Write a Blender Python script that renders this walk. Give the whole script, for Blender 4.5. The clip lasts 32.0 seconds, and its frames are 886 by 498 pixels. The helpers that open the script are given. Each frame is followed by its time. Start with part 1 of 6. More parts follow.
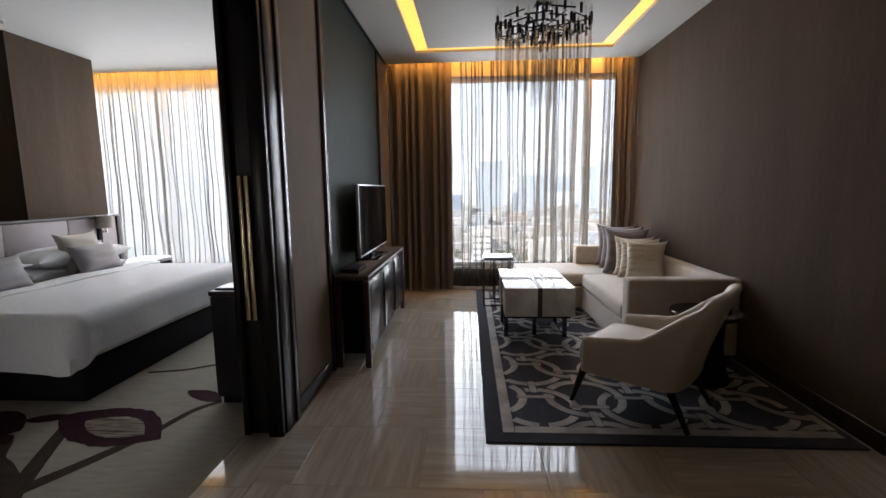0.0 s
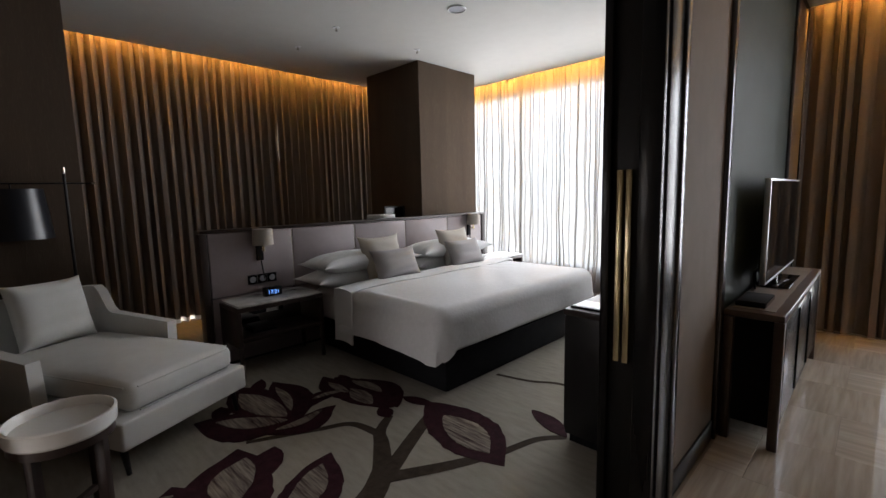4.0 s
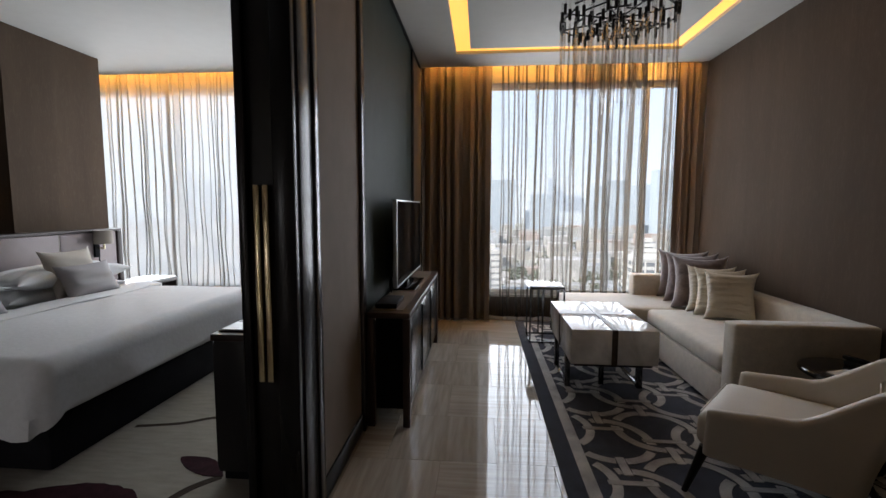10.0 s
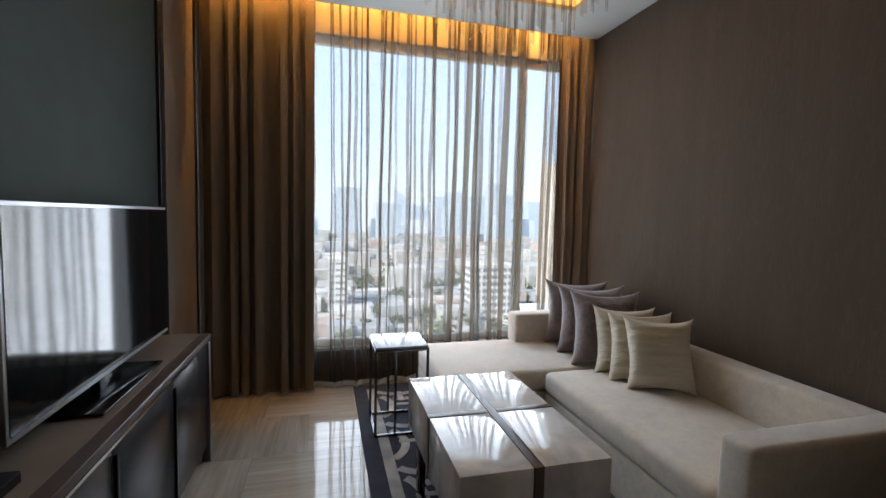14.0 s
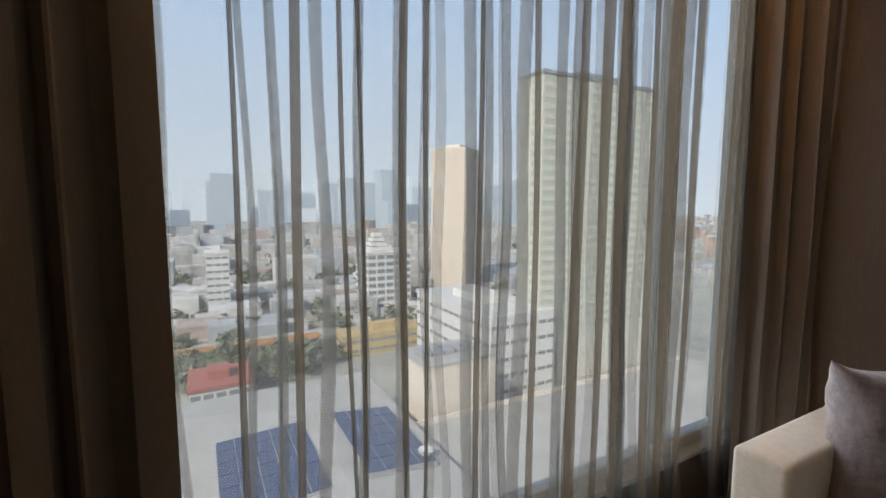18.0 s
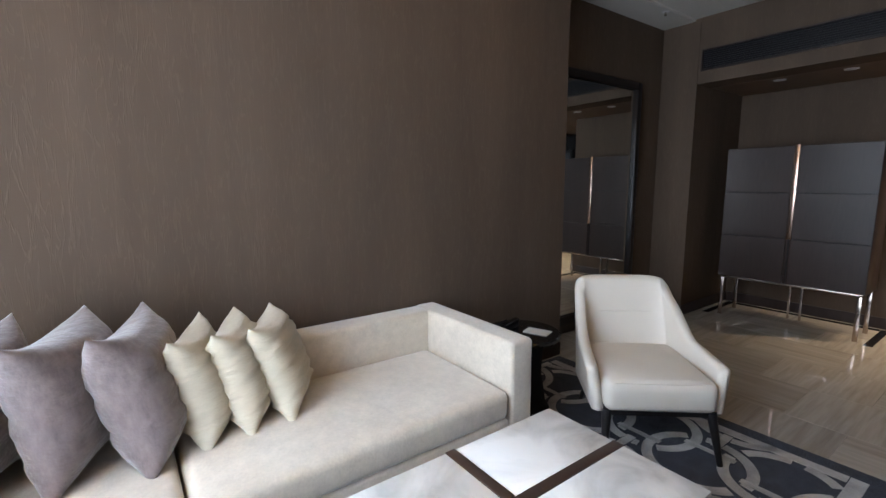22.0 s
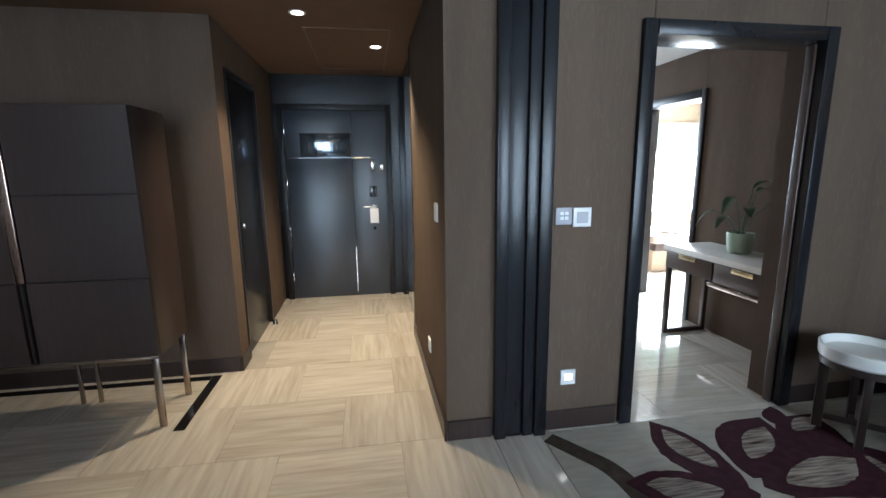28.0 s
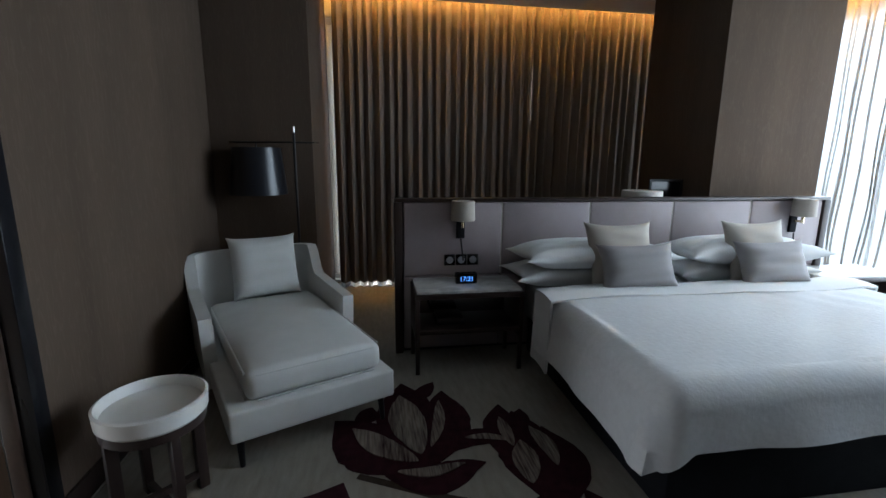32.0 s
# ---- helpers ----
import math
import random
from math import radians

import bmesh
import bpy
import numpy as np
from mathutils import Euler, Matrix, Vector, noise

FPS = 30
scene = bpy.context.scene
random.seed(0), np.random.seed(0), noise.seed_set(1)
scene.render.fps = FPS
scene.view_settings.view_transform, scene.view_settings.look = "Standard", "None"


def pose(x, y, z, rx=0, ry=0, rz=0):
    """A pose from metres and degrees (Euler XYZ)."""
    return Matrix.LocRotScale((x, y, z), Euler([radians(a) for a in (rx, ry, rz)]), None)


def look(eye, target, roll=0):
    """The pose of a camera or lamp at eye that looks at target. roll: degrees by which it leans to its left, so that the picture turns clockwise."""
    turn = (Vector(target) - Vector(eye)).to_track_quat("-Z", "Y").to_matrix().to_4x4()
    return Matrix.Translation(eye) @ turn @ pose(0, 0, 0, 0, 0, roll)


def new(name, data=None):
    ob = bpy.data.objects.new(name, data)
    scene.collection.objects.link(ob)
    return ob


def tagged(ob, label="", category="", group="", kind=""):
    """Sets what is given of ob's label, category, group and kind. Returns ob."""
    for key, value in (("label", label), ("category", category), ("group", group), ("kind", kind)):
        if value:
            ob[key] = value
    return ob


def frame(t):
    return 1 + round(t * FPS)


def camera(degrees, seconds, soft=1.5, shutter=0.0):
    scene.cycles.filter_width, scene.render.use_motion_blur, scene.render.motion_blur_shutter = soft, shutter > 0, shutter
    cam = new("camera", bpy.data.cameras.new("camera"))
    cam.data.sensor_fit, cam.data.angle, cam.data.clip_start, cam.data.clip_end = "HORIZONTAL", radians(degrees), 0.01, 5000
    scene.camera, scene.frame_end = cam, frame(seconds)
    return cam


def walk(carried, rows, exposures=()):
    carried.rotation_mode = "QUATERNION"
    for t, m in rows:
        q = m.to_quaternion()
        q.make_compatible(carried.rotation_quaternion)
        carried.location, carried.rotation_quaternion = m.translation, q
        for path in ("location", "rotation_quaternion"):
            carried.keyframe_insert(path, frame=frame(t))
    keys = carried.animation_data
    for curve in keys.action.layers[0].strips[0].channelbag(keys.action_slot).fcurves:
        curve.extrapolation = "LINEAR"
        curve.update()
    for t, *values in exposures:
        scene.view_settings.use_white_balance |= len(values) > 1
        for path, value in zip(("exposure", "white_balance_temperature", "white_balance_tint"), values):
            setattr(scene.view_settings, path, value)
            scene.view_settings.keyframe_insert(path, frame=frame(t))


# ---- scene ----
cam = camera(89.4, 32.0)
PATH = [
    (0, (0.142, -0.951, 1.377), (0.023, 1.029, 1.116), -0.8),
    (0.5, (0.073, -0.725, 1.394), (-0.118, 1.25, 1.143), -0.8),
    (1, (0.008, -0.515, 1.393), (-0.328, 1.442, 1.157), -0.9),
    (1.5, (-0.07, -0.398, 1.398), (-0.6, 1.516, 1.162), -1.3),
    (2, (-0.152, -0.398, 1.401), (-0.904, 1.439, 1.151), -1.6),
    (2.5, (-0.229, -0.406, 1.397), (-1.183, 1.334, 1.145), -1.9),
    (3, (-0.272, -0.408, 1.389), (-1.401, 1.223, 1.139), -1.9),
    (3.5, (-0.309, -0.401, 1.387), (-1.587, 1.117, 1.139), -1.7),
    (4, (-0.325, -0.401, 1.384), (-1.714, 1.018, 1.144), -1.3),
    (4.5, (-0.337, -0.412, 1.382), (-1.803, 0.929, 1.15), -0.6),
    (6.5, (-0.368, -0.432, 1.39), (-1.753, 0.988, 1.136), 0.5),
    (7, (-0.355, -0.438, 1.381), (-1.592, 1.116, 1.144), 0.2),
    (7.5, (-0.327, -0.446, 1.383), (-1.39, 1.233, 1.154), 0.0),
    (8, (-0.302, -0.441, 1.383), (-1.186, 1.339, 1.161), 0.0),
    (8.5, (-0.269, -0.444, 1.388), (-0.977, 1.414, 1.174), 0.2),
    (9, (-0.256, -0.421, 1.383), (-0.785, 1.497, 1.178), 0.4),
    (9.5, (-0.25, -0.41, 1.382), (-0.602, 1.548, 1.183), 0.3),
    (10, (-0.208, -0.301, 1.382), (-0.372, 1.684, 1.197), 0.2),
    (10.5, (-0.178, -0.181, 1.388), (-0.103, 1.81, 1.216), 0.1),
    (11, (-0.236, -0.139, 1.395), (0.051, 1.833, 1.225), -0.3),
    (11.5, (-0.291, -0.031, 1.387), (0.116, 1.92, 1.209), -0.2),
    (12, (-0.194, 0.221, 1.413), (0.234, 2.165, 1.22), 0.4),
    (12.5, (-0.126, 0.517, 1.397), (0.324, 2.456, 1.205), 1.1),
    (13, (-0.084, 0.838, 1.41), (0.391, 2.774, 1.247), 1.1),
    (13.5, (-0.005, 1.157, 1.4), (0.498, 3.088, 1.27), 1.5),
    (15.5, (-0.006, 2.369, 1.515), (0.532, 4.282, 1.286), 0.5),
    (16, (-0.058, 2.749, 1.495), (0.531, 4.645, 1.255), 1.6),
    (16.5, (0.025, 3.029, 1.441), (0.614, 4.931, 1.257), 0.0),
    (17, (0.036, 3.442, 1.446), (0.699, 5.317, 1.233), 0.4),
    (17.5, (-0.02, 3.80, 1.445), (0.763, 5.63, 1.252), 0.2),
    (18, (-0.03, 4.09, 1.437), (0.922, 5.839, 1.240), 0.1),
    (18.5, (0.07, 4.315, 1.428), (1.300, 5.878, 1.206), 0.0),
    (19, (0.224, 4.431, 1.405), (1.759, 5.682, 1.126), -0.1),
    (19.5, (0.213, 4.503, 1.415), (1.994, 5.357, 1.101), -0.1),
    (20, (0.125, 4.547, 1.405), (2.053, 4.953, 1.065), -0.8),
    (20.5, (0.124, 4.571, 1.378), (2.096, 4.572, 1.042), 0.6),
    (21, (0.072, 4.487, 1.356), (2.008, 4.078, 1.063), 0.7),
    (21.5, (-0.012, 4.292, 1.362), (1.821, 3.537, 1.097), -0.6),
    (22, (-0.048, 4.155, 1.406), (1.554, 2.992, 1.115), -0.3),
    (22.5, (-0.042, 4.006, 1.411), (1.267, 2.524, 1.111), -0.1),
    (23, (0.025, 3.848, 1.413), (1.074, 2.173, 1.103), -0.4),
    (23.5, (0.104, 3.647, 1.439), (0.883, 1.838, 1.091), -0.9),
    (24, (0.073, 3.371, 1.432), (0.715, 1.516, 1.052), -0.7),
    (24.5, (0.012, 3.091, 1.415), (0.55, 1.203, 1.032), -0.2),
    (26.5, (-0.183, 2.102, 1.414), (0.036, 0.146, 1.061), 0.8),
    (27, (-0.133, 1.895, 1.436), (-0.082, -0.075, 1.093), 0.5),
    (27.5, (-0.182, 1.709, 1.419), (-0.303, -0.258, 1.078), -0.1),
    (28, (-0.288, 1.508, 1.419), (-0.611, -0.432, 1.056), -0.6),
    (28.5, (-0.352, 1.368, 1.401), (-0.983, -0.494, 1.034), -1.0),
    (29, (-0.394, 1.166, 1.41), (-1.369, -0.547, 1.07), -1.6),
    (29.5, (-0.452, 1.026, 1.39), (-1.693, -0.507, 1.057), -1.5),
    (30, (-0.559, 0.918, 1.406), (-2.065, -0.349, 1.049), -1.3),
    (30.5, (-0.633, 0.739, 1.391), (-2.39, -0.142, 1.022), -1.1),
    (31, (-0.73, 0.704, 1.409), (-2.621, 0.206, 0.991), -0.6),
    (31.5, (-0.867, 0.643, 1.406), (-2.82, 0.554, 0.999), -0.1),
    (32, (-1.015, 0.611, 1.407), (-2.952, 0.918, 1.019), 0.5),
]
EXPOSURES = [(0, 1.3, 6650, 17), (1, 1.1, 6600, 12), (3, 1.2, 6600, 13), (4, 1.55, 6900, 17), (7, 1.45, 6400, 10), (8, 1.08, 6450, 11), (9, 0.95, 6600, 14), (11, 1.2, 6650, 16), (12, 1.4, 6750, 17), (13, 1.25, 6400, 13), (16, 0.85, 6250, 13), (17, 0.75, 6400, 12), (18, 0.35, 6600, 12), (19, 0.0, 6600, 13), (20, 0.85, 6900, 16), (21, 1.5, 6000, 8), (22, 2.2, 5900, 12), (23, 2.3, 5700, 11), (24, 2.4, 5600, 10), (27, 2.85, 5350, 6), (28, 2.45, 5450, 5), (29, 2.45, 5450, 6), (30, 2.6, 5400, 5), (31, 2.4, 5650, 4), (32, 1.7, 5750, 7)]
walk(cam, [(t, look(eye, target, roll)) for t, eye, target, roll in PATH], EXPOSURES)

# ---- world and large lights ----

SUN_EL, SUN_AZ = radians(38), radians(-125)   # azimuth from +y, clockwise
world = bpy.data.worlds.new("sky")
scene.world = world
world.use_nodes = True
wt = world.node_tree
sky = wt.nodes.new("ShaderNodeTexSky")
sky.sky_type = "NISHITA"
sky.sun_disc = False
sky.sun_elevation, sky.sun_rotation = SUN_EL, SUN_AZ
sky.dust_density, sky.air_density, sky.ozone_density = 0.6, 1.0, 1.5
wt.nodes["Background"].inputs["Strength"].default_value = 0.15
wt.links.new(sky.outputs[0], wt.nodes["Background"].inputs["Color"])
sun = new("sun", bpy.data.lights.new("sun", "SUN"))
sun.data.energy, sun.data.angle, sun.data.color = 4.0, radians(0.6), (1.0, 0.9, 0.76)
sun.matrix_world = look((math.sin(SUN_AZ) * math.cos(SUN_EL) * 90, math.cos(SUN_AZ) * math.cos(SUN_EL) * 90, math.sin(SUN_EL) * 90), (0, 0, 0))


def area_light(name, m, sx, sy, watts, color):
    ob = new(name, bpy.data.lights.new(name, "AREA"))
    ob.data.shape, ob.data.size, ob.data.size_y = "RECTANGLE", sx, sy
    ob.data.energy, ob.data.color = watts, color
    ob.data.spread = radians(150)
    ob.matrix_world = m
    return ob


# skylight at the two window walls
area_light("window_light", look((0.74, 5.295, 1.58), (0.74, 0, 1.58)), 2.8, 2.44, 50, (0.84, 0.93, 1.0))
# added fill on the room side of the living room voile
area_light("window_light", look((0.74, 5.03, 1.6), (0.74, 0, 1.4)), 1.9, 2.4, 2.5, (0.84, 0.93, 1.0))
area_light("window_light", look((-3.4, 5.295, 1.58), (-3.4, 0, 1.58)), 4.1, 2.44, 22, (0.84, 0.93, 1.0))
# added fill before the bedroom voile, brightens the bed and drapes
area_light("window_light", look((-3.3, 5.03, 1.6), (-3.3, 0, 1.4)), 3.8, 2.4, 39, (0.84, 0.93, 1.0))
area_light("bathroom_light", look((-5.4, -3.6, 1.4), (-3.2, -2.4, 0.6)), 1.5, 1.2, 220, (0.92, 0.96, 1.0))
# added fill lamp for the dressing room; no source is known at this end
area_light("dressing_fill_light", look((-2.2, -4.9, 1.5), (-2.6, -1.0, 1.0)), 1.3, 1.4, 16, (0.96, 0.98, 1.0))


# ---- materials ----
def nodes_of(name):
    m = bpy.data.materials.new(name)
    m.use_nodes = True
    nt = m.node_tree
    return m, nt, nt.nodes["Principled BSDF"]


def mat(name, color, rough=0.6, metal=0.0, var=0.12, scale=8.0, bump=0.0, bscale=60.0, stretch=(1, 1, 1), sheen=0.0, coat=0.0, spec=None, fine=None, bdist=0.004):
    """A surface with blotches at one scale and grain at a second, and fine relief."""
    m, nt, b = nodes_of(name)
    N, L = nt.nodes.new, nt.links.new
    tc = N("ShaderNodeTexCoord")
    mp = N("ShaderNodeMapping")
    mp.inputs["Scale"].default_value = stretch
    L(tc.outputs["Object"], mp.inputs["Vector"])
    n1, n2 = N("ShaderNodeTexNoise"), N("ShaderNodeTexNoise")
    n1.inputs["Scale"].default_value, n1.inputs["Detail"].default_value = scale, 5
    n2.inputs["Scale"].default_value, n2.inputs["Detail"].default_value = bscale, 3
    L(mp.outputs[0], n1.inputs["Vector"])
    L(mp.outputs[0], n2.inputs["Vector"])
    ad = N("ShaderNodeMath")
    ad.operation = "MULTIPLY_ADD"
    L(n2.outputs["Fac"], ad.inputs[0])
    ad.inputs[1].default_value = 0.5 if fine is None else fine
    L(n1.outputs["Fac"], ad.inputs[2])
    mr = N("ShaderNodeMapRange")
    mr.inputs[1].default_value, mr.inputs[2].default_value = 0.45, 1.05
    mr.inputs[3].default_value, mr.inputs[4].default_value = 1 - var, 1 + var
    L(ad.outputs[0], mr.inputs[0])
    mx = N("ShaderNodeMix")
    mx.data_type, mx.blend_type = "RGBA", "MULTIPLY"
    mx.inputs[0].default_value = 1.0
    mx.inputs[6].default_value = (*color, 1)
    L(mr.outputs[0], mx.inputs[7])
    L(mx.outputs[2], b.inputs["Base Color"])
    b.inputs["Roughness"].default_value, b.inputs["Metallic"].default_value = rough, metal
    b.inputs["Sheen Weight"].default_value, b.inputs["Coat Weight"].default_value = sheen, coat
    if spec is not None:
        b.inputs["Specular IOR Level"].default_value = spec
    if bump:
        bp = N("ShaderNodeBump")
        bp.inputs["Strength"].default_value, bp.inputs["Distance"].default_value = bump, bdist
        L(n2.outputs["Fac"], bp.inputs["Height"])
        L(bp.outputs[0], b.inputs["Normal"])
    return m


def velvet(name, color, amount, patch, hang, rumple=0.25):
    """Crushed velvet: the nap lies in patches brushed different ways."""
    m = mat(name, color, 0.72, var=0.10, scale=5, sheen=0.6, bump=rumple, bscale=90 if rumple < 0.3 else 24, stretch=(1, 1, 1 if rumple < 0.3 else 1.8), fine=0.6, spec=0.25, bdist=0.004 if rumple < 0.3 else 0.008)
    nt = m.node_tree
    N, L = nt.nodes.new, nt.links.new
    b = nt.nodes["Principled BSDF"]
    old = b.inputs["Base Color"].links[0].from_socket
    tc, n1, mr, mx = N("ShaderNodeTexCoord"), N("ShaderNodeTexNoise"), N("ShaderNodeMapRange"), N("ShaderNodeMix")
    n1.inputs["Scale"].default_value, n1.inputs["Detail"].default_value = patch, 8
    n1.inputs["Roughness"].default_value = 0.7
    mp = N("ShaderNodeMapping")
    mp.inputs["Scale"].default_value = (1, 1, hang)
    L(tc.outputs["Object"], mp.inputs["Vector"])
    L(mp.outputs[0], n1.inputs["Vector"])
    mr.inputs[1].default_value, mr.inputs[2].default_value = 0.32, 0.70
    mr.inputs[3].default_value, mr.inputs[4].default_value = 1 - amount * 0.6, 1 + amount * 0.4
    L(n1.outputs["Fac"], mr.inputs[0])
    mx.data_type, mx.blend_type = "RGBA", "MULTIPLY"
    mx.inputs[0].default_value = 1.0
    L(old, mx.inputs[6])
    L(mr.outputs[0], mx.inputs[7])
    L(mx.outputs[2], b.inputs["Base Color"])
    return m


def glow(name, color, strength):
    m, nt, b = nodes_of(name)
    b.inputs["Base Color"].default_value = (*color, 1)
    b.inputs["Emission Color"].default_value = (*color, 1)
    b.inputs["Emission Strength"].default_value = strength
    return m


def wallpaper(name, base, fibre):
    """Dark wallcovering crossed by fine upright fibres that catch the light."""
    m, nt, b = nodes_of(name)
    N, L = nt.nodes.new, nt.links.new
    tc, mp = N("ShaderNodeTexCoord"), N("ShaderNodeMapping")
    mp.inputs["Scale"].default_value = (1, 1, 0.12)
    L(tc.outputs["Object"], mp.inputs["Vector"])
    n1, n2, n3 = N("ShaderNodeTexNoise"), N("ShaderNodeTexNoise"), N("ShaderNodeTexNoise")
    for n, sc, de, di in ((n1, 40.0, 2, 0.7), (n2, 120.0, 3, 0.0), (n3, 3.5, 4, 0.6)):
        n.inputs["Scale"].default_value, n.inputs["Detail"].default_value, n.inputs["Distortion"].default_value = sc, de, di
    for n in (n1, n2, n3):
        L(mp.outputs[0], n.inputs["Vector"])
    sb, ab, mr, ml = N("ShaderNodeMath"), N("ShaderNodeMath"), N("ShaderNodeMapRange"), N("ShaderNodeMath")
    sb.operation, sb.inputs[1].default_value, ab.operation, ml.operation = "SUBTRACT", 0.5, "ABSOLUTE", "MULTIPLY"
    L(n1.outputs["Fac"], sb.inputs[0])
    L(sb.outputs[0], ab.inputs[0])
    mr.inputs[1].default_value, mr.inputs[2].default_value, mr.inputs[3].default_value, mr.inputs[4].default_value = 0.0, 0.035, 1.0, 0.0
    L(ab.outputs[0], mr.inputs[0])
    L(mr.outputs[0], ml.inputs[0])
    L(n2.outputs["Fac"], ml.inputs[1])
    mx, mv, vr = N("ShaderNodeMix"), N("ShaderNodeMix"), N("ShaderNodeMapRange")
    mx.data_type = mv.data_type = "RGBA"
    mv.blend_type, mv.inputs[0].default_value = "MULTIPLY", 1.0
    mx.inputs[6].default_value, mx.inputs[7].default_value = (*base, 1), (*fibre, 1)
    L(ml.outputs[0], mx.inputs[0])
    vr.inputs[1].default_value, vr.inputs[2].default_value, vr.inputs[3].default_value, vr.inputs[4].default_value = 0.3, 0.7, 0.90, 1.10
    L(n3.outputs["Fac"], vr.inputs[0])
    L(mx.outputs[2], mv.inputs[6])
    L(vr.outputs[0], mv.inputs[7])
    L(mv.outputs[2], b.inputs["Base Color"])
    rr = N("ShaderNodeMapRange")
    rr.inputs[3].default_value, rr.inputs[4].default_value = 0.85, 0.62
    L(ml.outputs[0], rr.inputs[0])
    L(rr.outputs[0], b.inputs["Roughness"])
    b.inputs["Specular IOR Level"].default_value = 0.08
    bp, ad = N("ShaderNodeBump"), N("ShaderNodeMath")
    ad.operation, ad.inputs[1].default_value = "MULTIPLY_ADD", 0.25
    L(n2.outputs["Fac"], ad.inputs[0])
    L(ml.outputs[0], ad.inputs[2])
    bp.inputs["Strength"].default_value, bp.inputs["Distance"].default_value = 0.36, 0.002
    L(ad.outputs[0], bp.inputs["Height"])
    L(bp.outputs[0], b.inputs["Normal"])
    return m


M_WALL = wallpaper("brown_wallpaper", (0.088, 0.063, 0.046), (0.108, 0.079, 0.058))
M_CEIL = mat("ceiling_paint", (0.50, 0.49, 0.46), 0.9, var=0.03)
M_BCEIL = mat("brown_ceiling", (0.13, 0.075, 0.042), 0.7, var=0.1)
M_DARK = mat("dark_stain", (0.010, 0.009, 0.010), 0.38, var=0.2, stretch=(1, 1, 0.1), bscale=40, spec=0.3)
M_LACQ = mat("dark_lacquer", (0.011, 0.011, 0.013), 0.25, var=0.2, stretch=(1, 1, 0.08), bscale=40, spec=0.32)
M_WOOD = mat("dark_wood", (0.032, 0.021, 0.018), 0.36, var=0.35, scale=3, stretch=(1, 1, 0.12), bscale=60, spec=0.3)
M_WOOD2 = mat("walnut_wood", (0.055, 0.034, 0.026), 0.36, var=0.35, scale=3, stretch=(0.15, 1, 1), bscale=60)
M_PANEL = mat("beige_panel", (0.20, 0.165, 0.135), 0.75, var=0.08, bump=0.25, bscale=260, spec=0.12)
M_GPANEL = mat("dark_green_panel", (0.028, 0.040, 0.035), 0.6, var=0.15, bump=0.25, bscale=260, spec=0.12)
M_STEEL = mat("polished_steel", (0.55, 0.52, 0.48), 0.18, metal=1.0, var=0.05)
M_BRONZE = mat("bronze_steel", (0.36, 0.30, 0.26), 0.22, metal=1.0, var=0.08)
M_GUN = mat("gunmetal", (0.11, 0.11, 0.12), 0.2, metal=1.0, var=0.06)
M_BRASS = mat("pale_brass", (0.78, 0.66, 0.42), 0.24, metal=1.0, var=0.05)
M_COPPER = mat("copper_strip", (0.62, 0.44, 0.36), 0.25, metal=1.0, var=0.06)
M_GROUT = mat("tile_bed", (0.24, 0.215, 0.185), 0.8, var=0.1)
M_CARPET = mat("bedroom_carpet", (0.29, 0.265, 0.225), 0.97, var=0.16, scale=30, bump=0.8, bscale=300, stretch=(0.25, 1, 1), spec=0.12)
M_BURG = mat("carpet_burgundy", (0.030, 0.008, 0.012), 0.97, var=0.4, scale=20, bump=0.8, bscale=300, spec=0.12)
M_STEM = mat("carpet_brown", (0.045, 0.032, 0.024), 0.97, var=0.4, scale=20, bump=0.8, bscale=300, spec=0.12)
M_DRAPE = mat("brown_drape", (0.172, 0.142, 0.120), 0.8, var=0.15, scale=4, bscale=200, bump=0.2, stretch=(1, 1, 0.2), spec=0.12)
M_LINING = mat("white_lining", (0.7, 0.69, 0.66), 0.85, var=0.05)
M_SOFA = velvet("cream_velvet", (0.53, 0.465, 0.38), 0.17, 20.0, 1.0)
M_CHAIR = mat("cream_leatherette", (0.60, 0.55, 0.48), 0.55, var=0.04, scale=5, bump=0.12, bscale=300)
M_GREYP = velvet("mauve_velvet", (0.158, 0.120, 0.116), 0.6, 26.0, 0.45, 0.7)
M_CREAMP = mat("cream_silk", (0.50, 0.44, 0.33), 0.48, var=0.12, scale=6, bump=0.9, bscale=24, stretch=(0.6, 0.6, 2.0), sheen=0.2, bdist=0.009)
M_WHITE = mat("white_linen", (0.64, 0.64, 0.64), 0.85, var=0.04, bump=0.15, bscale=40)
M_DUVET = mat("white_jacquard", (0.60, 0.60, 0.605), 0.8, var=0.05, scale=30, bump=0.4, bscale=42, bdist=0.006)
M_DOOR = mat("door_lacquer", (0.017, 0.024, 0.037), 0.38, var=0.2, stretch=(1, 1, 0.08), bscale=40, spec=0.9)
M_PLATE = mat("rippled_plate", (0.16, 0.19, 0.22), 0.10, metal=0.8, var=0.3, scale=14, bump=0.5, bscale=9, stretch=(1, 1, 0.35), bdist=0.01)
M_CHAISE = mat("white_upholstery", (0.60, 0.60, 0.58), 0.85, var=0.06, bump=0.15, bscale=200)
M_BEIGEP = mat("beige_cushion", (0.42, 0.38, 0.33), 0.85, var=0.06, bump=0.2, bscale=200)
M_GREYC = mat("grey_cushion", (0.26, 0.24, 0.24), 0.75, var=0.08, bump=0.2, bscale=150)
M_BLACK = mat("black_fabric", (0.010, 0.010, 0.012), 0.85, var=0.25, spec=0.12)
M_BLACKG = mat("black_gloss", (0.008, 0.008, 0.009), 0.12, var=0.2)
M_MIRROR = mat("mirror_glass", (0.80, 0.82, 0.80), 0.015, metal=1.0, var=0.0)
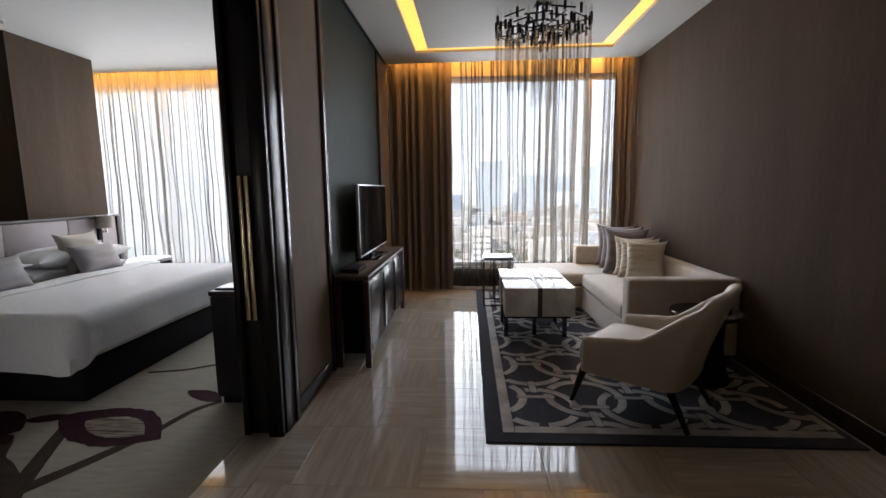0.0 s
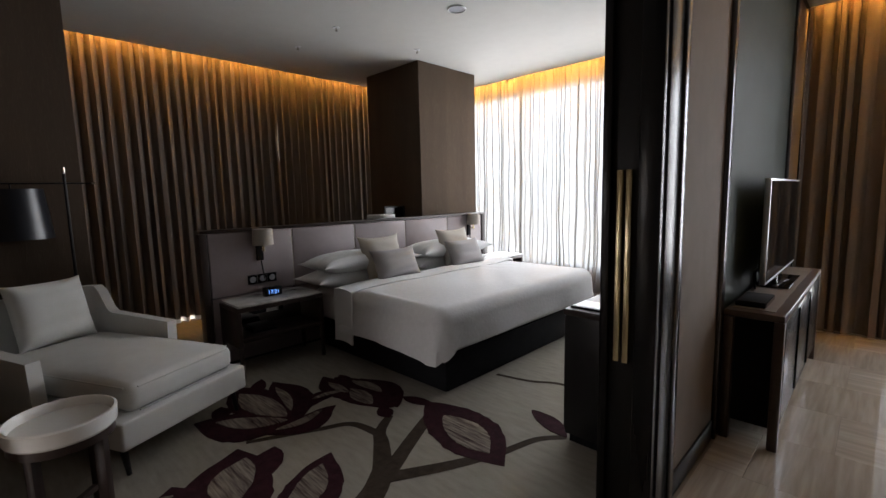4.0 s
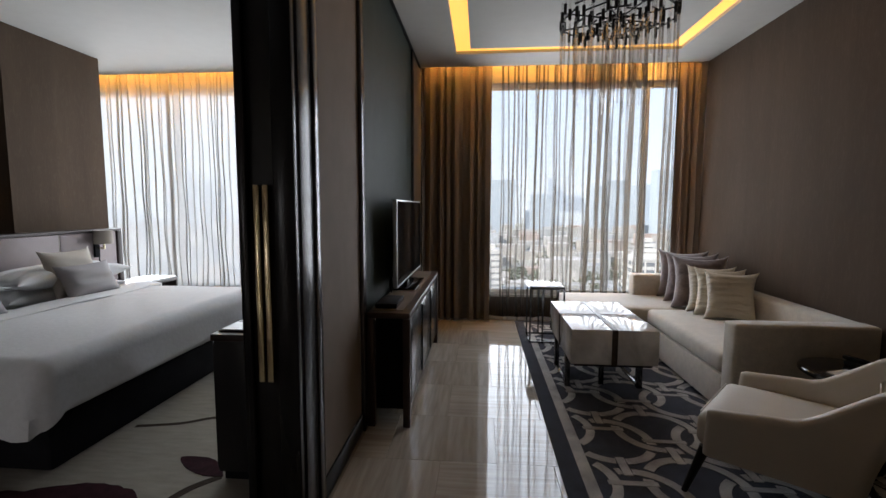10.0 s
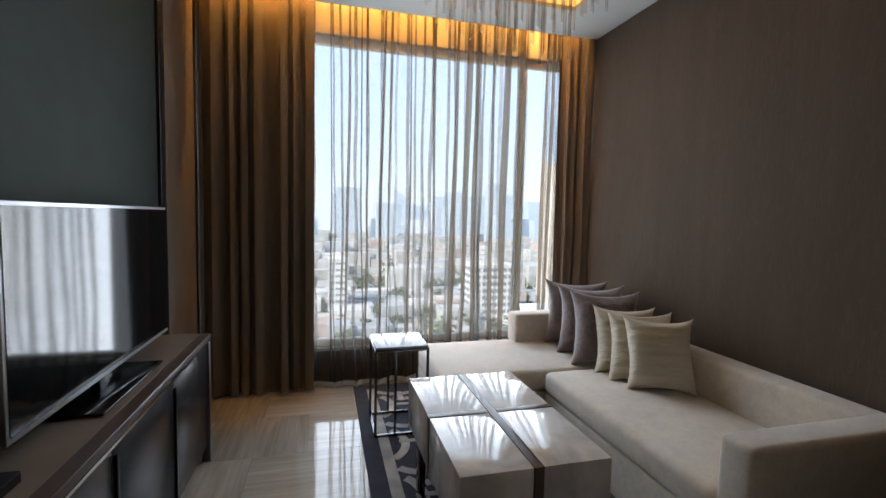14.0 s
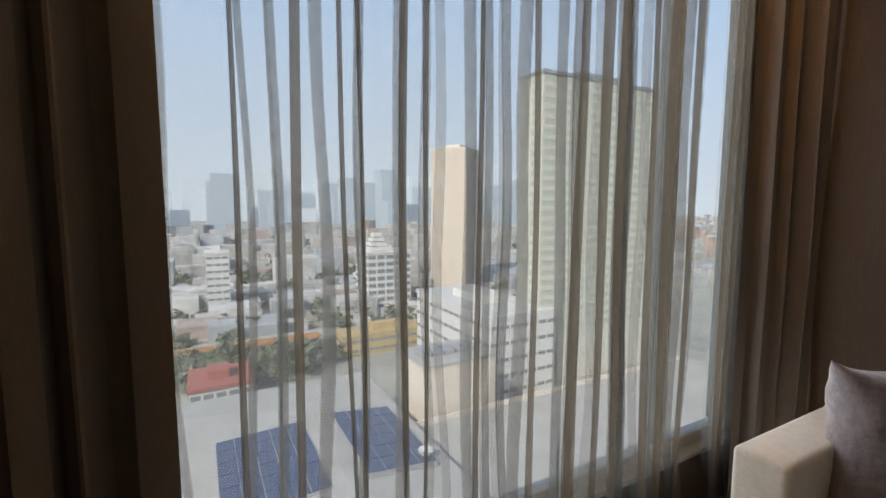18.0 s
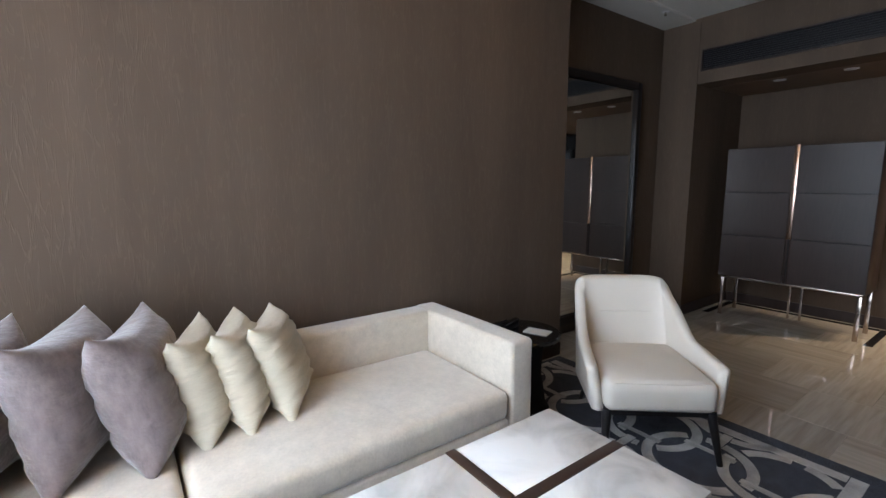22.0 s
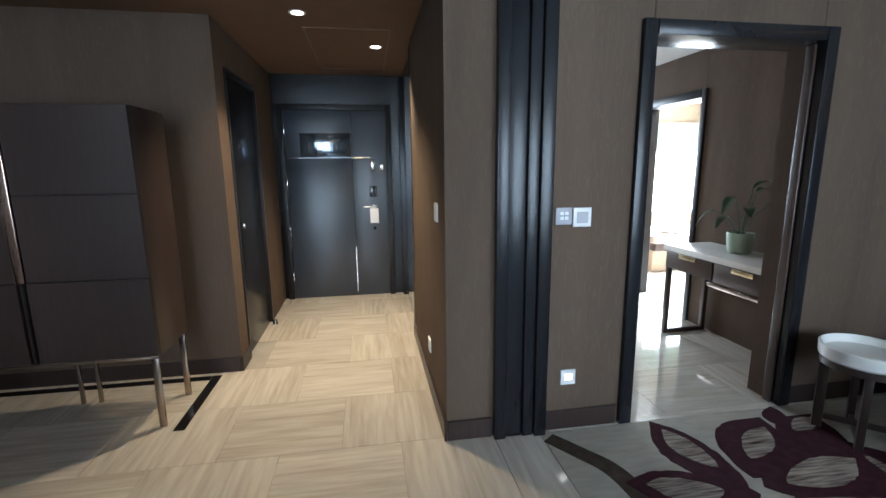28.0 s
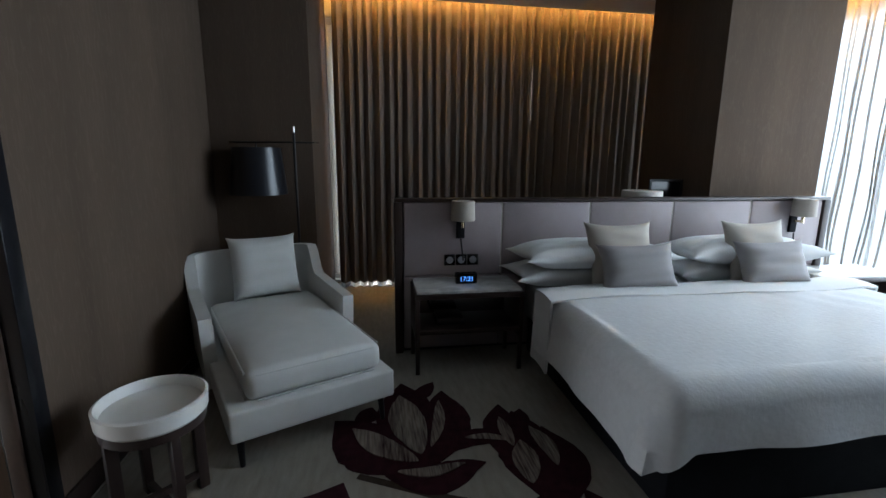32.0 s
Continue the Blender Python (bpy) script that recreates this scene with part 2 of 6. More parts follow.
M_HEAD = mat("mauve_leather", (0.255, 0.210, 0.215), 0.5, var=0.08, bump=0.2, bscale=120)
M_RUG = mat("rug_pile", (0.034, 0.038, 0.053), 0.95, var=0.35, scale=14, bump=0.9, bscale=260, sheen=0.1, spec=0.12)
M_RUGL = mat("rug_silk", (0.33, 0.31, 0.285), 0.7, var=0.6, scale=7, bump=0.7, bscale=220, sheen=0.4, spec=0.12)
M_FRAME = mat("pale_frame", (0.52, 0.48, 0.42), 0.5, var=0.05)
M_BEIGE = mat("beige_stone", (0.45, 0.36, 0.26), 0.5, var=0.12)
M_PLASTIC = mat("white_plastic", (0.62, 0.62, 0.62), 0.4, var=0.03)
M_GREYPL = mat("grey_plastic", (0.28, 0.28, 0.31), 0.4, var=0.05)
M_SHADE = mat("linen_shade", (0.34, 0.30, 0.26), 0.85, var=0.08, bump=0.2, bscale=250)
M_TVBODY = mat("silver_bezel", (0.55, 0.56, 0.58), 0.3, metal=0.8, var=0.03)
M_SCREEN = mat("tv_screen", (0.006, 0.007, 0.008), 0.06, var=0.0)
M_LEAF = mat("dark_leaf", (0.035, 0.085, 0.035), 0.4, var=0.3, scale=12)
M_POT = mat("green_ceramic", (0.36, 0.46, 0.36), 0.35, var=0.06)
M_LED = glow("warm_strip", (1.0, 0.48, 0.09), 32.0)
M_SLOT = glow("slot_strip", (1.0, 0.52, 0.10), 0.6)
M_DAY = glow("bright_day", (0.95, 0.97, 1.0), 2.6)
# glow of the added dressing room panel
M_FILLPANEL = glow("fill_panel_glow", (0.93, 0.96, 1.0), 0.5)
M_LAMP = glow("lamp_disc", (1.0, 0.86, 0.62), 5.0)
M_NIGHT = glow("night_light", (1.0, 0.9, 0.75), 1.1)
M_BLUE = glow("clock_digits", (0.12, 0.35, 1.0), 0.6)


def glass_material(name, tint, rough=0.0, base=0.03, power=4.5):
    m, nt, b = nodes_of(name)
    N, L = nt.nodes.new, nt.links.new
    tr, gl, mx, fr, pw, ma = N("ShaderNodeBsdfTransparent"), N("ShaderNodeBsdfGlossy"), N("ShaderNodeMixShader"), N("ShaderNodeLayerWeight"), N("ShaderNodeMath"), N("ShaderNodeMath")
    tr.inputs["Color"].default_value = (*tint, 1)
    gl.inputs["Roughness"].default_value = rough
    pw.operation, pw.inputs[1].default_value = "POWER", power
    ma.operation, ma.inputs[1].default_value, ma.inputs[2].default_value = "MULTIPLY_ADD", 0.7, base
    fr.inputs["Blend"].default_value = 0.5
    L(fr.outputs["Facing"], pw.inputs[0])
    L(pw.outputs[0], ma.inputs[0])
    L(ma.outputs[0], mx.inputs[0])
    L(tr.outputs[0], mx.inputs[1])
    L(gl.outputs[0], mx.inputs[2])
    L(mx.outputs[0], nt.nodes["Material Output"].inputs["Surface"])
    return m


M_GLASS = glass_material("window_glass", (0.93, 0.96, 0.96))
M_ROD = glass_material("rod_glass", (0.96, 0.95, 0.94), 0.08, 0.14, 1.6)


def vein_material(name, c0, c1, rough, scale, across, wavy):
    """Stone with straight or cloudy veins; each piece is cut from another place."""
    m, nt, b = nodes_of(name)
    N, L = nt.nodes.new, nt.links.new
    tc, oi, add, mp = N("ShaderNodeTexCoord"), N("ShaderNodeObjectInfo"), N("ShaderNodeVectorMath"), N("ShaderNodeMapping")
    mul = N("ShaderNodeMath")
    mul.operation, mul.inputs[1].default_value = "MULTIPLY", 37.0
    L(oi.outputs["Random"], mul.inputs[0])
    L(tc.outputs["Object"], add.inputs[0])
    L(mul.outputs[0], add.inputs[1])
    mp.inputs["Scale"].default_value = across
    L(add.outputs[0], mp.inputs["Vector"])
    n1, n2 = N("ShaderNodeTexNoise"), N("ShaderNodeTexNoise")
    n1.inputs["Scale"].default_value, n1.inputs["Detail"].default_value, n1.inputs["Distortion"].default_value = scale, 6, wavy
    n2.inputs["Scale"].default_value, n2.inputs["Detail"].default_value = scale * 0.22, 2
    L(mp.outputs[0], n1.inputs["Vector"])
    L(mp.outputs[0], n2.inputs["Vector"])
    ad = N("ShaderNodeMath")
    ad.operation, ad.inputs[1].default_value = "MULTIPLY_ADD", 0.6
    L(n2.outputs["Fac"], ad.inputs[0])
    L(n1.outputs["Fac"], ad.inputs[2])
    rp = N("ShaderNodeValToRGB")
    rp.color_ramp.elements[0].position, rp.color_ramp.elements[1].position = 0.55, 1.05
    rp.color_ramp.elements[0].color, rp.color_ramp.elements[1].color = (*c0, 1), (*c1, 1)
    L(ad.outputs[0], rp.inputs[0])
    hs = N("ShaderNodeHueSaturation")
    mr = N("ShaderNodeMapRange")
    mr.inputs[3].default_value, mr.inputs[4].default_value = 0.9, 1.1
    L(oi.outputs["Random"], mr.inputs[0])
    L(mr.outputs[0], hs.inputs["Value"])
    L(rp.outputs[0], hs.inputs["Color"])
    L(hs.outputs[0], b.inputs["Base Color"])
    b.inputs["Roughness"].default_value = rough
    if rough > 0.9:
        b.inputs["Specular IOR Level"].default_value = 0.12
    return m


M_MARBLE = vein_material("marble_floor", (0.305, 0.27, 0.228), (0.435, 0.395, 0.34), 0.045, 5.0, (0.55, 7.0, 1.0), 0.3)
M_WMARBLE = vein_material("white_marble", (0.38, 0.375, 0.365), (0.74, 0.73, 0.71), 0.08, 3.6, (1, 1, 1), 1.6)
M_TOPG = vein_material("grey_marble", (0.20, 0.205, 0.215), (0.34, 0.345, 0.355), 0.07, 3.0, (1, 1, 1), 1.4)
M_STREAK = vein_material("carpet_streaks", (0.03, 0.012, 0.014), (0.27, 0.23, 0.19), 0.97, 15.0, (0.5, 6.0, 1.0), 0.0)


M_CITYG = mat("city_ground", (0.31, 0.31, 0.28), 0.95, var=0.4, scale=0.02, bscale=0.2)
M_BLDW = mat("pale_facade", (0.50, 0.48, 0.43), 0.7, var=0.05, scale=0.2)
M_BLDW2 = mat("white_facade", (0.58, 0.57, 0.56), 0.7, var=0.08, scale=0.2)
M_BLDT = mat("beige_concrete", (0.60, 0.53, 0.46), 0.8, var=0.08, scale=0.2)
M_RIB = mat("concrete_ribs", (0.53, 0.46, 0.40), 0.8, var=0.08, scale=0.2)
M_BLDG = mat("greenish_windows", (0.40, 0.43, 0.37), 0.15, var=0.25, scale=0.3)
M_BLDG2 = mat("dark_windows", (0.20, 0.215, 0.235), 0.2, var=0.3, scale=0.3)
M_YELLOW = mat("ochre_wall", (0.42, 0.31, 0.15), 0.8, var=0.1, scale=0.2)
M_RED = mat("red_roof", (0.32, 0.10, 0.08), 0.8, var=0.15, scale=0.5)
M_ORANGE = mat("orange_fence", (0.46, 0.25, 0.12), 0.7, var=0.2, scale=0.3)
M_ROOF = mat("pale_roof", (0.38, 0.37, 0.35), 0.85, var=0.15, scale=0.15, bscale=2)
M_SOLAR = mat("solar_glass", (0.03, 0.05, 0.12), 0.15, var=0.2, scale=0.5)
M_HOUSES = mat("house_walls", (0.42, 0.40, 0.38), 0.85, var=0.45, scale=0.06, bscale=0.3)
_nt = M_HOUSES.node_tree
_g, _r = _nt.nodes.new("ShaderNodeNewGeometry"), _nt.nodes.new("ShaderNodeValToRGB")
_r.color_ramp.interpolation = "CONSTANT"
# wall colours kept pale and close together: distance haze is put into them
for _k, _c in ((0.0, (0.46, 0.45, 0.44)), (0.25, (0.39, 0.37, 0.35)), (0.45, (0.36, 0.29, 0.26)), (0.55, (0.38, 0.38, 0.37)), (0.8, (0.33, 0.345, 0.36))):
    _e = _r.color_ramp.elements.new(_k)
    _e.color = (*_c, 1)
_nt.links.new(_g.outputs["Random Per Island"], _r.inputs[0])
_nt.links.new(_r.outputs[0], [n for n in _nt.nodes if n.type == "MIX"][0].inputs[6])
# distance haze painted into these two: blue-grey base plus emission, no real lamps
M_FAR_HAZED = mat("hazed_far_towers", (0.26, 0.30, 0.34), 0.9, var=0.12, scale=0.01, bscale=0.05)
M_SKYLINE_HAZED = mat("hazed_skyline_walls", (0.32, 0.35, 0.38), 0.9, var=0.1, scale=0.01, bscale=0.05)
for _m, _c, _s in ((M_FAR_HAZED, (0.52, 0.60, 0.70), 0.26), (M_SKYLINE_HAZED, (0.62, 0.68, 0.76), 0.42)):
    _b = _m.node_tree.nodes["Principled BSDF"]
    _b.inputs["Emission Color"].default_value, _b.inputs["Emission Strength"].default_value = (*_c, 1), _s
# crown colour paled and greyed, with haze put into the base colour
M_TREES = mat("tree_crowns", (0.10, 0.118, 0.078), 0.9, var=0.4, scale=0.2, bscale=1)
M_RIVER = mat("river_water", (0.45, 0.50, 0.55), 0.3, var=0.05, scale=0.01)


def sheer_material(name, thin, thick, color):
    m, nt, b = nodes_of(name)
    N, L = nt.nodes.new, nt.links.new
    out = nt.nodes["Material Output"]
    tr, tl, df, mx, mx2 = N("ShaderNodeBsdfTransparent"), N("ShaderNodeBsdfTranslucent"), N("ShaderNodeBsdfDiffuse"), N("ShaderNodeMixShader"), N("ShaderNodeMixShader")
    tc, wv = N("ShaderNodeTexCoord"), N("ShaderNodeTexWave")
    wv.bands_direction = "X"
    wv.inputs["Scale"].default_value, wv.inputs["Distortion"].default_value = 95.0, 0.8
    L(tc.outputs["Object"], wv.inputs["Vector"])
    mr = N("ShaderNodeMapRange")
    mr.inputs[3].default_value, mr.inputs[4].default_value = thin, thick
    L(wv.outputs["Fac"], mr.inputs[0])
    for s in (tl, df):
        s.inputs["Color"].default_value = (*color, 1)
    mx2.inputs[0].default_value = 0.3
    L(tl.outputs[0], mx2.inputs[1])
    L(df.outputs[0], mx2.inputs[2])
    L(mr.outputs[0], mx.inputs[0])
    L(tr.outputs[0], mx.inputs[1])
    L(mx2.outputs[0], mx.inputs[2])
    L(mx.outputs[0], out.inputs["Surface"])
    return m


M_SHEER = sheer_material("sheer_voile", 0.16, 0.32, (0.17, 0.155, 0.135))
# single strips stand in for stacked folds; their darkness is in this colour
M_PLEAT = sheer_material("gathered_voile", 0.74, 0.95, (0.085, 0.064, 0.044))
M_HEM = sheer_material("hem_tape", 0.93, 0.98, (0.86, 0.86, 0.84))
M_SHEERB = sheer_material("pale_voile", 0.62, 0.82, (0.66, 0.645, 0.62))


# ---- mesh helpers ----
def bx(bm, x0, x1, y0, y1, z0, z1, bevel=0.0, seg=2):
    r = bmesh.ops.create_cube(bm, size=1.0)
    vs = r["verts"]
    for v in vs:
        v.co = Vector((x0 + (v.co.x + 0.5) * (x1 - x0), y0 + (v.co.y + 0.5) * (y1 - y0), z0 + (v.co.z + 0.5) * (z1 - z0)))
    if bevel:
        es = list({e for v in vs for e in v.link_edges})
        r = bmesh.ops.bevel(bm, geom=es, offset=bevel, segments=seg, profile=0.5, affect="EDGES")
        layer = bm.faces.layers.int.get("rounded") or bm.faces.layers.int.new("rounded")
        for f in bm.faces:
            f.normal_update()
            f[layer] = 1 if max(abs(c) for c in f.normal) < 0.9999 else 2
    return bm


def box(x0, x1, y0, y1, z0, z1, bevel=0.0, seg=2):
    return bx(bmesh.new(), x0, x1, y0, y1, z0, z1, bevel, seg)


def rod(bm, p, q, r0, r1=None, seg=12):
    p, q = Vector(p), Vector(q)
    d = q - p
    m = Matrix.Translation((p + q) / 2) @ d.to_track_quat("Z", "Y").to_matrix().to_4x4()
    bmesh.ops.create_cone(bm, cap_ends=True, segments=seg, radius1=r0, radius2=r0 if r1 is None else r1, depth=d.length, matrix=m)
    return bm


def lathe(profile, seg=32):
    """A turned shape from (radius, height) pairs."""
    bm = bmesh.new()
    rings = []
    for r, z in profile:
        rings.append([bm.verts.new((r * math.cos(2 * math.pi * i / seg), r * math.sin(2 * math.pi * i / seg), z)) for i in range(seg)])
    for a, b in zip(rings, rings[1:]):
        for i in range(seg):
            bm.faces.new((a[i], a[(i + 1) % seg], b[(i + 1) % seg], b[i]))
    for ring, flip in ((rings[0], True), (rings[-1], False)):
        if profile[0 if flip else -1][0] > 1e-5:
            bm.faces.new(ring[::-1] if flip else ring)
    return bm


def sheet(f, nu, nv, thick=0.0):
    """A surface from f(u, v), u and v from 0 to 1."""
    bm = bmesh.new()
    g = [[bm.verts.new(f(i / nu, j / nv)) for j in range(nv + 1)] for i in range(nu + 1)]
    for i in range(nu):
        for j in range(nv):
            bm.faces.new((g[i][j], g[i + 1][j], g[i + 1][j + 1], g[i][j + 1]))
    if thick:
        bm.normal_update()
        bmesh.ops.solidify(bm, geom=bm.faces[:], thickness=thick)
    return bm


def mesh_of(name, bm, material, smooth=True):
    me = bpy.data.meshes.new(name)
    bmesh.ops.recalc_face_normals(bm, faces=bm.faces[:])
    layer = bm.faces.layers.int.get("rounded")
    flags = [f[layer] != 2 for f in bm.faces] if layer else [True] * len(bm.faces)
    bm.to_mesh(me)
    bm.free()
    me.materials.append(material)
    if smooth:
        me.polygons.foreach_set("use_smooth", flags)
        me.set_sharp_from_angle(angle=radians(35 if smooth is True else smooth))
    return me


def part(name, bm, material, parent, label="", smooth=True):
    ob = new(name, mesh_of(name, bm, material, smooth))
    ob.parent = parent
    if label:
        ob["label"] = label
    return ob


def thing(name, m, label, category, group="", kind=""):
    ob = new(name)
    ob.empty_display_size = 0.1
    ob.matrix_basis = m
    return tagged(ob, label, category, group, kind)


def single(name, bm, material, label, category, kind="", group="", smooth=True, m=None):
    ob = new(name, mesh_of(name, bm, material, smooth))
    if m is not None:
        ob.matrix_basis = m
    return tagged(ob, label, category, group, kind)


def structure(name, bm, material, label, category="wall"):
    return single(name, bm, material, label, category, "structure")


# ---- structure ----
H, HALL = 2.98, 2.36
WR, WM, BACK, WIN = 2.26, 2.58, -0.60, 5.62
PX0, PX1, PEND = -1.16, -0.92, 1.41

floor = structure("floor", box(-1.15, 2.9, -4.0, 5.62, -0.12, -0.008), M_GROUT, "polished grey-beige marble tile floor with linear veins", "floor")
floor_bed = structure("floor_bedroom", box(-6.6, -1.154, BACK + 0.03, 5.62, -0.12, 0.0), M_CARPET, "beige bedroom carpet with a dark burgundy flower pattern", "carpet")
floor_bath = structure("floor_bathroom", box(-5.62, -1.154, -5.2, BACK + 0.026, -0.12, -0.008), M_GROUT, "polished grey marble bathroom floor", "floor")
structure("wall_sofa", box(WR, WM + 0.2, 1.30, 5.37, -0.05, 3.3), M_WALL, "dark brown textured wallpaper on the sofa wall")
structure("wall_mirror", box(WM, WM + 0.2, -0.8, 1.296, -0.05, 3.3), M_WALL, "dark brown wallpapered wall holding a tall mirror")
structure("wall_niche_side", box(2.21, WM - 0.004, BACK - 1.3, BACK, -0.05, 3.3), M_WALL, "dark brown wallpapered wall beside the cabinet niche")
structure("wall_header", box(-0.646, 2.206, BACK - 0.3, BACK, HALL, 3.3), M_WALL, "dark brown wallpapered header over the entry")
structure("wall_niche_back", box(0.64, 2.5, -1.88, -1.68, -0.05, HALL), M_WALL, "dark brown wallpapered niche wall behind the cabinet")
structure("wall_hall_east", box(0.644, 0.9, -3.6, -2.75, -0.05, HALL), M_WALL, "dark brown hall wall beside the entrance door")
structure("wall_hall_over_door", box(0.644, 0.9, -2.746, -1.884, 2.1, HALL), M_WALL, "dark brown wall over the side door")
structure("wall_hall_end", box(-1.0, 1.0, -3.72, -3.48, -0.05, HALL), M_LACQ, "dark lacquered wall round the entrance door")
structure("wall_pier", box(-0.90, -0.65, -2.14, BACK, -0.05, 3.3), M_WALL, "dark brown wallpapered pier beside the entry")
structure("wall_hall_west", box(-1.0, -0.70, -3.476, -2.144, -0.05, 3.3), M_WALL, "dark wall behind the hall mirror")
structure("wall_switch", box(-1.68, -0.904, BACK - 0.2, BACK, -0.05, 3.3), M_WALL, "dark brown wallpapered wall with switches")
structure("wall_bath_over", box(-2.64, -1.684, BACK - 0.2, BACK, 2.06, 3.3), M_WALL, "dark brown wallpaper over the bathroom doorway")
structure("wall_chaise", box(-4.95, -2.644, BACK - 0.2, BACK, -0.05, 3.3), M_WALL, "dark brown wallpapered wall behind the chaise")
structure("wall_lamp", box(-6.4, -4.75, BACK + 0.004, 0.155, -0.05, 3.3), M_WALL, "dark brown wall end beside the bedroom curtain")
structure("column", box(-5.40, -4.38, 3.39, 4.42, -0.05, H + 0.1), M_WALL, "dark brown wallpapered column in the bedroom corner", "column")
structure("ceiling_bedroom", box(-5.86, -1.164, BACK - 0.15, 4.98, H, 3.3), M_CEIL, "off-white painted bedroom ceiling", "ceiling")
structure("ceiling_hall", box(-1.0, 2.5, -3.7, BACK - 0.304, HALL, 2.6), M_BCEIL, "brown painted hall ceiling", "ceiling")
structure("ceiling_mirror", box(WR + 0.002, WM + 0.1, BACK, 1.4, H - 0.02, 3.3), M_CEIL, "off-white ceiling strip above the mirror", "ceiling")
structure("roof", box(-6.8, 3.2, -5.4, 5.9, 3.304, 3.5), M_CEIL, "concrete slab over the rooms", "ceiling")
# living room ceiling with a lit slot round a middle panel
CX0, CX1, CY0, CY1, SLOT = -0.475, 1.79, 1.9, 4.55, 0.15
bm = bmesh.new()
bx(bm, PX1, CX0, BACK - 0.15, 4.98, H, 3.3)
bx(bm, CX1, WR, BACK - 0.15, 4.98, H, 3.3)
bx(bm, CX0, CX1, BACK - 0.15, CY0, H, 3.3)
bx(bm, CX0, CX1, CY1, 4.98, H, 3.3)
bx(bm, CX0 + SLOT, CX1 - SLOT, CY0 + SLOT, CY1 - SLOT, H, 3.3)
structure("ceiling", bm, M_CEIL, "off-white ceiling with a glowing rectangular slot", "ceiling")
slot = thing("cove_light", pose(0, 0, 3.008), "warm orange strip light in the ceiling slot", "light strip")
for a, b, c, d in ((CX0, CX0 + SLOT, CY0, CY1), (CX1 - SLOT, CX1, CY0, CY1), (CX0 + SLOT, CX1 - SLOT, CY1 - SLOT, CY1), (CX0 + SLOT, CX1 - SLOT, CY0, CY0 + SLOT)):
    part("strip", box(a + 0.002, b - 0.002, c + 0.002, d - 0.002, 0, 0.02), M_SLOT, slot)

# windows
structure("wall_window_1", box(-1.32, -0.90, 5.27, 5.47, -0.05, 3.3), M_WALL, "wall between the two windows")
structure("wall_window_2", box(-6.6, -5.5, 5.27, 5.47, -0.05, 3.3), M_WALL, "wall at the outer window corner")


def window(name, a, b, mullions, axis="x", low=0.27):
    w = thing(name, pose(0, 5.34, 0) if axis == "x" else pose(-6.25, 0, 0, 0, 0, 90), "floor-high window in a pale aluminium frame", "window", kind="structure")
    part("sill_wall", box(a, b, -0.07, 0.12, -0.05, low), M_WALL, w, "low wall under the glass")
    part("lintel", box(a, b, -0.07, 0.12, 2.87, 3.3), M_FRAME, w)
    part("sill", box(a, b, -0.076, 0.03, low + 0.004, low + 0.03, 0.004), M_FRAME, w)
    part("frame", box(a, b, -0.03, 0.03, low + 0.034, low + 0.09, 0.004), M_FRAME, w)
    part("frame", box(a, b, -0.03, 0.03, 2.80, 2.866, 0.004), M_FRAME, w)
    xs = [a + 0.03] + mullions + [b - 0.03]
    for x in xs:
        part("mullion", box(x - 0.03, x + 0.03, -0.035, 0.035, low + 0.094, 2.796, 0.004), M_FRAME, w)
    for p, q in zip(xs, xs[1:]):
        g = part("pane", box(p + 0.032, q - 0.032, -0.004, 0.004, low + 0.094, 2.796), M_GLASS, w)
        g.visible_shadow = False
    return w


window("window_1", -0.90, 2.256, [1.745])
window("window_2", -5.5, -1.32, [-4.15, -2.91, -2.01])
window("window_3", 0.16, 5.265, [1.2, 2.36, 3.5, 4.6], "y", 0.01)

# skirting
sk = thing("baseboard", pose(0, 0, 0), "dark stained wooden skirting along the walls", "baseboard", kind="structure")
for b in ((WR - 0.015, WR - 0.002, 1.30, 5.2), (WM - 0.015, WM - 0.002, BACK, 1.29), (2.225, WM - 0.018, BACK + 0.002, BACK + 0.015), (2.195, 2.208, -1.66, BACK + 0.015),
          (0.64, 2.19, -1.678, -1.665), (0.627, 0.638, -1.88, -1.665), (-0.648, -0.635, -2.14, BACK + 0.015), (-0.89, -0.652, BACK + 0.002, BACK + 0.015), (-1.60, -1.18, BACK + 0.002, BACK + 0.015),
          (-4.74, -2.72, BACK + 0.002, BACK + 0.015), (-4.748, -4.735, BACK + 0.017, 0.10)):
    part("board", box(*b, 0, 0.11, 0.003, 1), M_WOOD, sk)

# partition between living room and bedroom
pw = thing("wall_partition", pose(0, 0, 0), "partition of dark lacquer frames and fabric panels", "wall", kind="structure")
part("core", box(PX0, PX1 - 0.02, PEND, 5.13, -0.05, 3.3), M_DARK, pw)
part("core", box(PX0, -0.94, 5.134, 5.266, -0.05, 3.3), M_WALL, pw)
part("end_board", box(PX0 + 0.01, -1.115, PEND - 0.03, PEND - 0.002, 0, 2.95, 0.003), M_LACQ, pw)
part("end_board", box(-1.0, PX1 + 0.005, PEND - 0.045, PEND - 0.002, 0, 2.95, 0.004), M_LACQ, pw)
for x in (-1.075, -1.038):
    part("handle", box(x - 0.012, x + 0.012, PEND - 0.035, PEND - 0.002, 0.68, 1.467, 0.003), M_BRASS, pw, "polished brass pull bar")
part("frame", box(PX1 - 0.02, PX1 + 0.012, PEND + 0.0, 1.545, 0, 2.97, 0.004), M_LACQ, pw)
part("trim", box(PX1 - 0.02, PX1 + 0.022, 1.549, 1.60, 0.0, 2.97, 0.005), M_GUN, pw, "polished gunmetal strip")
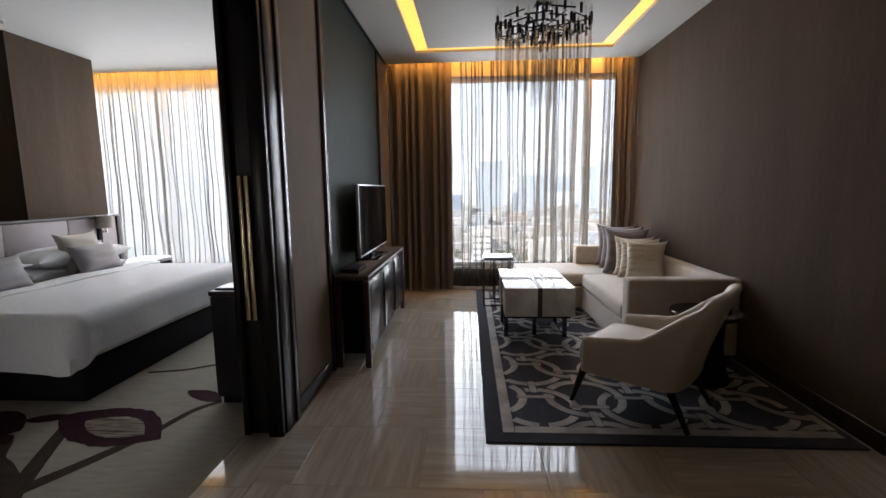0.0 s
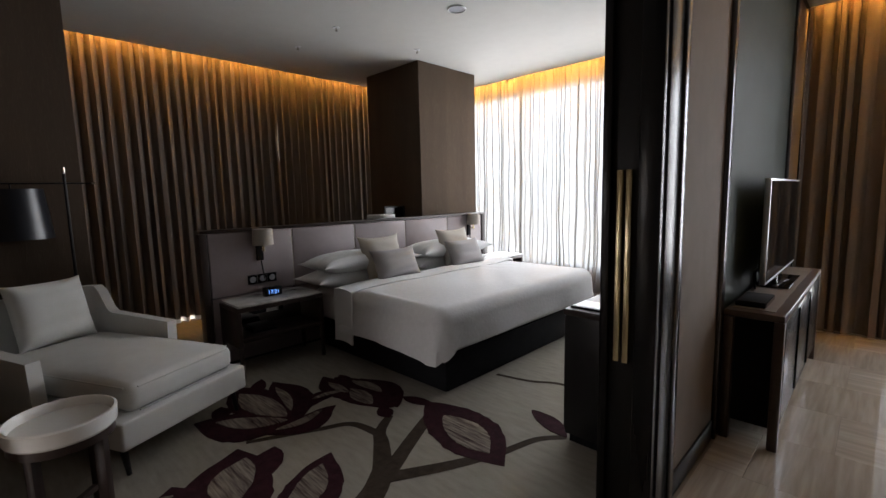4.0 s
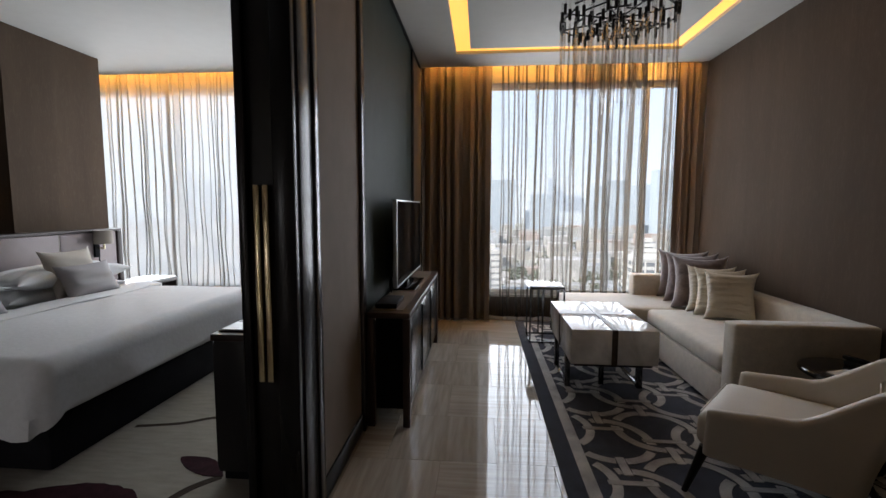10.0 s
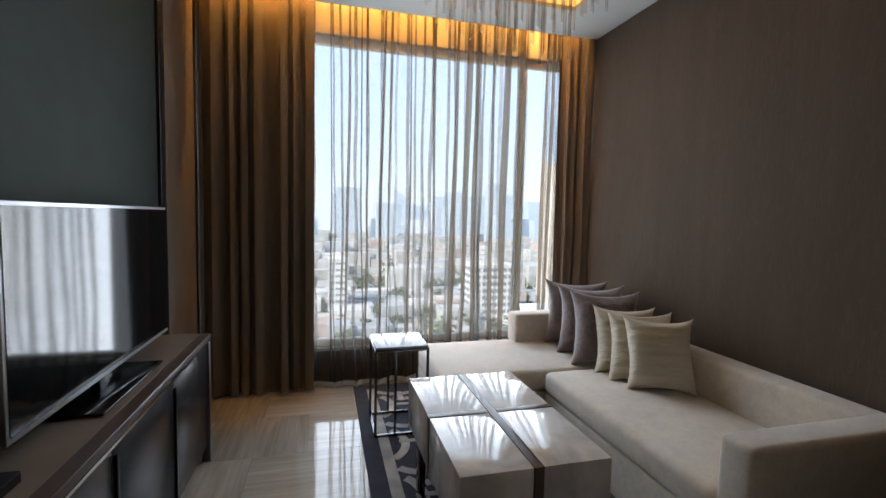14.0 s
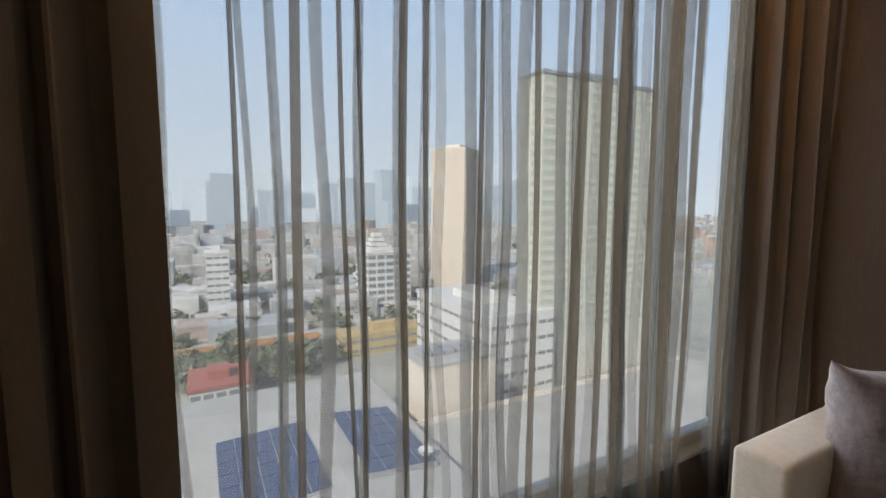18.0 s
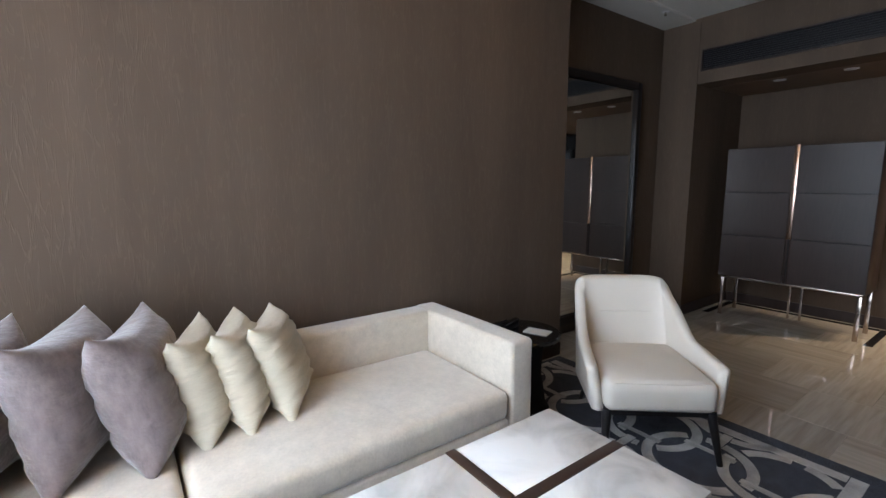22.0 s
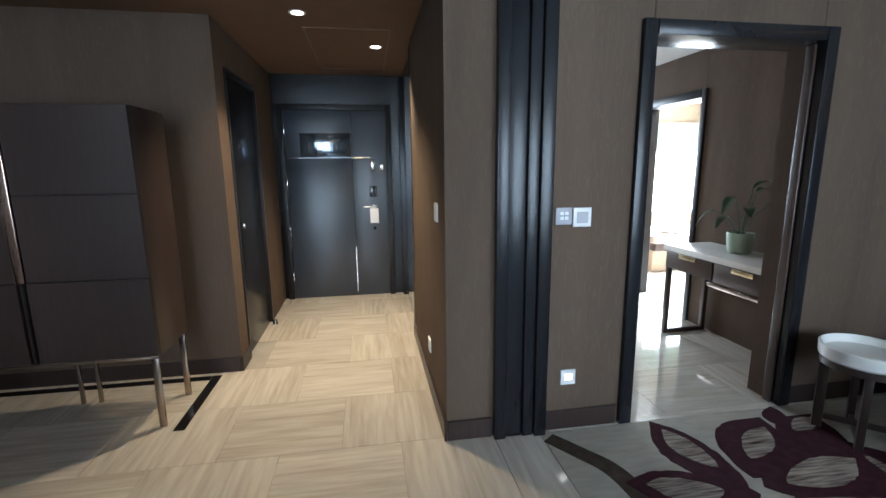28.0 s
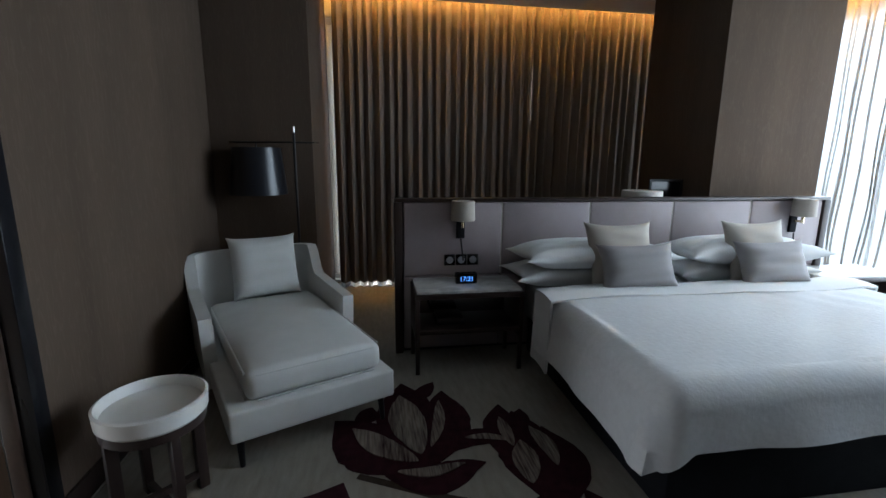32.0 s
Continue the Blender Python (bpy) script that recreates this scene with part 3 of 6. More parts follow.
part("panel", box(PX1 - 0.02, PX1 - 0.002, 1.604, 2.30, 0.115, 2.965), M_PANEL, pw, "beige fabric panel")
part("skirting", box(PX1 - 0.02, PX1 + 0.006, 1.604, 2.30, 0.0, 0.111, 0.003), M_DARK, pw)
part("trim", box(PX1 - 0.02, PX1 + 0.022, 2.304, 2.335, 0.0, 2.97, 0.005), M_GUN, pw, "polished gunmetal strip")
part("frame", box(PX1 - 0.02, PX1 + 0.014, 2.339, 2.40, 0.0, 2.97, 0.004), M_LACQ, pw)
part("panel", box(PX1 - 0.02, PX1 - 0.002, 2.404, 4.33, 0.0, 2.965), M_GPANEL, pw, "dark green fabric panel behind the television")
part("frame", box(PX1 - 0.02, PX1 + 0.014, 4.334, 4.42, 0.0, 2.97, 0.004), M_LACQ, pw)
part("panel", box(PX1 - 0.02, PX1 - 0.002, 4.424, 5.08, 0.0, 2.965), M_PANEL, pw, "beige fabric panel")
part("trim", box(PX1 - 0.02, PX1 + 0.01, 5.084, 5.12, 0.0, 2.97, 0.004), M_GUN, pw, "polished gunmetal strip")
part("cap", box(PX1 - 0.02, PX1 + 0.018, PEND, 4.98, 2.972, 2.979), M_DARK, pw)

# sliding door pocket at the back wall
jm = thing("door_pocket", pose(0, 0, 0), "dark lacquered sliding door jamb with vertical grooves", "door jamb", kind="structure")
for i, (a, b, d) in enumerate(((-0.955, -0.895, 0.05), (-1.045, -0.96, 0.025), (-1.105, -1.05, 0.04), (-1.175, -1.11, 0.055))):
    part("slat", box(a, b, BACK + 0.002, BACK + d, 0, 2.355, 0.004), M_LACQ, jm)
part("track", box(-1.16, -0.90, BACK + 0.06, PEND - 0.05, 2.36, 2.44, 0.004), M_LACQ, jm)
structure("wall_over_slider", box(-1.16, -0.924, BACK + 0.002, PEND - 0.004, 2.444, 3.3), M_WALL, "brown wallpapered wall over the sliding door")

# doorway to the bathroom
dw = thing("door_frame_bath", pose(0, 0, 0), "dark wooden door frame of the bathroom doorway", "door frame", kind="structure")
part("casing", box(-1.685, -1.615, BACK - 0.2, BACK + 0.03, 0, 2.10, 0.004), M_LACQ, dw)
part("casing", box(-2.71, -2.64, BACK - 0.09, BACK + 0.03, 0, 2.10, 0.004), M_LACQ, dw)
part("head", box(-2.636, -1.689, BACK - 0.2, BACK + 0.03, 2.03, 2.10, 0.004), M_LACQ, dw)
part("stop", box(-2.636, -2.622, BACK - 0.07, BACK - 0.02, 0, 2.026, 0.003), M_WOOD2, dw)
part("threshold", box(-2.60, -1.689, BACK - 0.02, BACK + 0.028, -0.005, 0.003), M_MARBLE, dw)

# bathroom behind it
structure("wall_bath_west", box(-3.35, -3.15, -2.03, BACK - 0.204, -0.05, 3.0), M_WALL, "dark brown wallpapered wall behind the vanity desk")
structure("wall_bath_west_2", box(-3.35, -3.15, -5.0, -2.96, -0.05, 3.0), M_WALL, "dark brown wallpapered wall beyond the bathroom door")
structure("wall_bath_lintel", box(-3.35, -3.15, -2.956, -2.034, 1.99, 3.0), M_WALL, "dark brown wall over the inner bathroom door")
structure("wall_bath_east", box(-1.20, -1.004, -5.0, BACK - 0.204, -0.05, 3.0), M_WALL, "brown wall of the dressing room")
b2 = thing("door_frame_inner", pose(-3.15, -2.495, 0), "dark door frame of the bright bathroom", "door frame", kind="structure")
part("casing", box(-0.2, 0.02, 0.435, 0.49, 0, 2.045, 0.004), M_DARK, b2)
part("casing", box(-0.2, 0.02, -0.49, -0.435, 0, 2.045, 0.004), M_DARK, b2)
part("head", box(-0.2, 0.02, -0.431, 0.431, 1.975, 2.045, 0.004), M_DARK, b2)
structure("ceiling_bath", box(-6.2, -1.204, -5.0, BACK - 0.204, 2.37, 3.0), M_CEIL, "white bathroom ceiling", "ceiling")
structure("wall_bathroom_end", box(-6.2, -1.2, -5.2, -5.0, -0.05, 3.0), M_BEIGE, "beige stone bathroom wall")
structure("wall_bathroom_south", box(-6.2, -3.354, -1.0, BACK - 0.204, -0.05, 3.0), M_BEIGE, "beige stone bathroom wall")
structure("wall_bathroom_west", box(-6.2, -5.6, -5.0, -1.0, -0.05, 3.0), M_BEIGE, "beige stone bathroom wall")
bw = thing("bathroom_window", pose(-5.598, -4.2, 0), "bright bathroom window over the tub", "window", kind="structure")
part("frame", box(0, 0.04, -0.8, 1.6, 0.62, 2.05, 0.004), M_FRAME, bw)
part("pane", box(0.041, 0.046, -0.74, 1.54, 0.68, 1.62), M_DAY, bw, "glowing frosted pane")
part("upper_pane", box(0.041, 0.046, -0.74, 1.54, 1.68, 2.0), M_POT, bw, "pale green upper pane")
wb2 = thing("bathroom_window_north", pose(-4.4, -4.998, 0), "bright bathroom window over the tub end", "window", kind="structure")
part("frame", box(-1.1, 1.1, 0, 0.04, 0.62, 2.05, 0.004), M_FRAME, wb2)
part("pane", box(-1.04, 1.04, 0.041, 0.046, 0.68, 1.62), M_DAY, wb2, "glowing frosted pane")
part("upper_pane", box(-1.04, 1.04, 0.041, 0.046, 1.68, 2.0), M_POT, wb2, "pale green upper pane")
tub = thing("bathtub_surround", pose(-4.9, -4.3, 0), "brown stone tub surround with folded towels", "bathtub")
part("surround", box(-0.66, 0.9, -0.66, 0.5, 0, 0.48, 0.01), M_BEIGE, tub)
part("shelf", box(-0.66, 0.95, 0.50, 0.62, 0.30, 0.40, 0.005), M_WOOD2, tub)
part("towel", box(0.3, 0.6, 0.1, 0.4, 0.484, 0.60, 0.03, 3), M_WHITE, tub, "folded white towel")


# ---- curtains ----
def drape(name, axis, a, b, pos, folds, depth, label, z0=0.012, z1=3.14, pinch=None, gap=0.0, slant=0.0, lined=True):
    """A heavy curtain with deep uneven pleats, a pinched heading and a weighted hem."""
    if axis == "y":
        z0 = 0.05
    ph = [random.uniform(-1.1, 1.1) for _ in range(64)]
    am = [random.uniform(0.4, 1.25) if axis == "x" else random.uniform(0.7, 1.15) for _ in range(64)]
    uneven = 0.32 if axis == "x" else 0.10

    def f(u, v):
        k = max(0.0, u * folds + uneven * math.sin(5.1 * u * folds / 3 + ph[0] * 3) * min(1.0, 8 * u * (1 - u)))
        i = int(k) % 63
        fr = k - int(k)
        amp = am[i] * (1 - fr) + am[i + 1] * fr
        phase = ph[i] * (1 - fr) + ph[i + 1] * fr
        s = math.sin(2 * math.pi * k + phase * (1 - v) * 1.6)
        d = depth * amp * (1.0 - 0.35 * v) * math.copysign(abs(s) ** 0.6, s)
        w = a + (b - a) * u + 0.25 * (b - a) / folds * math.sin(4 * math.pi * k + 1.2) * 0.5
        if pinch:
            w += pinch * math.exp(-((v - 0.38) / 0.12) ** 2) * u
        w -= gap * math.exp(-((v - 0.66) / 0.07) ** 2) * u ** 40
        d += slant * (0.5 - u)
        return (w, pos + d, z0 + (z1 - z0) * v) if axis == "x" else (pos - d, w, z0 + (z1 - z0) * v)

    th = thing(name, pose(0, 0, 0), label, "curtain", "drapes")
    part("cloth", sheet(f, int(folds * 14), 22), M_DRAPE, th)
    if lined:
        part("lining", sheet(lambda u, v: (a + 0.03 + (b - a - 0.03) * u, pos + 0.07 + slant * (0.5 - u), z0 + 0.02 + (z1 - z0 - 0.02) * v) if axis == "x" else (pos - 0.08, a + (b - a - 0.05 * (gap > 0)) * u, z0 + 0.02 + (z1 - z0 - 0.02) * v), 40, 2), M_LINING, th, "white blackout lining")
    rail = box(a, b, pos - 0.012, pos + 0.012, z1 + 0.004, 3.296) if axis == "x" else box(pos - 0.012, pos + 0.012, a, b, z1 + 0.004, 3.296)
    part("rail", rail, M_FRAME, th)

    def hem(u, v):
        x, y, z = f(u, 0)
        return (x, y, 0.003 + (z0 - 0.005) * v)
    part("hem", sheet(hem, int(folds * 14), 1), M_HEM, th, "white lining hem")
    return th


def sheer(name, a, b, pos, spacing, label, seed, cloth, dense=None):
    """A voile curtain whose folds overlap, so that each fold is three layers thick."""
    rnd = random.Random(seed)
    xs, x = [], a
    while x < b:
        w = spacing * rnd.uniform(0.4, 1.5)
        fold = min(0.075 if x < -1 else 0.026 if x < 0.8 else 0.05, w * rnd.choice((0.10, 0.2, 0.35, 0.55)) * rnd.uniform(0.8, 1.2))
        xs.append((x, w, fold, rnd.uniform(-0.03, 0.03), rnd.uniform(-0.02, 0.02)))
        x += w
    pts = []   # x at the foot, y, lean, bulge
    for x, w, fold, lean, bulge in xs:
        d = 0.035
        pts += [(x, pos, lean, bulge), (x + w - fold, pos + 0.006, lean, bulge)]
        for k in range(1 + (rnd.random() < 0.5)):
            e = k * fold * 0.12
            pts += [(x + w - fold * 0.1 - e, pos - d * 0.45, lean, bulge), (x + w - e, pos - d, lean, bulge), (x + w - fold * 0.35, pos - d * 0.55, lean, bulge),
                    (x + w - fold + e, pos - d * 0.2, lean, bulge), (x + w - fold * 0.5, pos - 0.004 - e, lean, bulge)]
    n = len(pts) - 1
    z0, z1 = 0.05, 3.13

    def f(u, v):
        x, y, lean, bulge = pts[round(u * n)]
        h = 1 - v
        wob = 0.012 * math.sin(5.0 * v * math.pi + x * 9) * h + 0.006 * math.sin(17 * v + x * 31) * h
        swing = max(0.0, 1 - v / 0.14) ** 2 * (0.055 + 0.03 * math.sin(x * 31))
        return (x + lean * h + bulge * math.sin(math.pi * v) + wob, y - 0.02 * h * math.sin(x * 6) - swing, z0 + (z1 - z0) * v)
    th = thing(name, pose(0, 0, 0), label, "curtain", "sheers")
    part("voile", sheet(f, n, 26), cloth, th)
    x = a + 0.03
    while dense and x < b - 0.03:
        wide = rnd.uniform(0.012, 0.024) if x < 0.7 else rnd.uniform(0.03, 0.075)
        lean, sway, ph = rnd.uniform(-0.05, 0.04), rnd.uniform(-0.015, 0.015), rnd.uniform(0, 6)

        def pleat(u, v):
            h = 1 - v
            c = x + lean * h + sway * math.sin(math.pi * v) + 0.006 * math.sin(11 * v + ph) * h
            half = wide * (0.75 + 0.25 * math.sin(4 * v + ph)) / 2
            k = (u - 0.5) * 2
            return (c + half * k, pos - 0.05 - 0.012 * math.cos(k * 1.5) - 0.02 * h * math.sin(x * 6), z0 + (z1 - z0) * v)
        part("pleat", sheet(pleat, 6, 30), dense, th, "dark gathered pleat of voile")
        x += wide + rnd.choice((0.03, 0.07, 0.10, 0.13, 0.17) if x < 1.0 else (0.02, 0.04, 0.06, 0.09))

    def hem(u, v):
        x, y, z = f(u, 0)
        return (x, y - 0.004, 0.012 + 0.04 * v)
    part("hem", sheet(hem, n, 1), M_HEM, th, "white weighted hem")
    part("rail", box(a, b, pos - 0.012, pos + 0.012, z1 + 0.004, 3.296), M_FRAME, th)
    return th


drape("drape", "x", -0.90, -0.10, 5.12, 7, 0.06, "heavy brown drape gathered beside the living room window")
drape("drape", "x", 2.02, 2.245, 5.075, 3, 0.03, "heavy brown drape tied beside the sofa wall", pinch=0.02, slant=0.23, lined=False)
drape("drape", "y", 0.23, 2.37, -6.0, 21, 0.055, "closed heavy brown drape along the bedroom window wall", gap=0.03)
drape("drape", "y", 2.374, 5.1, -6.0, 28, 0.055, "closed heavy brown drape along the bedroom window wall")
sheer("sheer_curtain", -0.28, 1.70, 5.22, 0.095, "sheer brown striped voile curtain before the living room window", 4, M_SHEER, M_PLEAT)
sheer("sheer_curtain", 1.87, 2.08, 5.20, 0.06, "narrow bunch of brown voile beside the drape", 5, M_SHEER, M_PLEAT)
sheer("sheer_curtain", -5.42, -1.32, 5.22, 0.085, "pale sheer striped voile curtain before the bedroom window", 9, M_SHEERB)
for m, ln in ((pose(0.63, 5.012, 3.20), 3.1), (pose(-3.5, 5.012, 3.20), 4.6), (pose(-5.9, 2.6, 3.20, 0, 0, 90), 4.9)):
    ls = thing("pocket_light", m, "warm strip light hidden in the curtain pocket", "light strip", "pocket lights")
    part("strip", box(-ln / 2, ln / 2, -0.015, 0.015, 0, 0.03), M_LED, ls)
    part("channel", box(-ln / 2, ln / 2, -0.02, 0.02, 0.034, 0.10), M_FRAME, ls)

# unseen glowing panel, framed like a window, added to brighten the dressing room
dwn = thing("dressing_fill_panel", pose(-2.2, -4.998, 0), "added glowing panel that brightens the dressing room", "window", kind="structure")
part("frame", box(-0.75, 0.75, 0, 0.03, 0.75, 2.25, 0.004), M_FRAME, dwn)
part("pane", box(-0.7, 0.7, 0.031, 0.036, 0.8, 2.2), M_FILLPANEL, dwn, "glowing frosted pane")


# ---- soft shapes ----
def cushion(w, h, d, pinch=0.12, n=18, crease=0.0, seed=0, freq=7):
    """A stuffed pillow, w by h across and d thick at its middle, standing in the xz plane with its foot at z = 0."""
    rnd = random.Random(seed)
    q = [rnd.uniform(-1, 1) for _ in range(6)]
    bm = bmesh.new()
    rows = {}
    for side in (-1, 1):
        for i in range(n + 1):
            for j in range(n + 1):
                u, v = math.sin(math.pi / 2 * (2 * i / n - 1)), math.sin(math.pi / 2 * (2 * j / n - 1))
                edge = i in (0, n) or j in (0, n)
                if edge and side == 1:
                    rows[side, i, j] = rows[-1, i, j]
                    continue
                bulge = max(0.0, (1 - abs(u) ** 3.4)) ** 0.46 * max(0.0, (1 - abs(v) ** 3.4)) ** 0.46
                x = w / 2 * u * (1 - pinch * (1 - v * v) * abs(u))
                z = h / 2 * v * (1 - pinch * (1 - u * u) * abs(v))
                y = side * d / 2 * bulge * (1 + 0.12 * q[0] * u + 0.12 * q[1] * v)
                y += crease * bulge * (math.sin(freq * v + 3 * q[2] * u + 6 * q[3]) + 0.6 * math.sin(freq * 1.9 * v - 4 * u * q[4] + 2 * q[5])) * side
                x += 0.012 * q[4] * math.sin(3 * v) * h + crease * 0.15 * u * math.sin(freq * 1.3 * v + q[5] * 5)
                ear = 1 + 0.06 * (abs(u) * abs(v)) ** 9
                rows[side, i, j] = bm.verts.new((x * ear, y, z * ear + h / 2))
    for side in (-1, 1):
        for i in range(n):
            for j in range(n):
                f = [rows[side, i, j], rows[side, i + 1, j], rows[side, i + 1, j + 1], rows[side, i, j + 1]]
                bm.faces.new(f if side == -1 else f[::-1])
    return bm


def pillow(name, m, w, h, d, material, label, group="", crease=0.006, seed=0, pinch=0.1, freq=7):
    th = thing(name, m, label, "cushion", group)
    part("cover", cushion(w, h, d, pinch, 30, crease, seed, freq), material, th, "", 100)
    bm = bmesh.new()
    rod(bm, (-w * 0.14, 0, h * (0.99 - pinch / 2)), (w * 0.14, 0, h * (0.99 - pinch / 2)), 0.004, seg=6)
    part("seam", bm, material, th)
    return th


def soft_box(x0, x1, y0, y1, z0, z1, r=0.03, crown=0.0):
    """An upholstered block: rounded edges and a slightly crowned top."""
    lo, hi = Vector((x0, y0, z0)), Vector((x1, y1, z1))
    r = min(r, *[0.49 * (hi[k] - lo[k]) for k in range(3)])
    ticks = []
    for k in range(3):
        a, b = lo[k] + r, hi[k] - r
        m = max(2, min(10, round((b - a) / 0.08)))
        ticks.append([lo[k], lo[k] + 0.25 * r, lo[k] + 0.6 * r] + [a + (b - a) * i / m for i in range(m + 1)] + [hi[k] - 0.6 * r, hi[k] - 0.25 * r, hi[k]])
    bm, seen = bmesh.new(), {}

    def at(i, j, k):
        if (i, j, k) not in seen:
            p = Vector((ticks[0][i], ticks[1][j], ticks[2][k]))
            c = Vector([min(max(p[n], lo[n] + r), hi[n] - r) for n in range(3)])
            d = p - c
            p = c + d.normalized() * r
            u, w = 2 * (p.x - x0) / (x1 - x0) - 1, 2 * (p.y - y0) / (y1 - y0) - 1
            if d.z > r * 0.5:
                p.z += crown * (1 - u ** 4) * (1 - w ** 4) + crown * 0.14 * math.sin(9 * u + 4 * w) * (1 - u * u) * (1 - w * w)
            seen[i, j, k] = bm.verts.new(p)
        return seen[i, j, k]
    n = [len(t) - 1 for t in ticks]
    for ax in range(3):
        p, q = [k for k in range(3) if k != ax]
        for end in (0, n[ax]):
            for i in range(n[p]):
                for j in range(n[q]):
                    ids = []
                    for di, dj in ((0, 0), (1, 0), (1, 1), (0, 1)):
                        c = [0, 0, 0]
                        c[ax], c[p], c[q] = end, i + di, j + dj
                        ids.append(at(*c))
                    bm.faces.new(ids)
    return bm


# ---- living room ----
def tv_console():
    t = thing("tv_console", pose(-0.90, 2.37, 0), "dark walnut media console with a leather top", "console")
    w, L, h = 0.268, 1.83, 0.733
    part("top_frame", box(0, w, 0, L, h - 0.035, h, 0.004), M_WOOD2, t)
    part("top_inlay", box(0.02, w - 0.05, 0.06, L - 0.03, h + 0.0005, h + 0.004), M_PANEL, t, "beige leather inlay")
    part("body", box(0.02, w - 0.035, 0.05, L - 0.05, 0.10, h - 0.04), M_BLACK, t)
    for x in (0.0, w - 0.045):
        for y in (0.0, L - 0.045):
            part("leg", box(x, x + 0.045, y, y + 0.045, 0, h - 0.04, 0.003), M_WOOD2, t)
    n = 3
    for i in range(n):
        a = 0.055 + i * (L - 0.11) / n
        d = part("door", box(w - 0.033, w - 0.008, a + 0.004, a + (L - 0.11) / n - 0.004, 0.11, h - 0.055, 0.003), M_LACQ, t)
        part("edge_pull", box(w - 0.007, w + 0.002, a + 0.006, a + 0.02, 0.14, h - 0.08, 0.002), M_BLACKG, d)
    part("rail", box(w - 0.04, w - 0.004, 0.049, L - 0.049, h - 0.052, h - 0.04), M_BRONZE, t)


tv_console()


def television():
    t = thing("television", pose(-0.797, 3.39, 0.74), "flat television with a silver bezel on the console", "television")
    L, h = 1.21, 0.63
    z0 = 0.067
    part("bezel", box(-0.02, 0.012, -L / 2, L / 2, z0, z0 + h, 0.005), M_TVBODY, t)
    part("screen", box(0.0125, 0.015, -L / 2 + 0.012, L / 2 - 0.012, z0 + 0.02, z0 + h - 0.012), M_SCREEN, t, "glossy black screen")
    part("back_cover", box(-0.05, -0.0205, -L / 2 + 0.12, L / 2 - 0.12, z0 + 0.05, z0 + h - 0.15, 0.02), M_BLACK, t)
    part("neck", box(-0.03, 0.0, -0.09, 0.09, 0.012, z0 + 0.08, 0.004), M_BLACKG, t)
    part("stand", box(-0.08, 0.09, -0.28, 0.28, 0.0, 0.011, 0.004), M_BLACKG, t, "black glass stand")
    c = bmesh.new()
    prev = None
    for i in range(14):
        p = (-0.06 - 0.015 * math.sin(i), -0.45 + 0.008 * i, 0.01 + 0.12 * abs(math.sin(i * 0.5)))
        if prev:
            rod(c, prev, p, 0.005, seg=6)
        prev = p
    part("cable", c, M_BLACK, t)


television()
bx_set = thing("set_top_box", pose(-0.80, 2.60, 0.7395), "flat black media box on the console", "media box")
part("case", box(-0.07, 0.07, -0.14, 0.14, 0, 0.032, 0.006), M_BLACK, bx_set)
part("front", box(0.0705, 0.073, -0.13, 0.13, 0.006, 0.026), M_BLACKG, bx_set)


def coffee_table():
    t = thing("coffee_table", pose(0.745, 3.335, 0.012), "white marble block coffee table crossed by dark metal bands", "table")
    hx, hy, g = 0.30, 0.485, 0.02
    for sx in (-1, 1):
        for sy in (-1, 1):
            xs, ys = sorted((sx * g, sx * hx)), sorted((sy * g, sy * hy))
            part("block", box(xs[0], xs[1], ys[0], ys[1], 0.268, 0.518, 0.004), M_WMARBLE, t, "veined white marble block")
    part("band", box(-g + 0.001, g - 0.001, -hy - 0.004, hy + 0.004, 0.262, 0.5195, 0.002), M_WOOD2, t, "dark bronze band")
    part("band", box(-hx - 0.004, -g - 0.001, -g + 0.001, g - 0.001, 0.262, 0.5195, 0.002), M_WOOD2, t, "dark bronze band")
    part("band", box(g + 0.001, hx + 0.004, -g + 0.001, g - 0.001, 0.262, 0.5195, 0.002), M_WOOD2, t, "dark bronze band")
    part("under_frame", box(-hx + 0.03, hx - 0.03, -hy + 0.03, hy - 0.03, 0.245, 0.261), M_DARK, t)
    for x, y in ((-hx + 0.03, -0.20), (hx - 0.03, -0.20), (-hx + 0.03, 0.27), (hx - 0.03, 0.27)):
        part("leg", box(x - 0.018, x + 0.018, y - 0.03, y + 0.03, 0, 0.262, 0.003), M_GUN, t)
    for x in (-hx + 0.03, hx - 0.03):
        part("runner", box(x - 0.012, x + 0.012, -0.169, 0.239, 0.0, 0.02, 0.003), M_GUN, t)
    part("leg", box(-0.018, 0.018, -0.17, -0.14, 0, 0.244, 0.003), M_GUN, t)


coffee_table()


def side_table():
    t = thing("side_table", pose(0.475, 4.38, 0.012), "small grey marble side table on a dark steel frame", "table")
    a, h = 0.175, 0.578
    part("top", box(-a + 0.006, a - 0.006, -a + 0.006, a - 0.006, h - 0.014, h + 0.002, 0.002), M_TOPG, t, "polished grey marble top")
    part("rim", box(-a, a, -a, a, h - 0.03, h - 0.015, 0.002), M_GUN, t)
    for x, y in ((-a, -a), (-a, a - 0.016), (-0.05, -a), (-0.05, a - 0.016), (a - 0.016, -a), (a - 0.016, a - 0.016)):
        part("leg", box(x, x + 0.016, y, y + 0.016, 0, h - 0.031, 0.001, 1), M_GUN, t)
    for y in (-a, a - 0.016):
        part("runner", box(-a + 0.017, a - 0.017, y, y + 0.016, 0, 0.016, 0.001, 1), M_GUN, t)
    for x in (-a, a - 0.016):
        part("runner", box(x, x + 0.016, -a + 0.017, a - 0.017, 0, 0.016, 0.001, 1), M_GUN, t)


side_table()


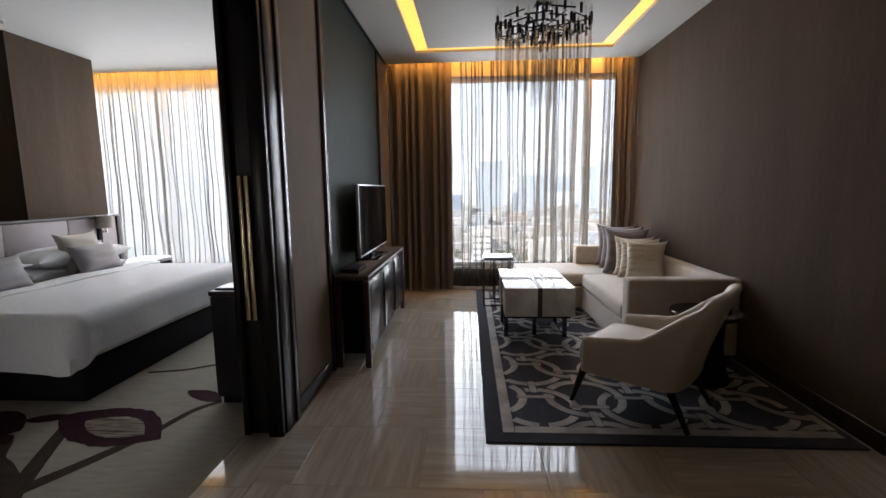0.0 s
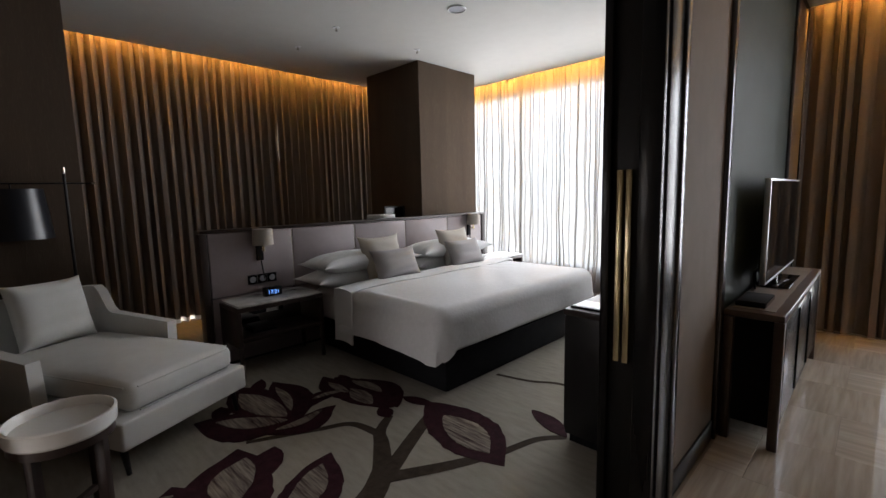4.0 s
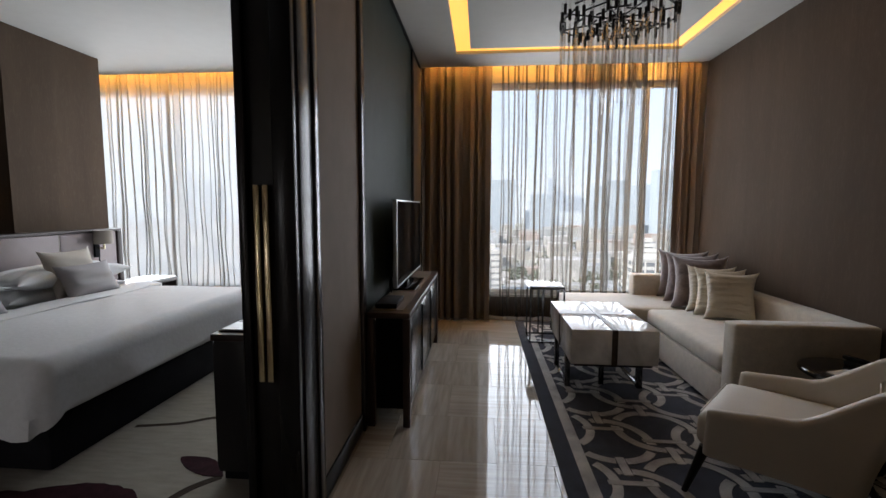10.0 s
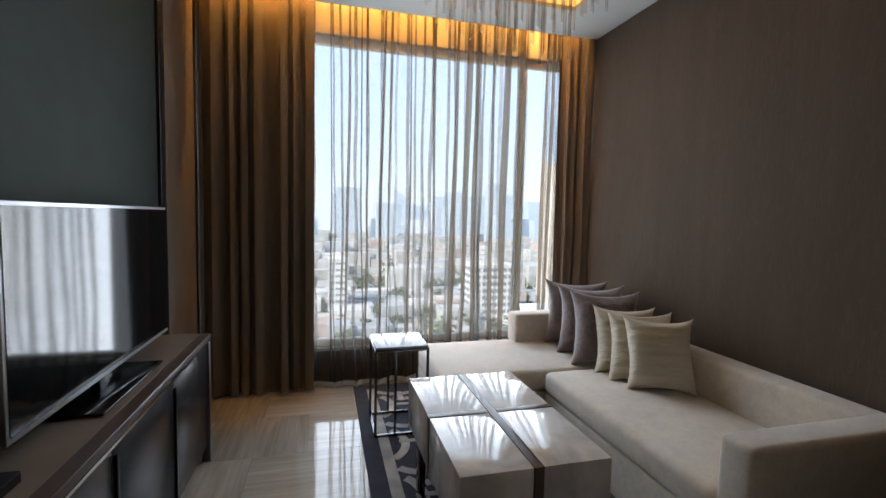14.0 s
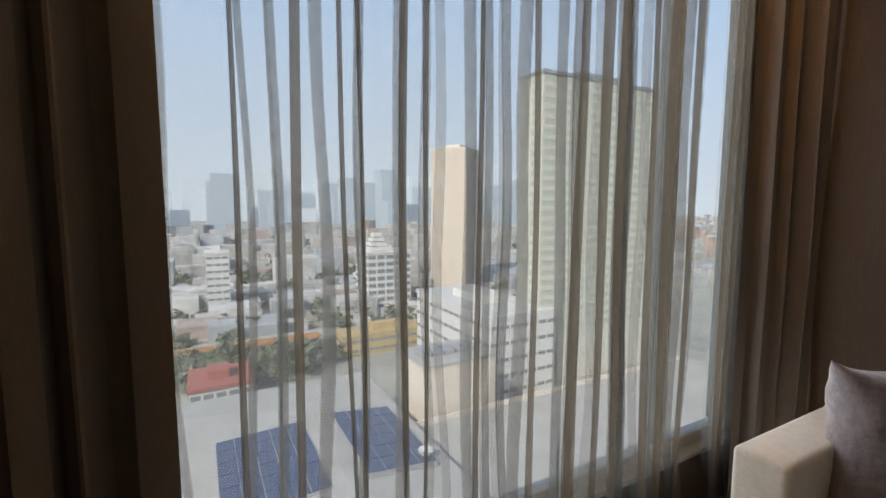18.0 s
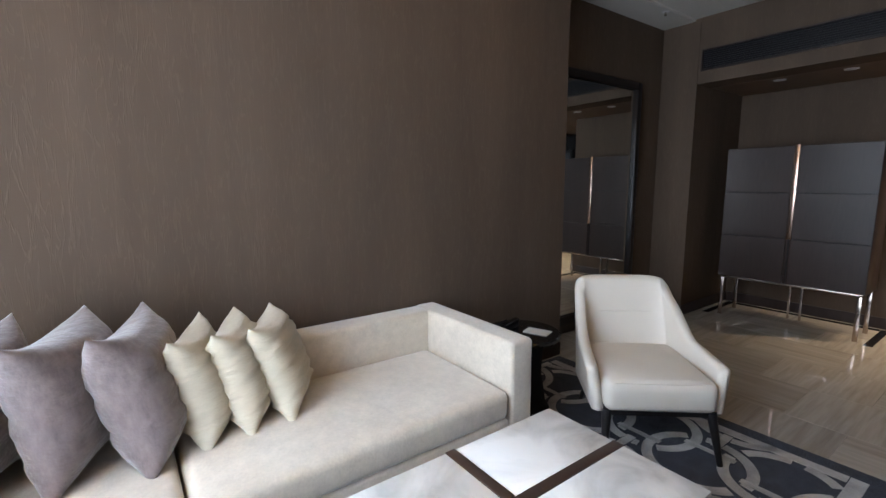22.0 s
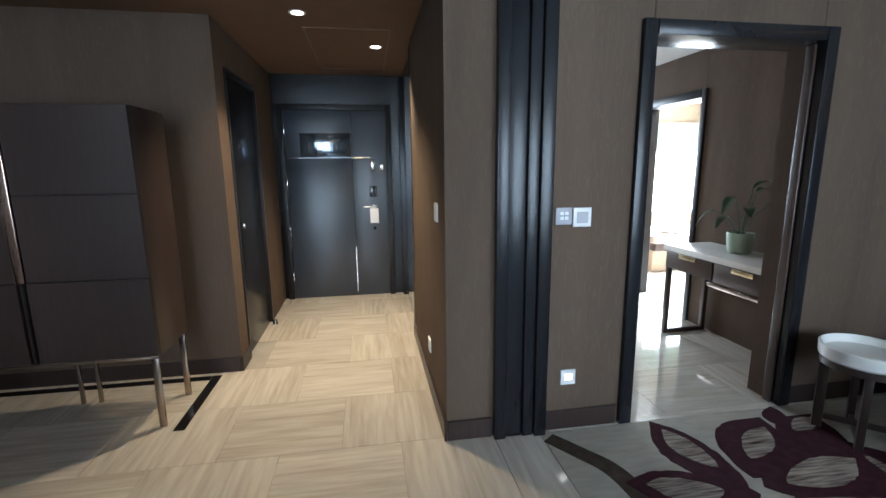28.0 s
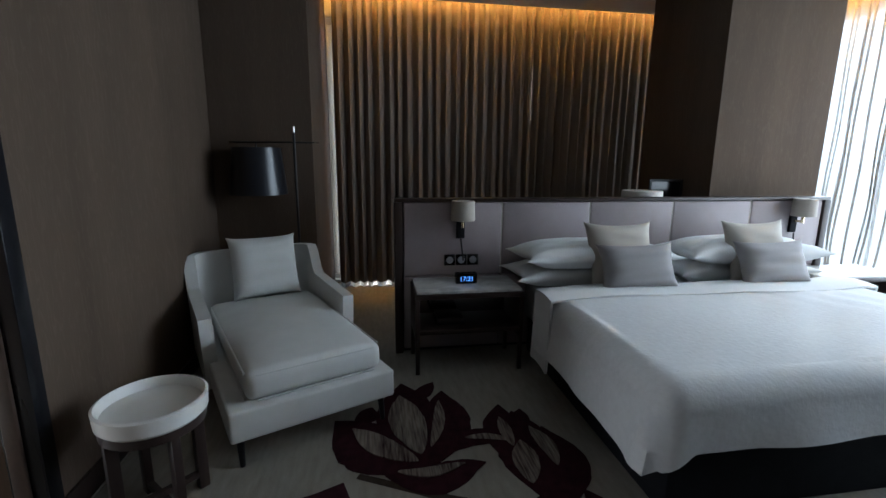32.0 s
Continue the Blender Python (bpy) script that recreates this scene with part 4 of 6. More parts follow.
def sofa():
    t = thing("sofa", pose(0, 0, 0.012), "cream velvet corner sofa with a chaise end", "sofa")
    part("base", soft_box(1.395, 2.24, 2.72, 4.04, 0.03, 0.27, 0.015), M_SOFA, t)
    part("base", soft_box(0.70, 2.24, 4.055, 4.86, 0.03, 0.27, 0.015), M_SOFA, t)
    part("seat_cushion", soft_box(1.385, 2.10, 2.72, 4.05, 0.272, 0.415, 0.04, 0.014), M_SOFA, t)
    part("seat_cushion", soft_box(0.69, 2.10, 4.06, 4.86, 0.272, 0.41, 0.04, 0.014), M_SOFA, t)
    part("backrest", soft_box(2.09, 2.243, 2.66, 4.87, 0.03, 0.645, 0.025), M_SOFA, t)
    part("armrest", soft_box(1.385, 2.245, 2.57, 2.715, 0.03, 0.65, 0.025), M_SOFA, t)
    part("armrest", soft_box(1.47, 2.085, 4.70, 4.865, 0.41, 0.645, 0.022), M_SOFA, t)
    for x, y in ((1.45, 2.62), (2.18, 2.62), (0.78, 4.12), (0.78, 4.8), (2.18, 4.8)):
        part("foot", box(x - 0.025, x + 0.025, y - 0.025, y + 0.025, 0, 0.029), M_DARK, t)


sofa()
for x, y, rx, rz, k in ((1.92, 4.58, -3, -26, 1), (1.89, 4.315, -8, -22, 2), (1.86, 4.06, -15, -20, 3)):
    pillow("grey_cushion", pose(x, y, 0.425, rx, 0, rz), 0.46, 0.51, 0.24, M_GREYP, "mauve-grey velvet cushion standing on the sofa", "grey sofa cushions", 0.006, k, 0.14, 12)
for y, rx, rz, k in ((3.89, -13, -22, 4), (3.735, -15, -22, 5), (3.565, -19, -26, 6)):
    pillow("cream_cushion", pose(1.88, y, 0.43, rx, 0, rz), 0.38, 0.43, 0.19, M_CREAMP, "cream pleated silk cushion standing on the sofa", "cream sofa cushions", 0.009, k, 0.13, 21)


def armchair():
    t = thing("armchair", pose(1.000, 2.050, 0.012, 0, 0, 50), "cream upholstered armchair with sloping arms and dark legs", "armchair")
    # front edge of the seat at y = 0, crest of the back at y = -0.79
    part("seat", soft_box(-0.277, 0.277, -0.60, 0.0, 0.245, 0.405, 0.045, 0.026), M_CHAIR, t)

    def smooth(a, b, x):
        x = min(1.0, max(0.0, (x - a) / (b - a)))
        return x * x * (3 - 2 * x)

    def rim(k):
        return 0.800 - 0.018 * smooth(0.10, 0.36, k) - 0.280 * smooth(0.26, 0.66, k) - 0.034 * smooth(0.62, 1.0, k)

    def outer(a, z):
        """Outside of the shell: a runs from one arm (-1) round the back (0) to the other arm (1)."""
        k, h = abs(a), (z - 0.235) / 0.55
        if k > 0.40:
            f = (k - 0.40) / 0.60
            w, y = 1.0, -0.50 + (0.455 - 0.05 * h) * f
        else:
            an, f = k / 0.40 * math.pi / 2, 0.0
            w, y = math.sin(an) ** 0.66, -0.50 - 0.115 * math.cos(an) ** 0.7
        half = 0.310 - 0.012 * h * (1 - f) + (0.018 + 0.085 * h) * f ** 0.8
        y -= 0.185 * max(0.0, h) ** 1.25 * (1 - f) ** 1.3
        return Vector((math.copysign(w * half, a), y, z))
    nu, bm, loops = 84, bmesh.new(), []
    for i in range(nu + 1):
        a = 2 * i / nu - 1
        end = max(0.0, (abs(a) - 0.955) / 0.045)
        thick = 0.062 * math.sqrt(max(0.06, 1 - 0.9 * end * end))
        top, ring = rim(abs(a)) - 0.012 * end * end, []
        path = [(0.0, 0.235 + (top - thick / 2 - 0.235) * q / 9) for q in range(9)]
        path += [(thick / 2 * (1 - math.cos(q * math.pi / 8)), top - thick / 2 + thick / 2 * math.sin(q * math.pi / 8)) for q in range(9)]
        path += [(thick, 0.235 + (top - thick / 2 - 0.235) * q / 9) for q in range(8, -1, -1)]
        for off, z in path:
            p = outer(a, z)
            d = outer(min(1.0, a + 0.02), z) - outer(max(-1.0, a - 0.02), z)
            n = Vector((-d.y, d.x, 0)).normalized()
            ring.append(bm.verts.new(p + n * (off + 0.031 - thick / 2)))
        loops.append(ring)
    for p, q in zip(loops, loops[1:]):
        for i in range(len(p)):
            bm.faces.new((p[i], p[(i + 1) % len(p)], q[(i + 1) % len(p)], q[i]))
    bm.faces.new(loops[0])
    bm.faces.new(loops[-1][::-1])
    part("shell", bm, M_CHAIR, t, "sloping upholstered back and arms", 70)
    part("back_seam", rod(bmesh.new(), (-0.15, -0.615, 0.60), (0.15, -0.615, 0.60), 0.003, seg=6), M_CHAIR, t)
    part("seat_piping", rod(bmesh.new(), (-0.235, -0.012, 0.402), (0.235, -0.012, 0.402), 0.004, seg=6), M_CHAIR, t)
    for x, y, dx, dy in ((-0.258, -0.045, -0.022, 0.075), (0.258, -0.045, 0.022, 0.075), (-0.21, -0.52, -0.03, -0.13), (0.21, -0.52, 0.03, -0.13)):
        bm = bmesh.new()
        rod(bm, (x + dx, y + dy, 0.0), (x, y, 0.244), 0.014, 0.025, 12)
        part("leg", bm, M_DARK, t)
    part("seat_rail", box(-0.255, 0.255, -0.54, -0.03, 0.222, 0.2445), M_DARK, t)


armchair()
rt = thing("lamp_table", pose(1.80, 2.22, 0.012), "round black table beside the sofa arm", "table")
part("top", lathe([(0.0, 0.47), (0.225, 0.47), (0.232, 0.478), (0.232, 0.492), (0.226, 0.498), (0.0, 0.498)], 40), M_BLACKG, rt, "glossy black top")
part("pedestal", lathe([(0.0, 0.0), (0.17, 0.0), (0.175, 0.02), (0.15, 0.06), (0.12, 0.25), (0.13, 0.44), (0.16, 0.469), (0.0, 0.469)], 32), M_BLACK, rt)
single("note_paper", box(-0.075, 0.075, -0.05, 0.05, 0, 0.004), M_PLASTIC, "white note card on the black table", "paper", m=pose(1.73, 2.16, 0.5105, 0, 0, 20))
ph = thing("phone", pose(1.90, 2.26, 0.5105, 0, 0, 15), "black telephone on the round table", "telephone")
part("base", box(-0.05, 0.05, -0.08, 0.08, 0, 0.03, 0.01), M_BLACK, ph)
part("handset", box(-0.048, -0.01, -0.09, 0.09, 0.031, 0.055, 0.01), M_BLACKG, ph)


def rug():
    x0, x1, y0, y1 = 0.225, 2.22, 1.345, 5.12
    t = thing("rug", pose(0, 0, 0.0), "dark slate rug with interlaced pale silk rings", "rug")
    part("rug_body", box(x0, x1, y0, y1, 0.0, 0.010, 0.004, 1), M_RUG, t)

    def flat(outline, z0, z1):
        bm = bmesh.new()
        top = [bm.verts.new((x, y, z1)) for x, y in outline]
        bot = [bm.verts.new((x, y, z0)) for x, y in outline]
        bm.faces.new(top)
        for i in range(len(outline)):
            j = (i + 1) % len(outline)
            bm.faces.new((top[j], top[i], bot[i], bot[j]))
        return bm

    def arc(r0, r1, a0, a1, n=14):
        an = [a0 + (a1 - a0) * i / n for i in range(n + 1)]
        return [(r1 * math.cos(a), r1 * math.sin(a)) for a in an] + [(r0 * math.cos(a), r0 * math.sin(a)) for a in an[::-1]]
    for a, b, c, d in ((x0 + 0.10, x0 + 0.165, y0 + 0.10, y1 - 0.1), (x0 + 0.17, x1 - 0.05, y0 + 0.10, y0 + 0.165)):
        part("border", box(a, b, c, d, 0.0102, 0.0125), M_RUGL, t, "pale border stripe")
    # columns of interlocked rings; every second column sits 0.13 lower; bars tie the rings along and across
    radius, wide, col, row, shift = 0.235, 0.026, 0.318, 0.56, -0.13
    cuts = ((0, 5), (90, 7), (180, 5), (270, 7))
    sets = []
    for under in ((159, 295), (115, 339)):
        stops, me = sorted(cuts + tuple((a, 11) for a in under)), []
        for (a, da), (b, db) in zip(stops, stops[1:] + [(stops[0][0] + 360, stops[0][1])]):
            a, b = a + da, b - db
            n = max(1, round((b - a) / 45))
            for k in range(n):
                lo, hi = a + (b - a) * k / n, a + (b - a) * (k + 1) / n
                mid = radians((lo + hi) / 2)
                me.append((radius * math.cos(mid), radius * math.sin(mid), mesh_of("ring_arc", flat(arc(radius - wide, radius + wide, radians(lo), radians(hi), 6), 0.0102, 0.0125), M_RUGL)))
        sets.append(me)
    across = mesh_of("bar", box(-0.123, 0.123, -0.018, 0.018, 0.0102, 0.0131), M_RUGL)
    along = mesh_of("bar", box(-0.023, 0.023, -0.085, 0.085, 0.0102, 0.0131), M_RUGL)
    inside = lambda x, y: x0 + 0.15 < x < x1 - 0.03 and y0 + 0.15 < y < y1 - 0.03
    for i in range(7):
        for j in range(-2, 6):
            cx, cy = 0.252 + col * i, 2.45 + row * j + (shift if i % 2 else 0)
            for dx, dy, me in sets[i % 2]:
                if inside(cx + dx, cy + dy):
                    o = new("ring_arc", me)
                    o.parent, o.matrix_basis = t, pose(cx, cy, 0.0003 * (i % 2))
            other = 2.45 + row * j + (0 if i % 2 else shift)
            for me, py, mx, my in ((along, cy + row / 2, 0.0, 0.06), (across, other, 0.11, 0.0)):
                if inside(cx - mx, py - my) and inside(cx + mx, py + my):
                    o = new("bar", me)
                    o.parent, o.matrix_basis = t, pose(cx, py, 0.0006)
    return t


rug()


def chandelier():
    t = thing("chandelier", pose(0.80, 3.28, 2.98), "chandelier of hanging glass rods on a blackened frame", "chandelier")
    part("canopy", lathe([(0.0, -0.03), (0.075, -0.03), (0.08, -0.022), (0.08, -0.002), (0.0, -0.002)], 24), M_GUN, t)
    bm = bmesh.new()
    rod(bm, (0, 0, -0.20), (0, 0, -0.03), 0.012)
    part("stem", bm, M_DARK, t)
    cap = mesh_of("cap", lathe([(0.0, -0.045), (0.012, -0.045), (0.0125, 0.03), (0.0, 0.03)], 8), M_DARK)
    rods = []
    for ln in (0.36, 0.44, 0.52, 0.60):
        rods.append(mesh_of("glass_rod", lathe([(0.0, -ln), (0.0065, -ln + 0.004), (0.0075, -ln * 0.5), (0.0075, 0.10), (0.0, 0.104)], 8), M_ROD))
    rnd = random.Random(3)
    for ring, (r, n, z, lens) in enumerate(((0.41, 34, -0.19, (0, 1)), (0.31, 26, -0.215, (1, 2)), (0.21, 18, -0.23, (2, 3)), (0.10, 9, -0.24, (3, 3)))):
        bm = bmesh.new()
        sides = 12
        for i in range(sides):
            a, b = 2 * math.pi * i / sides, 2 * math.pi * (i + 1) / sides
            zz = z + (0.03 if i % 2 else -0.01)
            rod(bm, (r * math.cos(a), r * math.sin(a), zz), (r * math.cos(b), r * math.sin(b), zz), 0.007, seg=6)
        part("hoop", bm, M_DARK, t)
        for i in range(n):
            a = 2 * math.pi * (i + rnd.uniform(-0.2, 0.2)) / n
            zz = z + rnd.uniform(-0.05, 0.05)
            m = pose(r * math.cos(a), r * math.sin(a), zz)
            o = new("cap", cap)
            o.parent, o.matrix_basis = t, m
            g = new("glass_rod", rods[lens[rnd.randrange(2)]])
            g.parent, g.matrix_basis = t, m
            g.visible_shadow = False
    for i in range(4):
        bm = bmesh.new()
        a = math.pi * i / 4 + 0.3
        rod(bm, (0.41 * math.cos(a), 0.41 * math.sin(a), -0.195), (-0.41 * math.cos(a), -0.41 * math.sin(a), -0.195), 0.006, seg=6)
        part("spoke", bm, M_DARK, t)


chandelier()


# ---- niche and hall ----
def cabinet():
    t = thing("cabinet", pose(0.852, -0.985, 0), "tall dark wooden bar cabinet on a bronze steel frame", "cabinet")
    w, d, z0, z1 = 1.176, 0.40, 0.425, 1.735
    part("body", box(0, w, -d, -0.022, z0, z1, 0.003), M_WOOD, t)
    hh = (z1 - z0) / 3
    for k, (a, b) in enumerate(((0.002, w / 2 - 0.024), (w / 2 + 0.024, w - 0.002))):
        dr = part("door", box(a, b, -0.0215, -0.012, z0 + 0.002, z1 - 0.002), M_DARK, t)
        for i in range(3):
            part("panel", box(a, b, -0.0115, 0.0, z0 + hh * i + 0.003, z0 + hh * (i + 1) - 0.003, 0.002, 1), M_WOOD, dr)
    part("handle", box(w / 2 - 0.02, w / 2 + 0.02, -0.0215, 0.008, z0 + hh, z1 + 0.008, 0.003), M_COPPER, t, "tall copper pull strip")
    part("joint", box(w / 2 - 0.004, w / 2 + 0.004, -0.0215, -0.006, z0, z0 + hh), M_DARK, t)
    for x in (0.02, w - 0.055):
        for y in (-0.02, -d + 0.0):
            part("leg", box(x, x + 0.035, y - 0.018 + 0.018 * (y < -0.1), y + 0.018 * (y < -0.1), 0, z0 - 0.022, 0.002), M_BRONZE, t)
    for y in (-0.038, -d + 0.002):
        part("rail", box(0.02, w - 0.02, y, y + 0.018, z0 - 0.02, z0 - 0.001, 0.002), M_BRONZE, t)
    for x in (w / 2 - 0.05, w / 2 + 0.05):
        part("leg", box(x - 0.01, x + 0.01, -d, -d + 0.02, 0, z0 - 0.022, 0.002), M_BRONZE, t)


cabinet()
il = thing("floor_inlay", pose(0, 0, 0.0), "black stone line let into the floor round the cabinet", "floor inlay", kind="structure")
for b in ((0.76, 0.82, -1.62, -0.95), (2.08, 2.14, -1.62, -0.95), (0.824, 2.076, -1.62, -1.56)):
    part("line", box(*b, 0.0005, 0.004), M_BLACKG, il)

mr = thing("wall_mirror_framed", pose(2.578, 0.47, 0), "tall mirror in a dark wooden frame", "mirror")
part("glass", box(-0.02, -0.012, -0.58, 0.78, 0.18, 2.30), M_MIRROR, mr)
part("backing", box(-0.0115, -0.002, -0.60, 0.80, 0.14, 2.34), M_DARK, mr)
part("frame", box(-0.05, -0.002, -0.645, -0.582, 0.10, 2.375, 0.004), M_DARK, mr)
part("frame", box(-0.05, -0.002, 0.782, 0.82, 0.10, 2.375, 0.004), M_DARK, mr)
part("frame", box(-0.05, -0.021, -0.58, 0.78, 2.305, 2.375, 0.004), M_DARK, mr)
part("frame", box(-0.05, -0.021, -0.58, 0.78, 0.10, 0.175, 0.004), M_DARK, mr)

vt = thing("ceiling_vent", pose(1.42, BACK + 0.002, 2.575), "long dark slotted air grille over the entry", "air vent")
part("backing", box(-0.74, 0.74, 0, 0.004, -0.085, 0.085), M_BLACK, vt)
for i in range(9):
    part("slat", box(-0.735, 0.735, 0.0045, 0.016, -0.08 + i * 0.0185, -0.071 + i * 0.0185), M_DARK, vt)
for a in (-0.755, 0.741):
    part("frame", box(a, a + 0.014, 0, 0.02, -0.10, 0.10), M_WOOD, vt)
for a in (-0.10, 0.086):
    part("frame", box(-0.7405, 0.7405, 0, 0.02, a, a + 0.014), M_WOOD, vt)


def entrance_door():
    t = thing("door_entrance", pose(0, -3.478, 0), "closed dark lacquered entrance door with steel fittings", "door", kind="structure")
    part("leaf", box(-0.14, 0.536, 0, 0.03, 0.005, 1.515, 0.003), M_DOOR, t)
    part("leaf", box(-0.14, 0.536, 0, 0.03, 1.525, 2.0, 0.003), M_DOOR, t)
    part("leaf", box(-0.50, -0.148, 0, 0.03, 0.005, 2.0, 0.003), M_DOOR, t)
    part("seam_strip", box(-0.14, 0.536, 0.004, 0.032, 1.518, 1.523), M_GUN, t, "thin steel strip")
    part("seam_strip", box(-0.147, -0.141, 0.004, 0.032, 0.05, 0.55), M_STEEL, t, "thin steel strip")
    part("casing", box(0.54, 0.60, 0, 0.05, 0, 2.06, 0.004), M_DARK, t)
    part("casing", box(-0.56, -0.504, 0, 0.05, 0, 2.06, 0.004), M_DARK, t)
    part("head", box(-0.50, 0.536, 0, 0.05, 2.004, 2.06, 0.004), M_DARK, t)
    part("notice", box(-0.134, 0.386, 0.031, 0.036, 1.53, 1.773, 0.002), M_PLATE, t, "rippled glossy notice plate")
    part("swing_bar", box(-0.335, -0.13, 0.033, 0.047, 1.512, 1.524, 0.003), M_BRASS, t, "brass door guard")
    part("guard_knob", box(-0.165, -0.135, 0.048, 0.062, 1.505, 1.532, 0.006), M_STEEL, t)
    hd = part("handle_plate", box(-0.39, -0.33, 0.031, 0.045, 0.86, 1.02, 0.006), M_STEEL, t, "steel handle plate")
    part("lever", box(-0.37, -0.24, 0.046, 0.062, 0.985, 1.005, 0.006), M_STEEL, hd)
    part("door_card", box(-0.40, -0.31, 0.063, 0.066, 0.82, 0.98), M_PLASTIC, hd, "paper tag hanging on the lever")
    part("lock", box(-0.39, -0.31, 0.031, 0.048, 1.10, 1.22, 0.008), M_BLACKG, t)
    part("latch", box(-0.38, -0.33, 0.031, 0.05, 1.38, 1.50, 0.01), M_STEEL, t, "steel safety latch")
    part("latch", box(-0.47, -0.43, 0.031, 0.05, 1.38, 1.46, 0.008), M_STEEL, t)
    part("keyhole", lathe([(0.0, 0), (0.018, 0), (0.018, 0.012), (0.0, 0.012)], 14), M_BLACK, t).matrix_basis = pose(-0.355, 0.031, 0.76, -90, 0, 0)
    for z in (0.25, 0.75, 1.25, 1.8):
        part("hinge", box(0.53, 0.548, 0.031, 0.04, z - 0.05, z + 0.05, 0.002), M_STEEL, t)


entrance_door()
sd = thing("door_side", pose(0.642, -2.31, 0), "dark closed closet door in the hall", "door", kind="structure")
part("leaf", box(0.01, 0.05, -0.40, 0.40, 0.005, 2.06, 0.003), M_LACQ, sd)
part("casing", box(-0.012, 0.09, -0.432, -0.404, 0, 2.096, 0.003), M_DARK, sd)
part("casing", box(-0.012, 0.09, 0.404, 0.424, 0, 2.096, 0.003), M_DARK, sd)
part("head", box(-0.012, 0.09, -0.40, 0.40, 2.064, 2.096, 0.003), M_DARK, sd)
part("knob", box(-0.03, 0.009, 0.30, 0.33, 0.98, 1.02, 0.006), M_STEEL, sd)
hm = thing("hall_mirror", pose(-0.698, -2.80, 0), "tall hall mirror panel in a dark frame", "mirror")
part("glass", box(0.012, 0.02, -0.58, 0.57, 0.08, 2.30), M_MIRROR, hm)
part("backing", box(0, 0.0115, -0.62, 0.61, 0.04, 2.34), M_DARK, hm)
part("frame", box(0, 0.05, 0.572, 0.65, 0.0, 2.34, 0.004), M_LACQ, hm)
part("frame", box(0, 0.05, -0.65, -0.582, 0.0, 2.34, 0.004), M_LACQ, hm)
single("door_stop", lathe([(0.0, 0), (0.025, 0), (0.02, 0.03), (0.012, 0.045), (0.0, 0.045)], 14), M_STEEL, "small steel door stop on the hall floor", "door stop", m=pose(0.60, -2.65, 0.001))


def downlight(x, y, z, lit, watts=0.0):
    t = thing("downlight", pose(x, y, z), "lit recessed ceiling spotlight" if lit else "unlit recessed ceiling spotlight", "ceiling light", "downlights")
    part("ring", lathe([(0.034, -0.001), (0.045, -0.006), (0.052, -0.004), (0.052, -0.0005), (0.034, -0.0005)], 24), M_PLASTIC, t)
    part("lamp", lathe([(0.0, -0.004), (0.033, -0.004), (0.033, -0.001), (0.0, -0.001)], 20), M_LAMP if lit else M_PLASTIC, t, "glowing lamp disc" if lit else "")
    if watts:
        sp = new("downlight_beam", bpy.data.lights.new("downlight_beam", "SPOT"))
        sp.data.energy, sp.data.color, sp.data.spot_size, sp.data.spot_blend, sp.data.shadow_soft_size = watts, (1.0, 0.73, 0.44), radians(105), 0.7, 0.03
        sp.matrix_world = look((x, y, z - 0.012), (x, y, 0))


downlight(0.095, -1.57, HALL, True, 40)
downlight(-0.40, -2.32, HALL, True, 40)
downlight(1.66, -1.05, HALL, False)
downlight(1.14, -1.05, HALL, False)
hatch = thing("ceiling_hatch", pose(-0.195, -2.505, HALL - 0.001), "flush access hatch in the hall ceiling", "hatch", kind="structure")
for b in ((-0.30, 0.30, -0.65, -0.64), (-0.30, 0.30, 0.64, 0.65), (-0.30, -0.29, -0.639, 0.639), (0.29, 0.30, -0.639, 0.639)):
    part("edge", box(*b, -0.004, 0), M_PANEL, hatch)


def plate(name, m, w, h, material, label, keys=0, lit=None):
    t = thing(name, m, label, "switch")
    part("plate", box(-w / 2, w / 2, 0, 0.01, -h / 2, h / 2, 0.003), material, t)
    if lit:
        part("lens", box(-w * 0.24, w * 0.24, 0.0105, 0.013, -h * 0.16, h * 0.22), lit, t, "glowing lens")
    for i in range(keys):
        part("key", box(-0.022 + 0.026 * (i % 2), -0.004 + 0.026 * (i % 2), 0.0105, 0.013, -0.018 + 0.024 * (i // 2), -0.002 + 0.024 * (i // 2), 0.002), M_PLASTIC, t)
    return t


plate("light_switch", pose(-1.252, BACK + 0.002, 1.168), 0.086, 0.086, M_GREYPL, "grey four-button light switch on the wall", 4)
th = plate("thermostat", pose(-1.350, BACK + 0.002, 1.160), 0.096, 0.096, M_PLASTIC, "white thermostat with a grey display")
part("display", box(-0.03, 0.03, 0.0105, 0.012, -0.03, 0.028), M_GREYPL, th, "grey display")
plate("night_light", pose(-1.31, BACK + 0.002, 0.30), 0.084, 0.084, M_PLASTIC, "small glowing night light low on the wall", 0, M_NIGHT)
plate("key_switch", pose(-0.648, -0.84, 1.18, 0, 0, -90), 0.086, 0.10, M_PLASTIC, "white key card switch in the hall")
plate("wall_socket", pose(-0.648, -1.18, 0.30, 0, 0, -90), 0.084, 0.084, M_PLASTIC, "white wall socket low in the hall")


